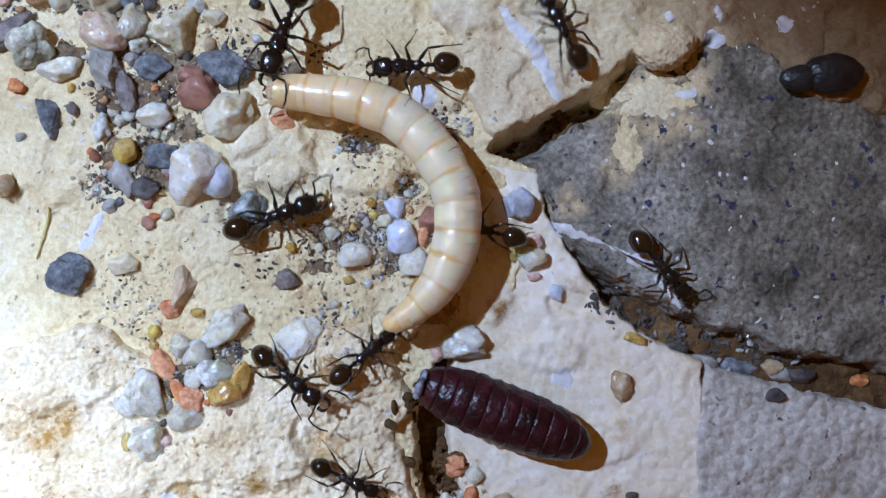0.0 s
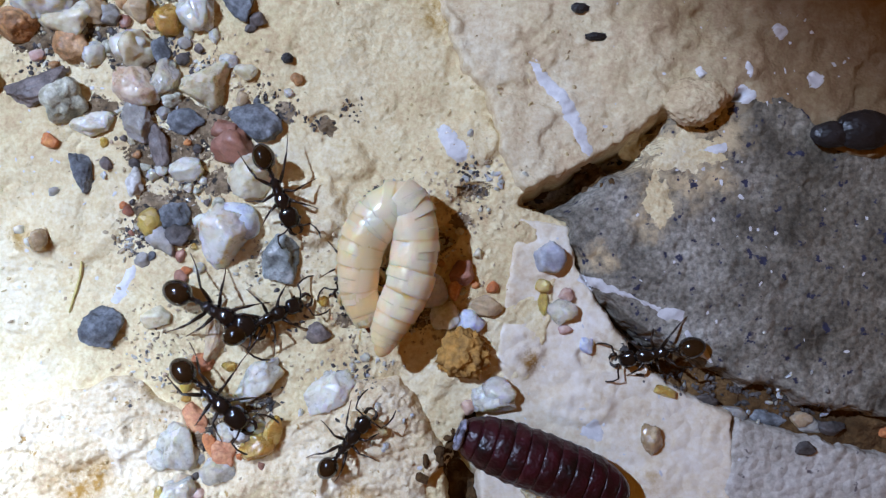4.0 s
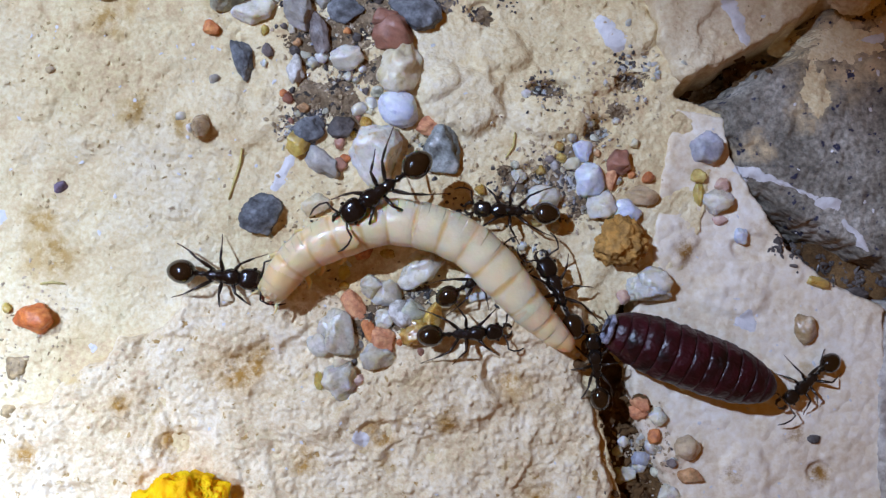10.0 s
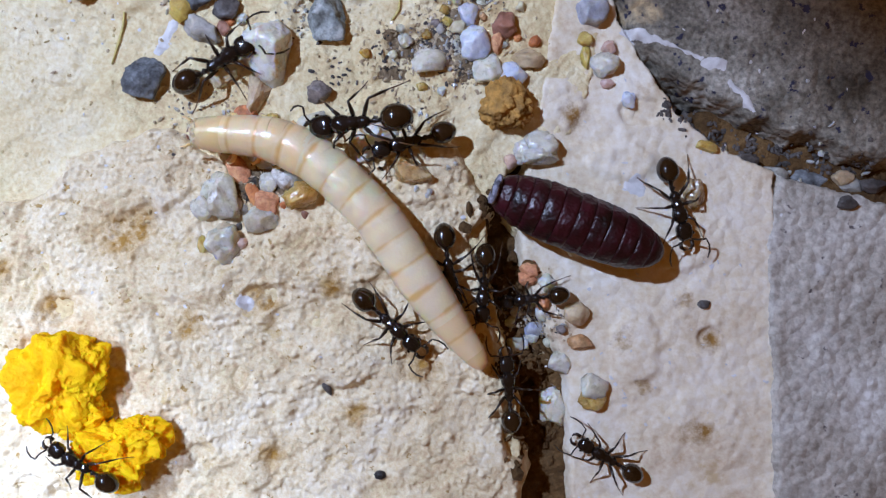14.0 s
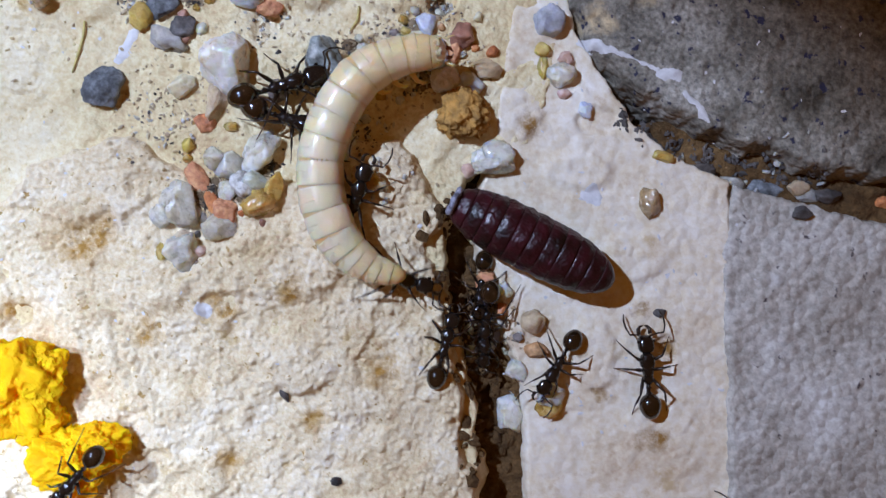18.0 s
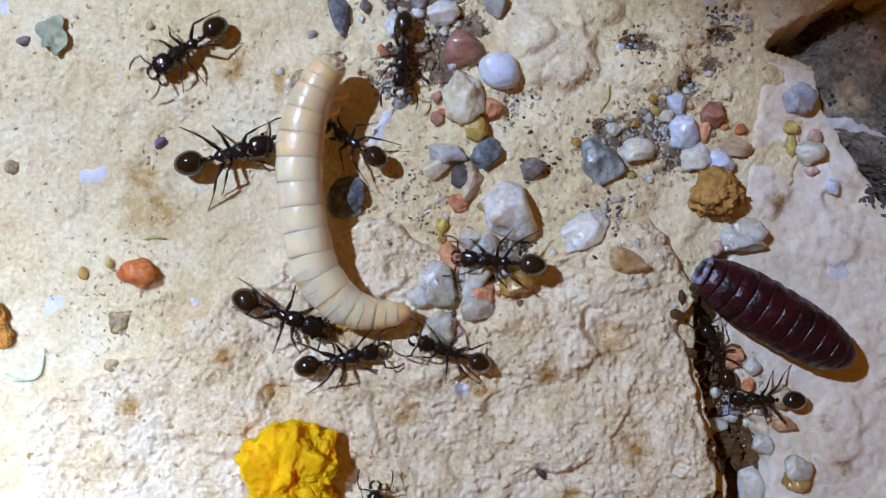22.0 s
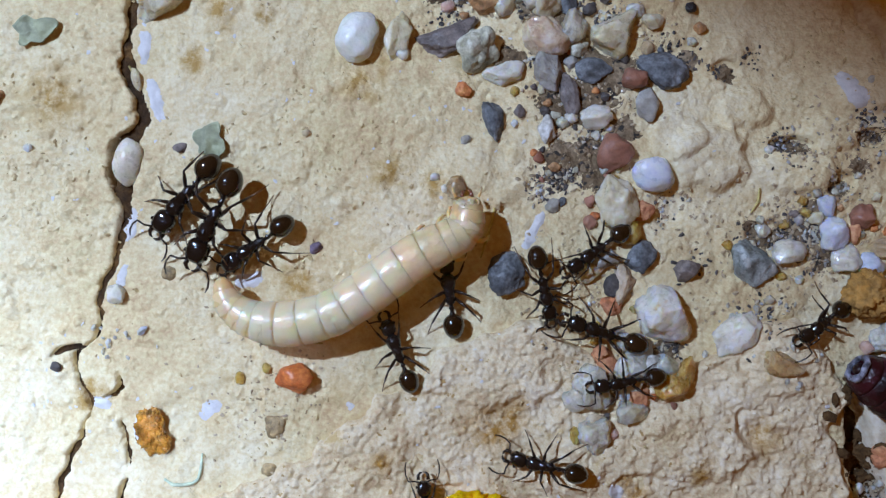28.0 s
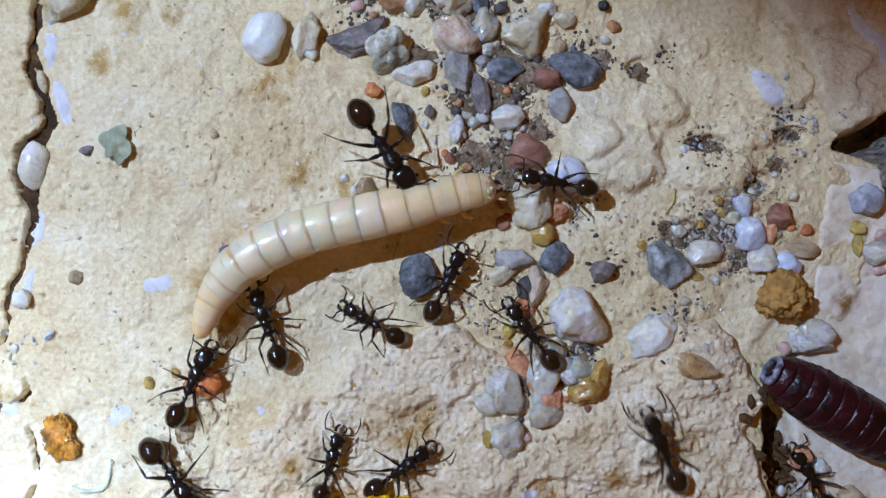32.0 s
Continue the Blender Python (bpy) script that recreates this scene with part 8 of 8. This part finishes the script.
        (21.5, [(-19.5, -0.3, 4), (-24, -1.3, 3.8), (-27, -4.2, 3.7), (-27.8, -7.2, 3.5), (-26.4, -11, 3.2), (-24.1, -12.9, 3)]),
        (22, [(-26.2, 5.7, 4), (-27.9, 3.5, 3.9), (-28.8, 0.5, 3.8), (-28.9, -2.8, 3.7), (-28.5, -5.8, 3.6), (-27.8, -8.8, 3.5), (-26, -10.9, 3.3), (-23.7, -11.5, 3.1), (-21.4, -11.2, 3)]),
        (22.5, [(-36.9, 9.5, 3.4), (-33.6, 6.5, 3.4), (-29.4, 5.5, 3.4), (-25.6, 2.7, 3.4), (-24.1, -1.8, 3.3), (-23.4, -7.1, 3.2)]),
        (23, [(-38.8, 5.8, 3.4), (-36.1, 3.9, 3.4), (-33.5, 2.8, 3.4), (-30.1, 2.2, 3.4), (-27.8, 0.9, 3.4), (-26.7, -2.1, 3.4), (-26.1, -5.6, 3.3), (-26.2, -8.6, 3.2), (-25.8, -10.5, 3.2)]),
        (23.2, [(-34.1, -15.5, 3.4), (-34.2, -11.3, 3.4), (-32.5, -7.9, 3.4), (-29.9, -6.1, 3.4), (-27.2, -6.4, 3.4), (-25.7, -9.1, 3.3), (-25.4, -12.9, 3.3), (-26.1, -15.6, 3.2)]),
        (23.4, [(-38.8, -15.3, 3.4), (-37.2, -12.2, 3.4), (-35.3, -9.6, 3.4), (-32.7, -7.7, 3.4), (-30, -6.6, 3.3), (-27.4, -6.4, 3.3), (-24.7, -7, 3.2)]),
        (23.5, [(-39.4, -15.7, 3.4), (-38.1, -12.7, 3.4), (-37.3, -9.3, 3.4), (-36.9, -6.2, 3.4), (-36.2, -2.4, 3.3), (-36.5, 1.4, 3.3), (-37.7, 4.4, 3.2)]),
        (23.6, [(-43.5, -16.8, 3.4), (-41.6, -13.7, 3.4), (-38.9, -10.7, 3.4), (-37, -7.7, 3.4), (-37, -3.9, 3.4), (-39.3, -0.5, 3.3), (-42.7, 1.8, 3.3), (-46.5, 3.4, 3.2)]),
        (24, [(-41.5, -20.1, 3.4), (-41.5, -18, 3.4), (-41.3, -14.9, 3.4), (-39.6, -11.5, 3.4), (-39, -8.5, 3.4), (-39.6, -5.1, 3.4), (-41.5, -2.4, 3.3), (-44.2, -0.1, 3.3), (-47.2, 0.5, 3.2), (-49.9, 0.1, 3.2)]),
        (24.5, [(-48.1, -17.5, 3.4), (-45, -16.4, 3.4), (-42, -13.7, 3.4), (-40.4, -10.7, 3.4), (-40.4, -7.3, 3.4), (-42, -4.2, 3.4), (-45, -3, 3.3), (-48.5, -3, 3.2), (-51.6, -2.3, 3.2)]),
        (26.5, [(-28.3, -5.7, 3.4), (-31.4, -6.4, 3.4), (-34.4, -7.1, 3.4), (-38.9, -8.2, 3.4), (-43.5, -7.5, 3.3), (-47.2, -4.8, 3.3), (-50.3, -1, 3.2)]),
        (27, [(-30.5, 3.5, 3.4), (-31.4, 1.6, 3.4), (-33.3, -0.2, 3.4), (-35.6, -2.5, 3.4), (-37.9, -4.3, 3.4), (-40.9, -4.8, 3.4), (-43.9, -4.8, 3.3), (-47, -3.7, 3.3), (-48.8, -1.6, 3.2), (-50, 1.1, 3.2)]),
        (27.5, [(-30.4, 5.8, 3.4), (-32.4, 1.7, 3.4), (-35.5, -1.3, 3.4), (-39.3, -3.2, 3.4), (-43.1, -3.2, 3.3), (-46.9, -0.4, 3.3), (-48.7, 3.4, 3.2)]),
        (28, [(-28.5, 3.9, 3.4), (-28.4, 1.5, 3.4), (-30.3, 0.7, 3.4), (-32.6, -0.6, 3.4), (-34.9, -2.3, 3.4), (-37.5, -4, 3.4), (-40.2, -4.7, 3.3), (-42.9, -4.5, 3.3), (-44.8, -3.3, 3.2), (-45.1, -1.4, 3.2)]),
        (28.5, [(-24.2, 2.2, 3.4), (-26.8, 0.8, 3.4), (-30.7, -0.3, 3.4), (-36.4, -1.6, 3.4), (-41, -3.1, 3.3), (-42.5, -1.5, 3.2)]),
        (29, [(-23, 5.9, 3.4), (-24.6, 4, 3.4), (-26.5, 1.7, 3.4), (-29.2, -0.2, 3.4), (-31.9, -1.1, 3.4), (-34.9, -1.3, 3.4), (-37.2, -0.5, 3.3), (-37.8, 1.8, 3.2), (-37.2, 4.3, 3.2)]),
        (30, [(-20.7, 2.8, 3.4), (-22.3, 1.3, 3.4), (-24.6, 0.2, 3.4), (-27.3, -0.7, 3.4), (-30, -1.1, 3.4), (-33, -0.7, 3.4), (-35.7, 0.3, 3.3), (-37.2, 2.3, 3.2), (-37.6, 4.6, 3.2)]),
        (30.5, [(-20.1, 3.7, 3.4), (-22.8, 1.9, 3.4), (-25.9, 0, 3.4), (-29.7, 0.1, 3.4), (-33.5, 0.9, 3.4), (-36.5, 1.3, 3.3), (-37.7, -1.3, 3.3), (-37.4, -4.4, 3.2)]),
        (31, [(-20.1, 3, 3.4), (-21.8, 1.6, 3.4), (-24.1, 0.5, 3.4), (-26.8, -0.2, 3.4), (-29.8, -0.2, 3.4), (-32.8, -0.1, 3.4), (-35.8, 0.1, 3.3), (-37.7, -0.8, 3.2), (-37.8, -3.1, 3.2)]),
        (32, [(-20.3, 4.5, 3.4), (-23.3, 4, 3.4), (-25.9, 3.3, 3.4), (-28.9, 2.6, 3.4), (-31.9, 2, 3.4), (-34.9, 1, 3.4), (-37.6, -0.5, 3.3), (-39.3, -2.7, 3.2), (-40.3, -5.4, 3.2)]),
    ])
    walk(pupa, [(t, pose(x * MM, y * MM, 1.9 * MM, 0, 0, a)) for t, x, y, a in [(0, 4.73, -10.83, -21), (2.5, 5.57, -10.09, -21), (6, 4.55, -11.11, -20), (9, 4.31, -11.07, -20), (13, 4.56, -11.46, -21), (15.5, 4.71, -11.32, -22), (17.5, 5.04, -12.35, -24), (18, 4.57, -12.12, -27), (19, 4.28, -11.54, -28), (20, 4.14, -11.66, -28), (21, 3.84, -11.69, -28), (22, 3.51, -11.73, -31), (23, 3.42, -11.25, -31), (32, 3.42, -11.25, -31)]])
    slide(slate_pebble, 0.35, [(0, -25.19, -1.41), (19.5, -25.23, -1.44), (20.8, -26.28, -3.49), (24.5, -25.65, -3.39), (27, -25.67, -1.52), (32, -25.67, -1.52)])
    slide(quartz_pebble, 0.58, [(0, -16.43, 5.65), (2.5, -16.43, 5.65), (6, -16.96, 4.24), (9, -17.2, 3.5), (13, -16.65, 1.08), (17.5, -16.6, 0.3), (19, -16.48, 0.71), (20, -15, -4.2), (23, -14.67, -4.31), (32, -14.67, -4.31)])
    slide(grey_pebble, 0.41, [(0, -13, 2.5), (6, -12.84, 3.46), (13, -12.64, 2.76), (17.5, -11.1, 1.3), (18.9, -7.9, -1), (20, -8.27, -0.94), (32, -8.27, -0.94)])
    slide(milky_pebble, 0.43, [(0, -14.48, -4.9), (17.5, -13.9, -5.2), (18.5, -15.5, -7), (20, -17.1, -8.4), (32, -17.1, -8.4)])
    slide(yellow_pebble, 0.3, [(0, -21.2, 7.02), (2.5, -21.2, 7.02), (6, -22.57, 4.03), (17.5, -22.5, 3.4), (19, -22.63, 3.77), (20, -17.05, 1.49), (32, -17.05, 1.49)])
    slide(blue_pebble, 0.28, [(0, -18.97, 6.82), (2.5, -18.97, 6.82), (6, -22.45, 5.41), (13, -21.56, 4.43), (19, -20.85, 4.48), (20, -16.5, -0.3), (32, -16.26, -0.31)])
    slide(dark_pebble, 0.25, [(0, -19.87, 4.48), (2.5, -19.87, 4.48), (6, -19.9, 5.8), (13, -19.4, 3.56), (19, -19.66, 2.3), (20, -17.9, -1.5), (32, -17.94, -2.31)])
    slide(flake_pebble, 0.22, [(0, -21.43, 5.06), (2.5, -21.43, 5.06), (6, -20.49, 3.57), (13, -21.17, 1.88), (17.5, -20.9, 1.9), (20, -19.3, 0.8), (22, -18.97, -0.5), (32, -18.97, -0.5)])
    slide(white_pebble, 0.34, [(0, -15.3, 5.3), (6, -15.78, 6.2), (19, -15.49, 5.47), (32, -15.24, 5.48)])
    slide(cream_pebble, 0.43, [(0, -13.89, 9.55), (2.5, -13.89, 9.55), (6, -15.4, 8.95), (17.5, -15.4, 8.9), (19, -18.07, 5.07), (20, -17.84, 3.69), (32, -17.84, 3.69)])
    slide(red_pebble, 0.35, [(0, -16.23, 11), (17.5, -16.1, 11.2), (19, -17.47, 7.85), (20, -18.03, 6.96), (32, -18.03, 6.96)])
    slide(brick_pebble, 0.22, [(0, -10.57, 9.16), (2.5, -10.57, 9.16), (6, -13.62, 5.03), (17.5, -13.6, 4.5), (20, -16.13, 2.8), (32, -16.13, 2.8)])
    slide(mauve_pebble, 0.24, [(0, -10.38, -1.77), (8, -10.6, -1.8), (14, -13.3, -2.2), (19, -13.2, -1.4), (32, -12.86, -1.32)])
    slide(chip_pebble, 0.24, [(0, -21.43, -0.72), (10, -21.4, -0.7), (13, -19.8, -1.08), (32, -19.8, -1.3)])
    slide(food_lump, 0, [(0, -29.64, -22.27), (21, -29.64, -22.27), (24, -28.94, -21.97), (24.5, -28.94, -22.07), (26.5, -28.44, -20.57), (27.5, -28.54, -19.87), (32, -28.44, -19.67)])


motions()
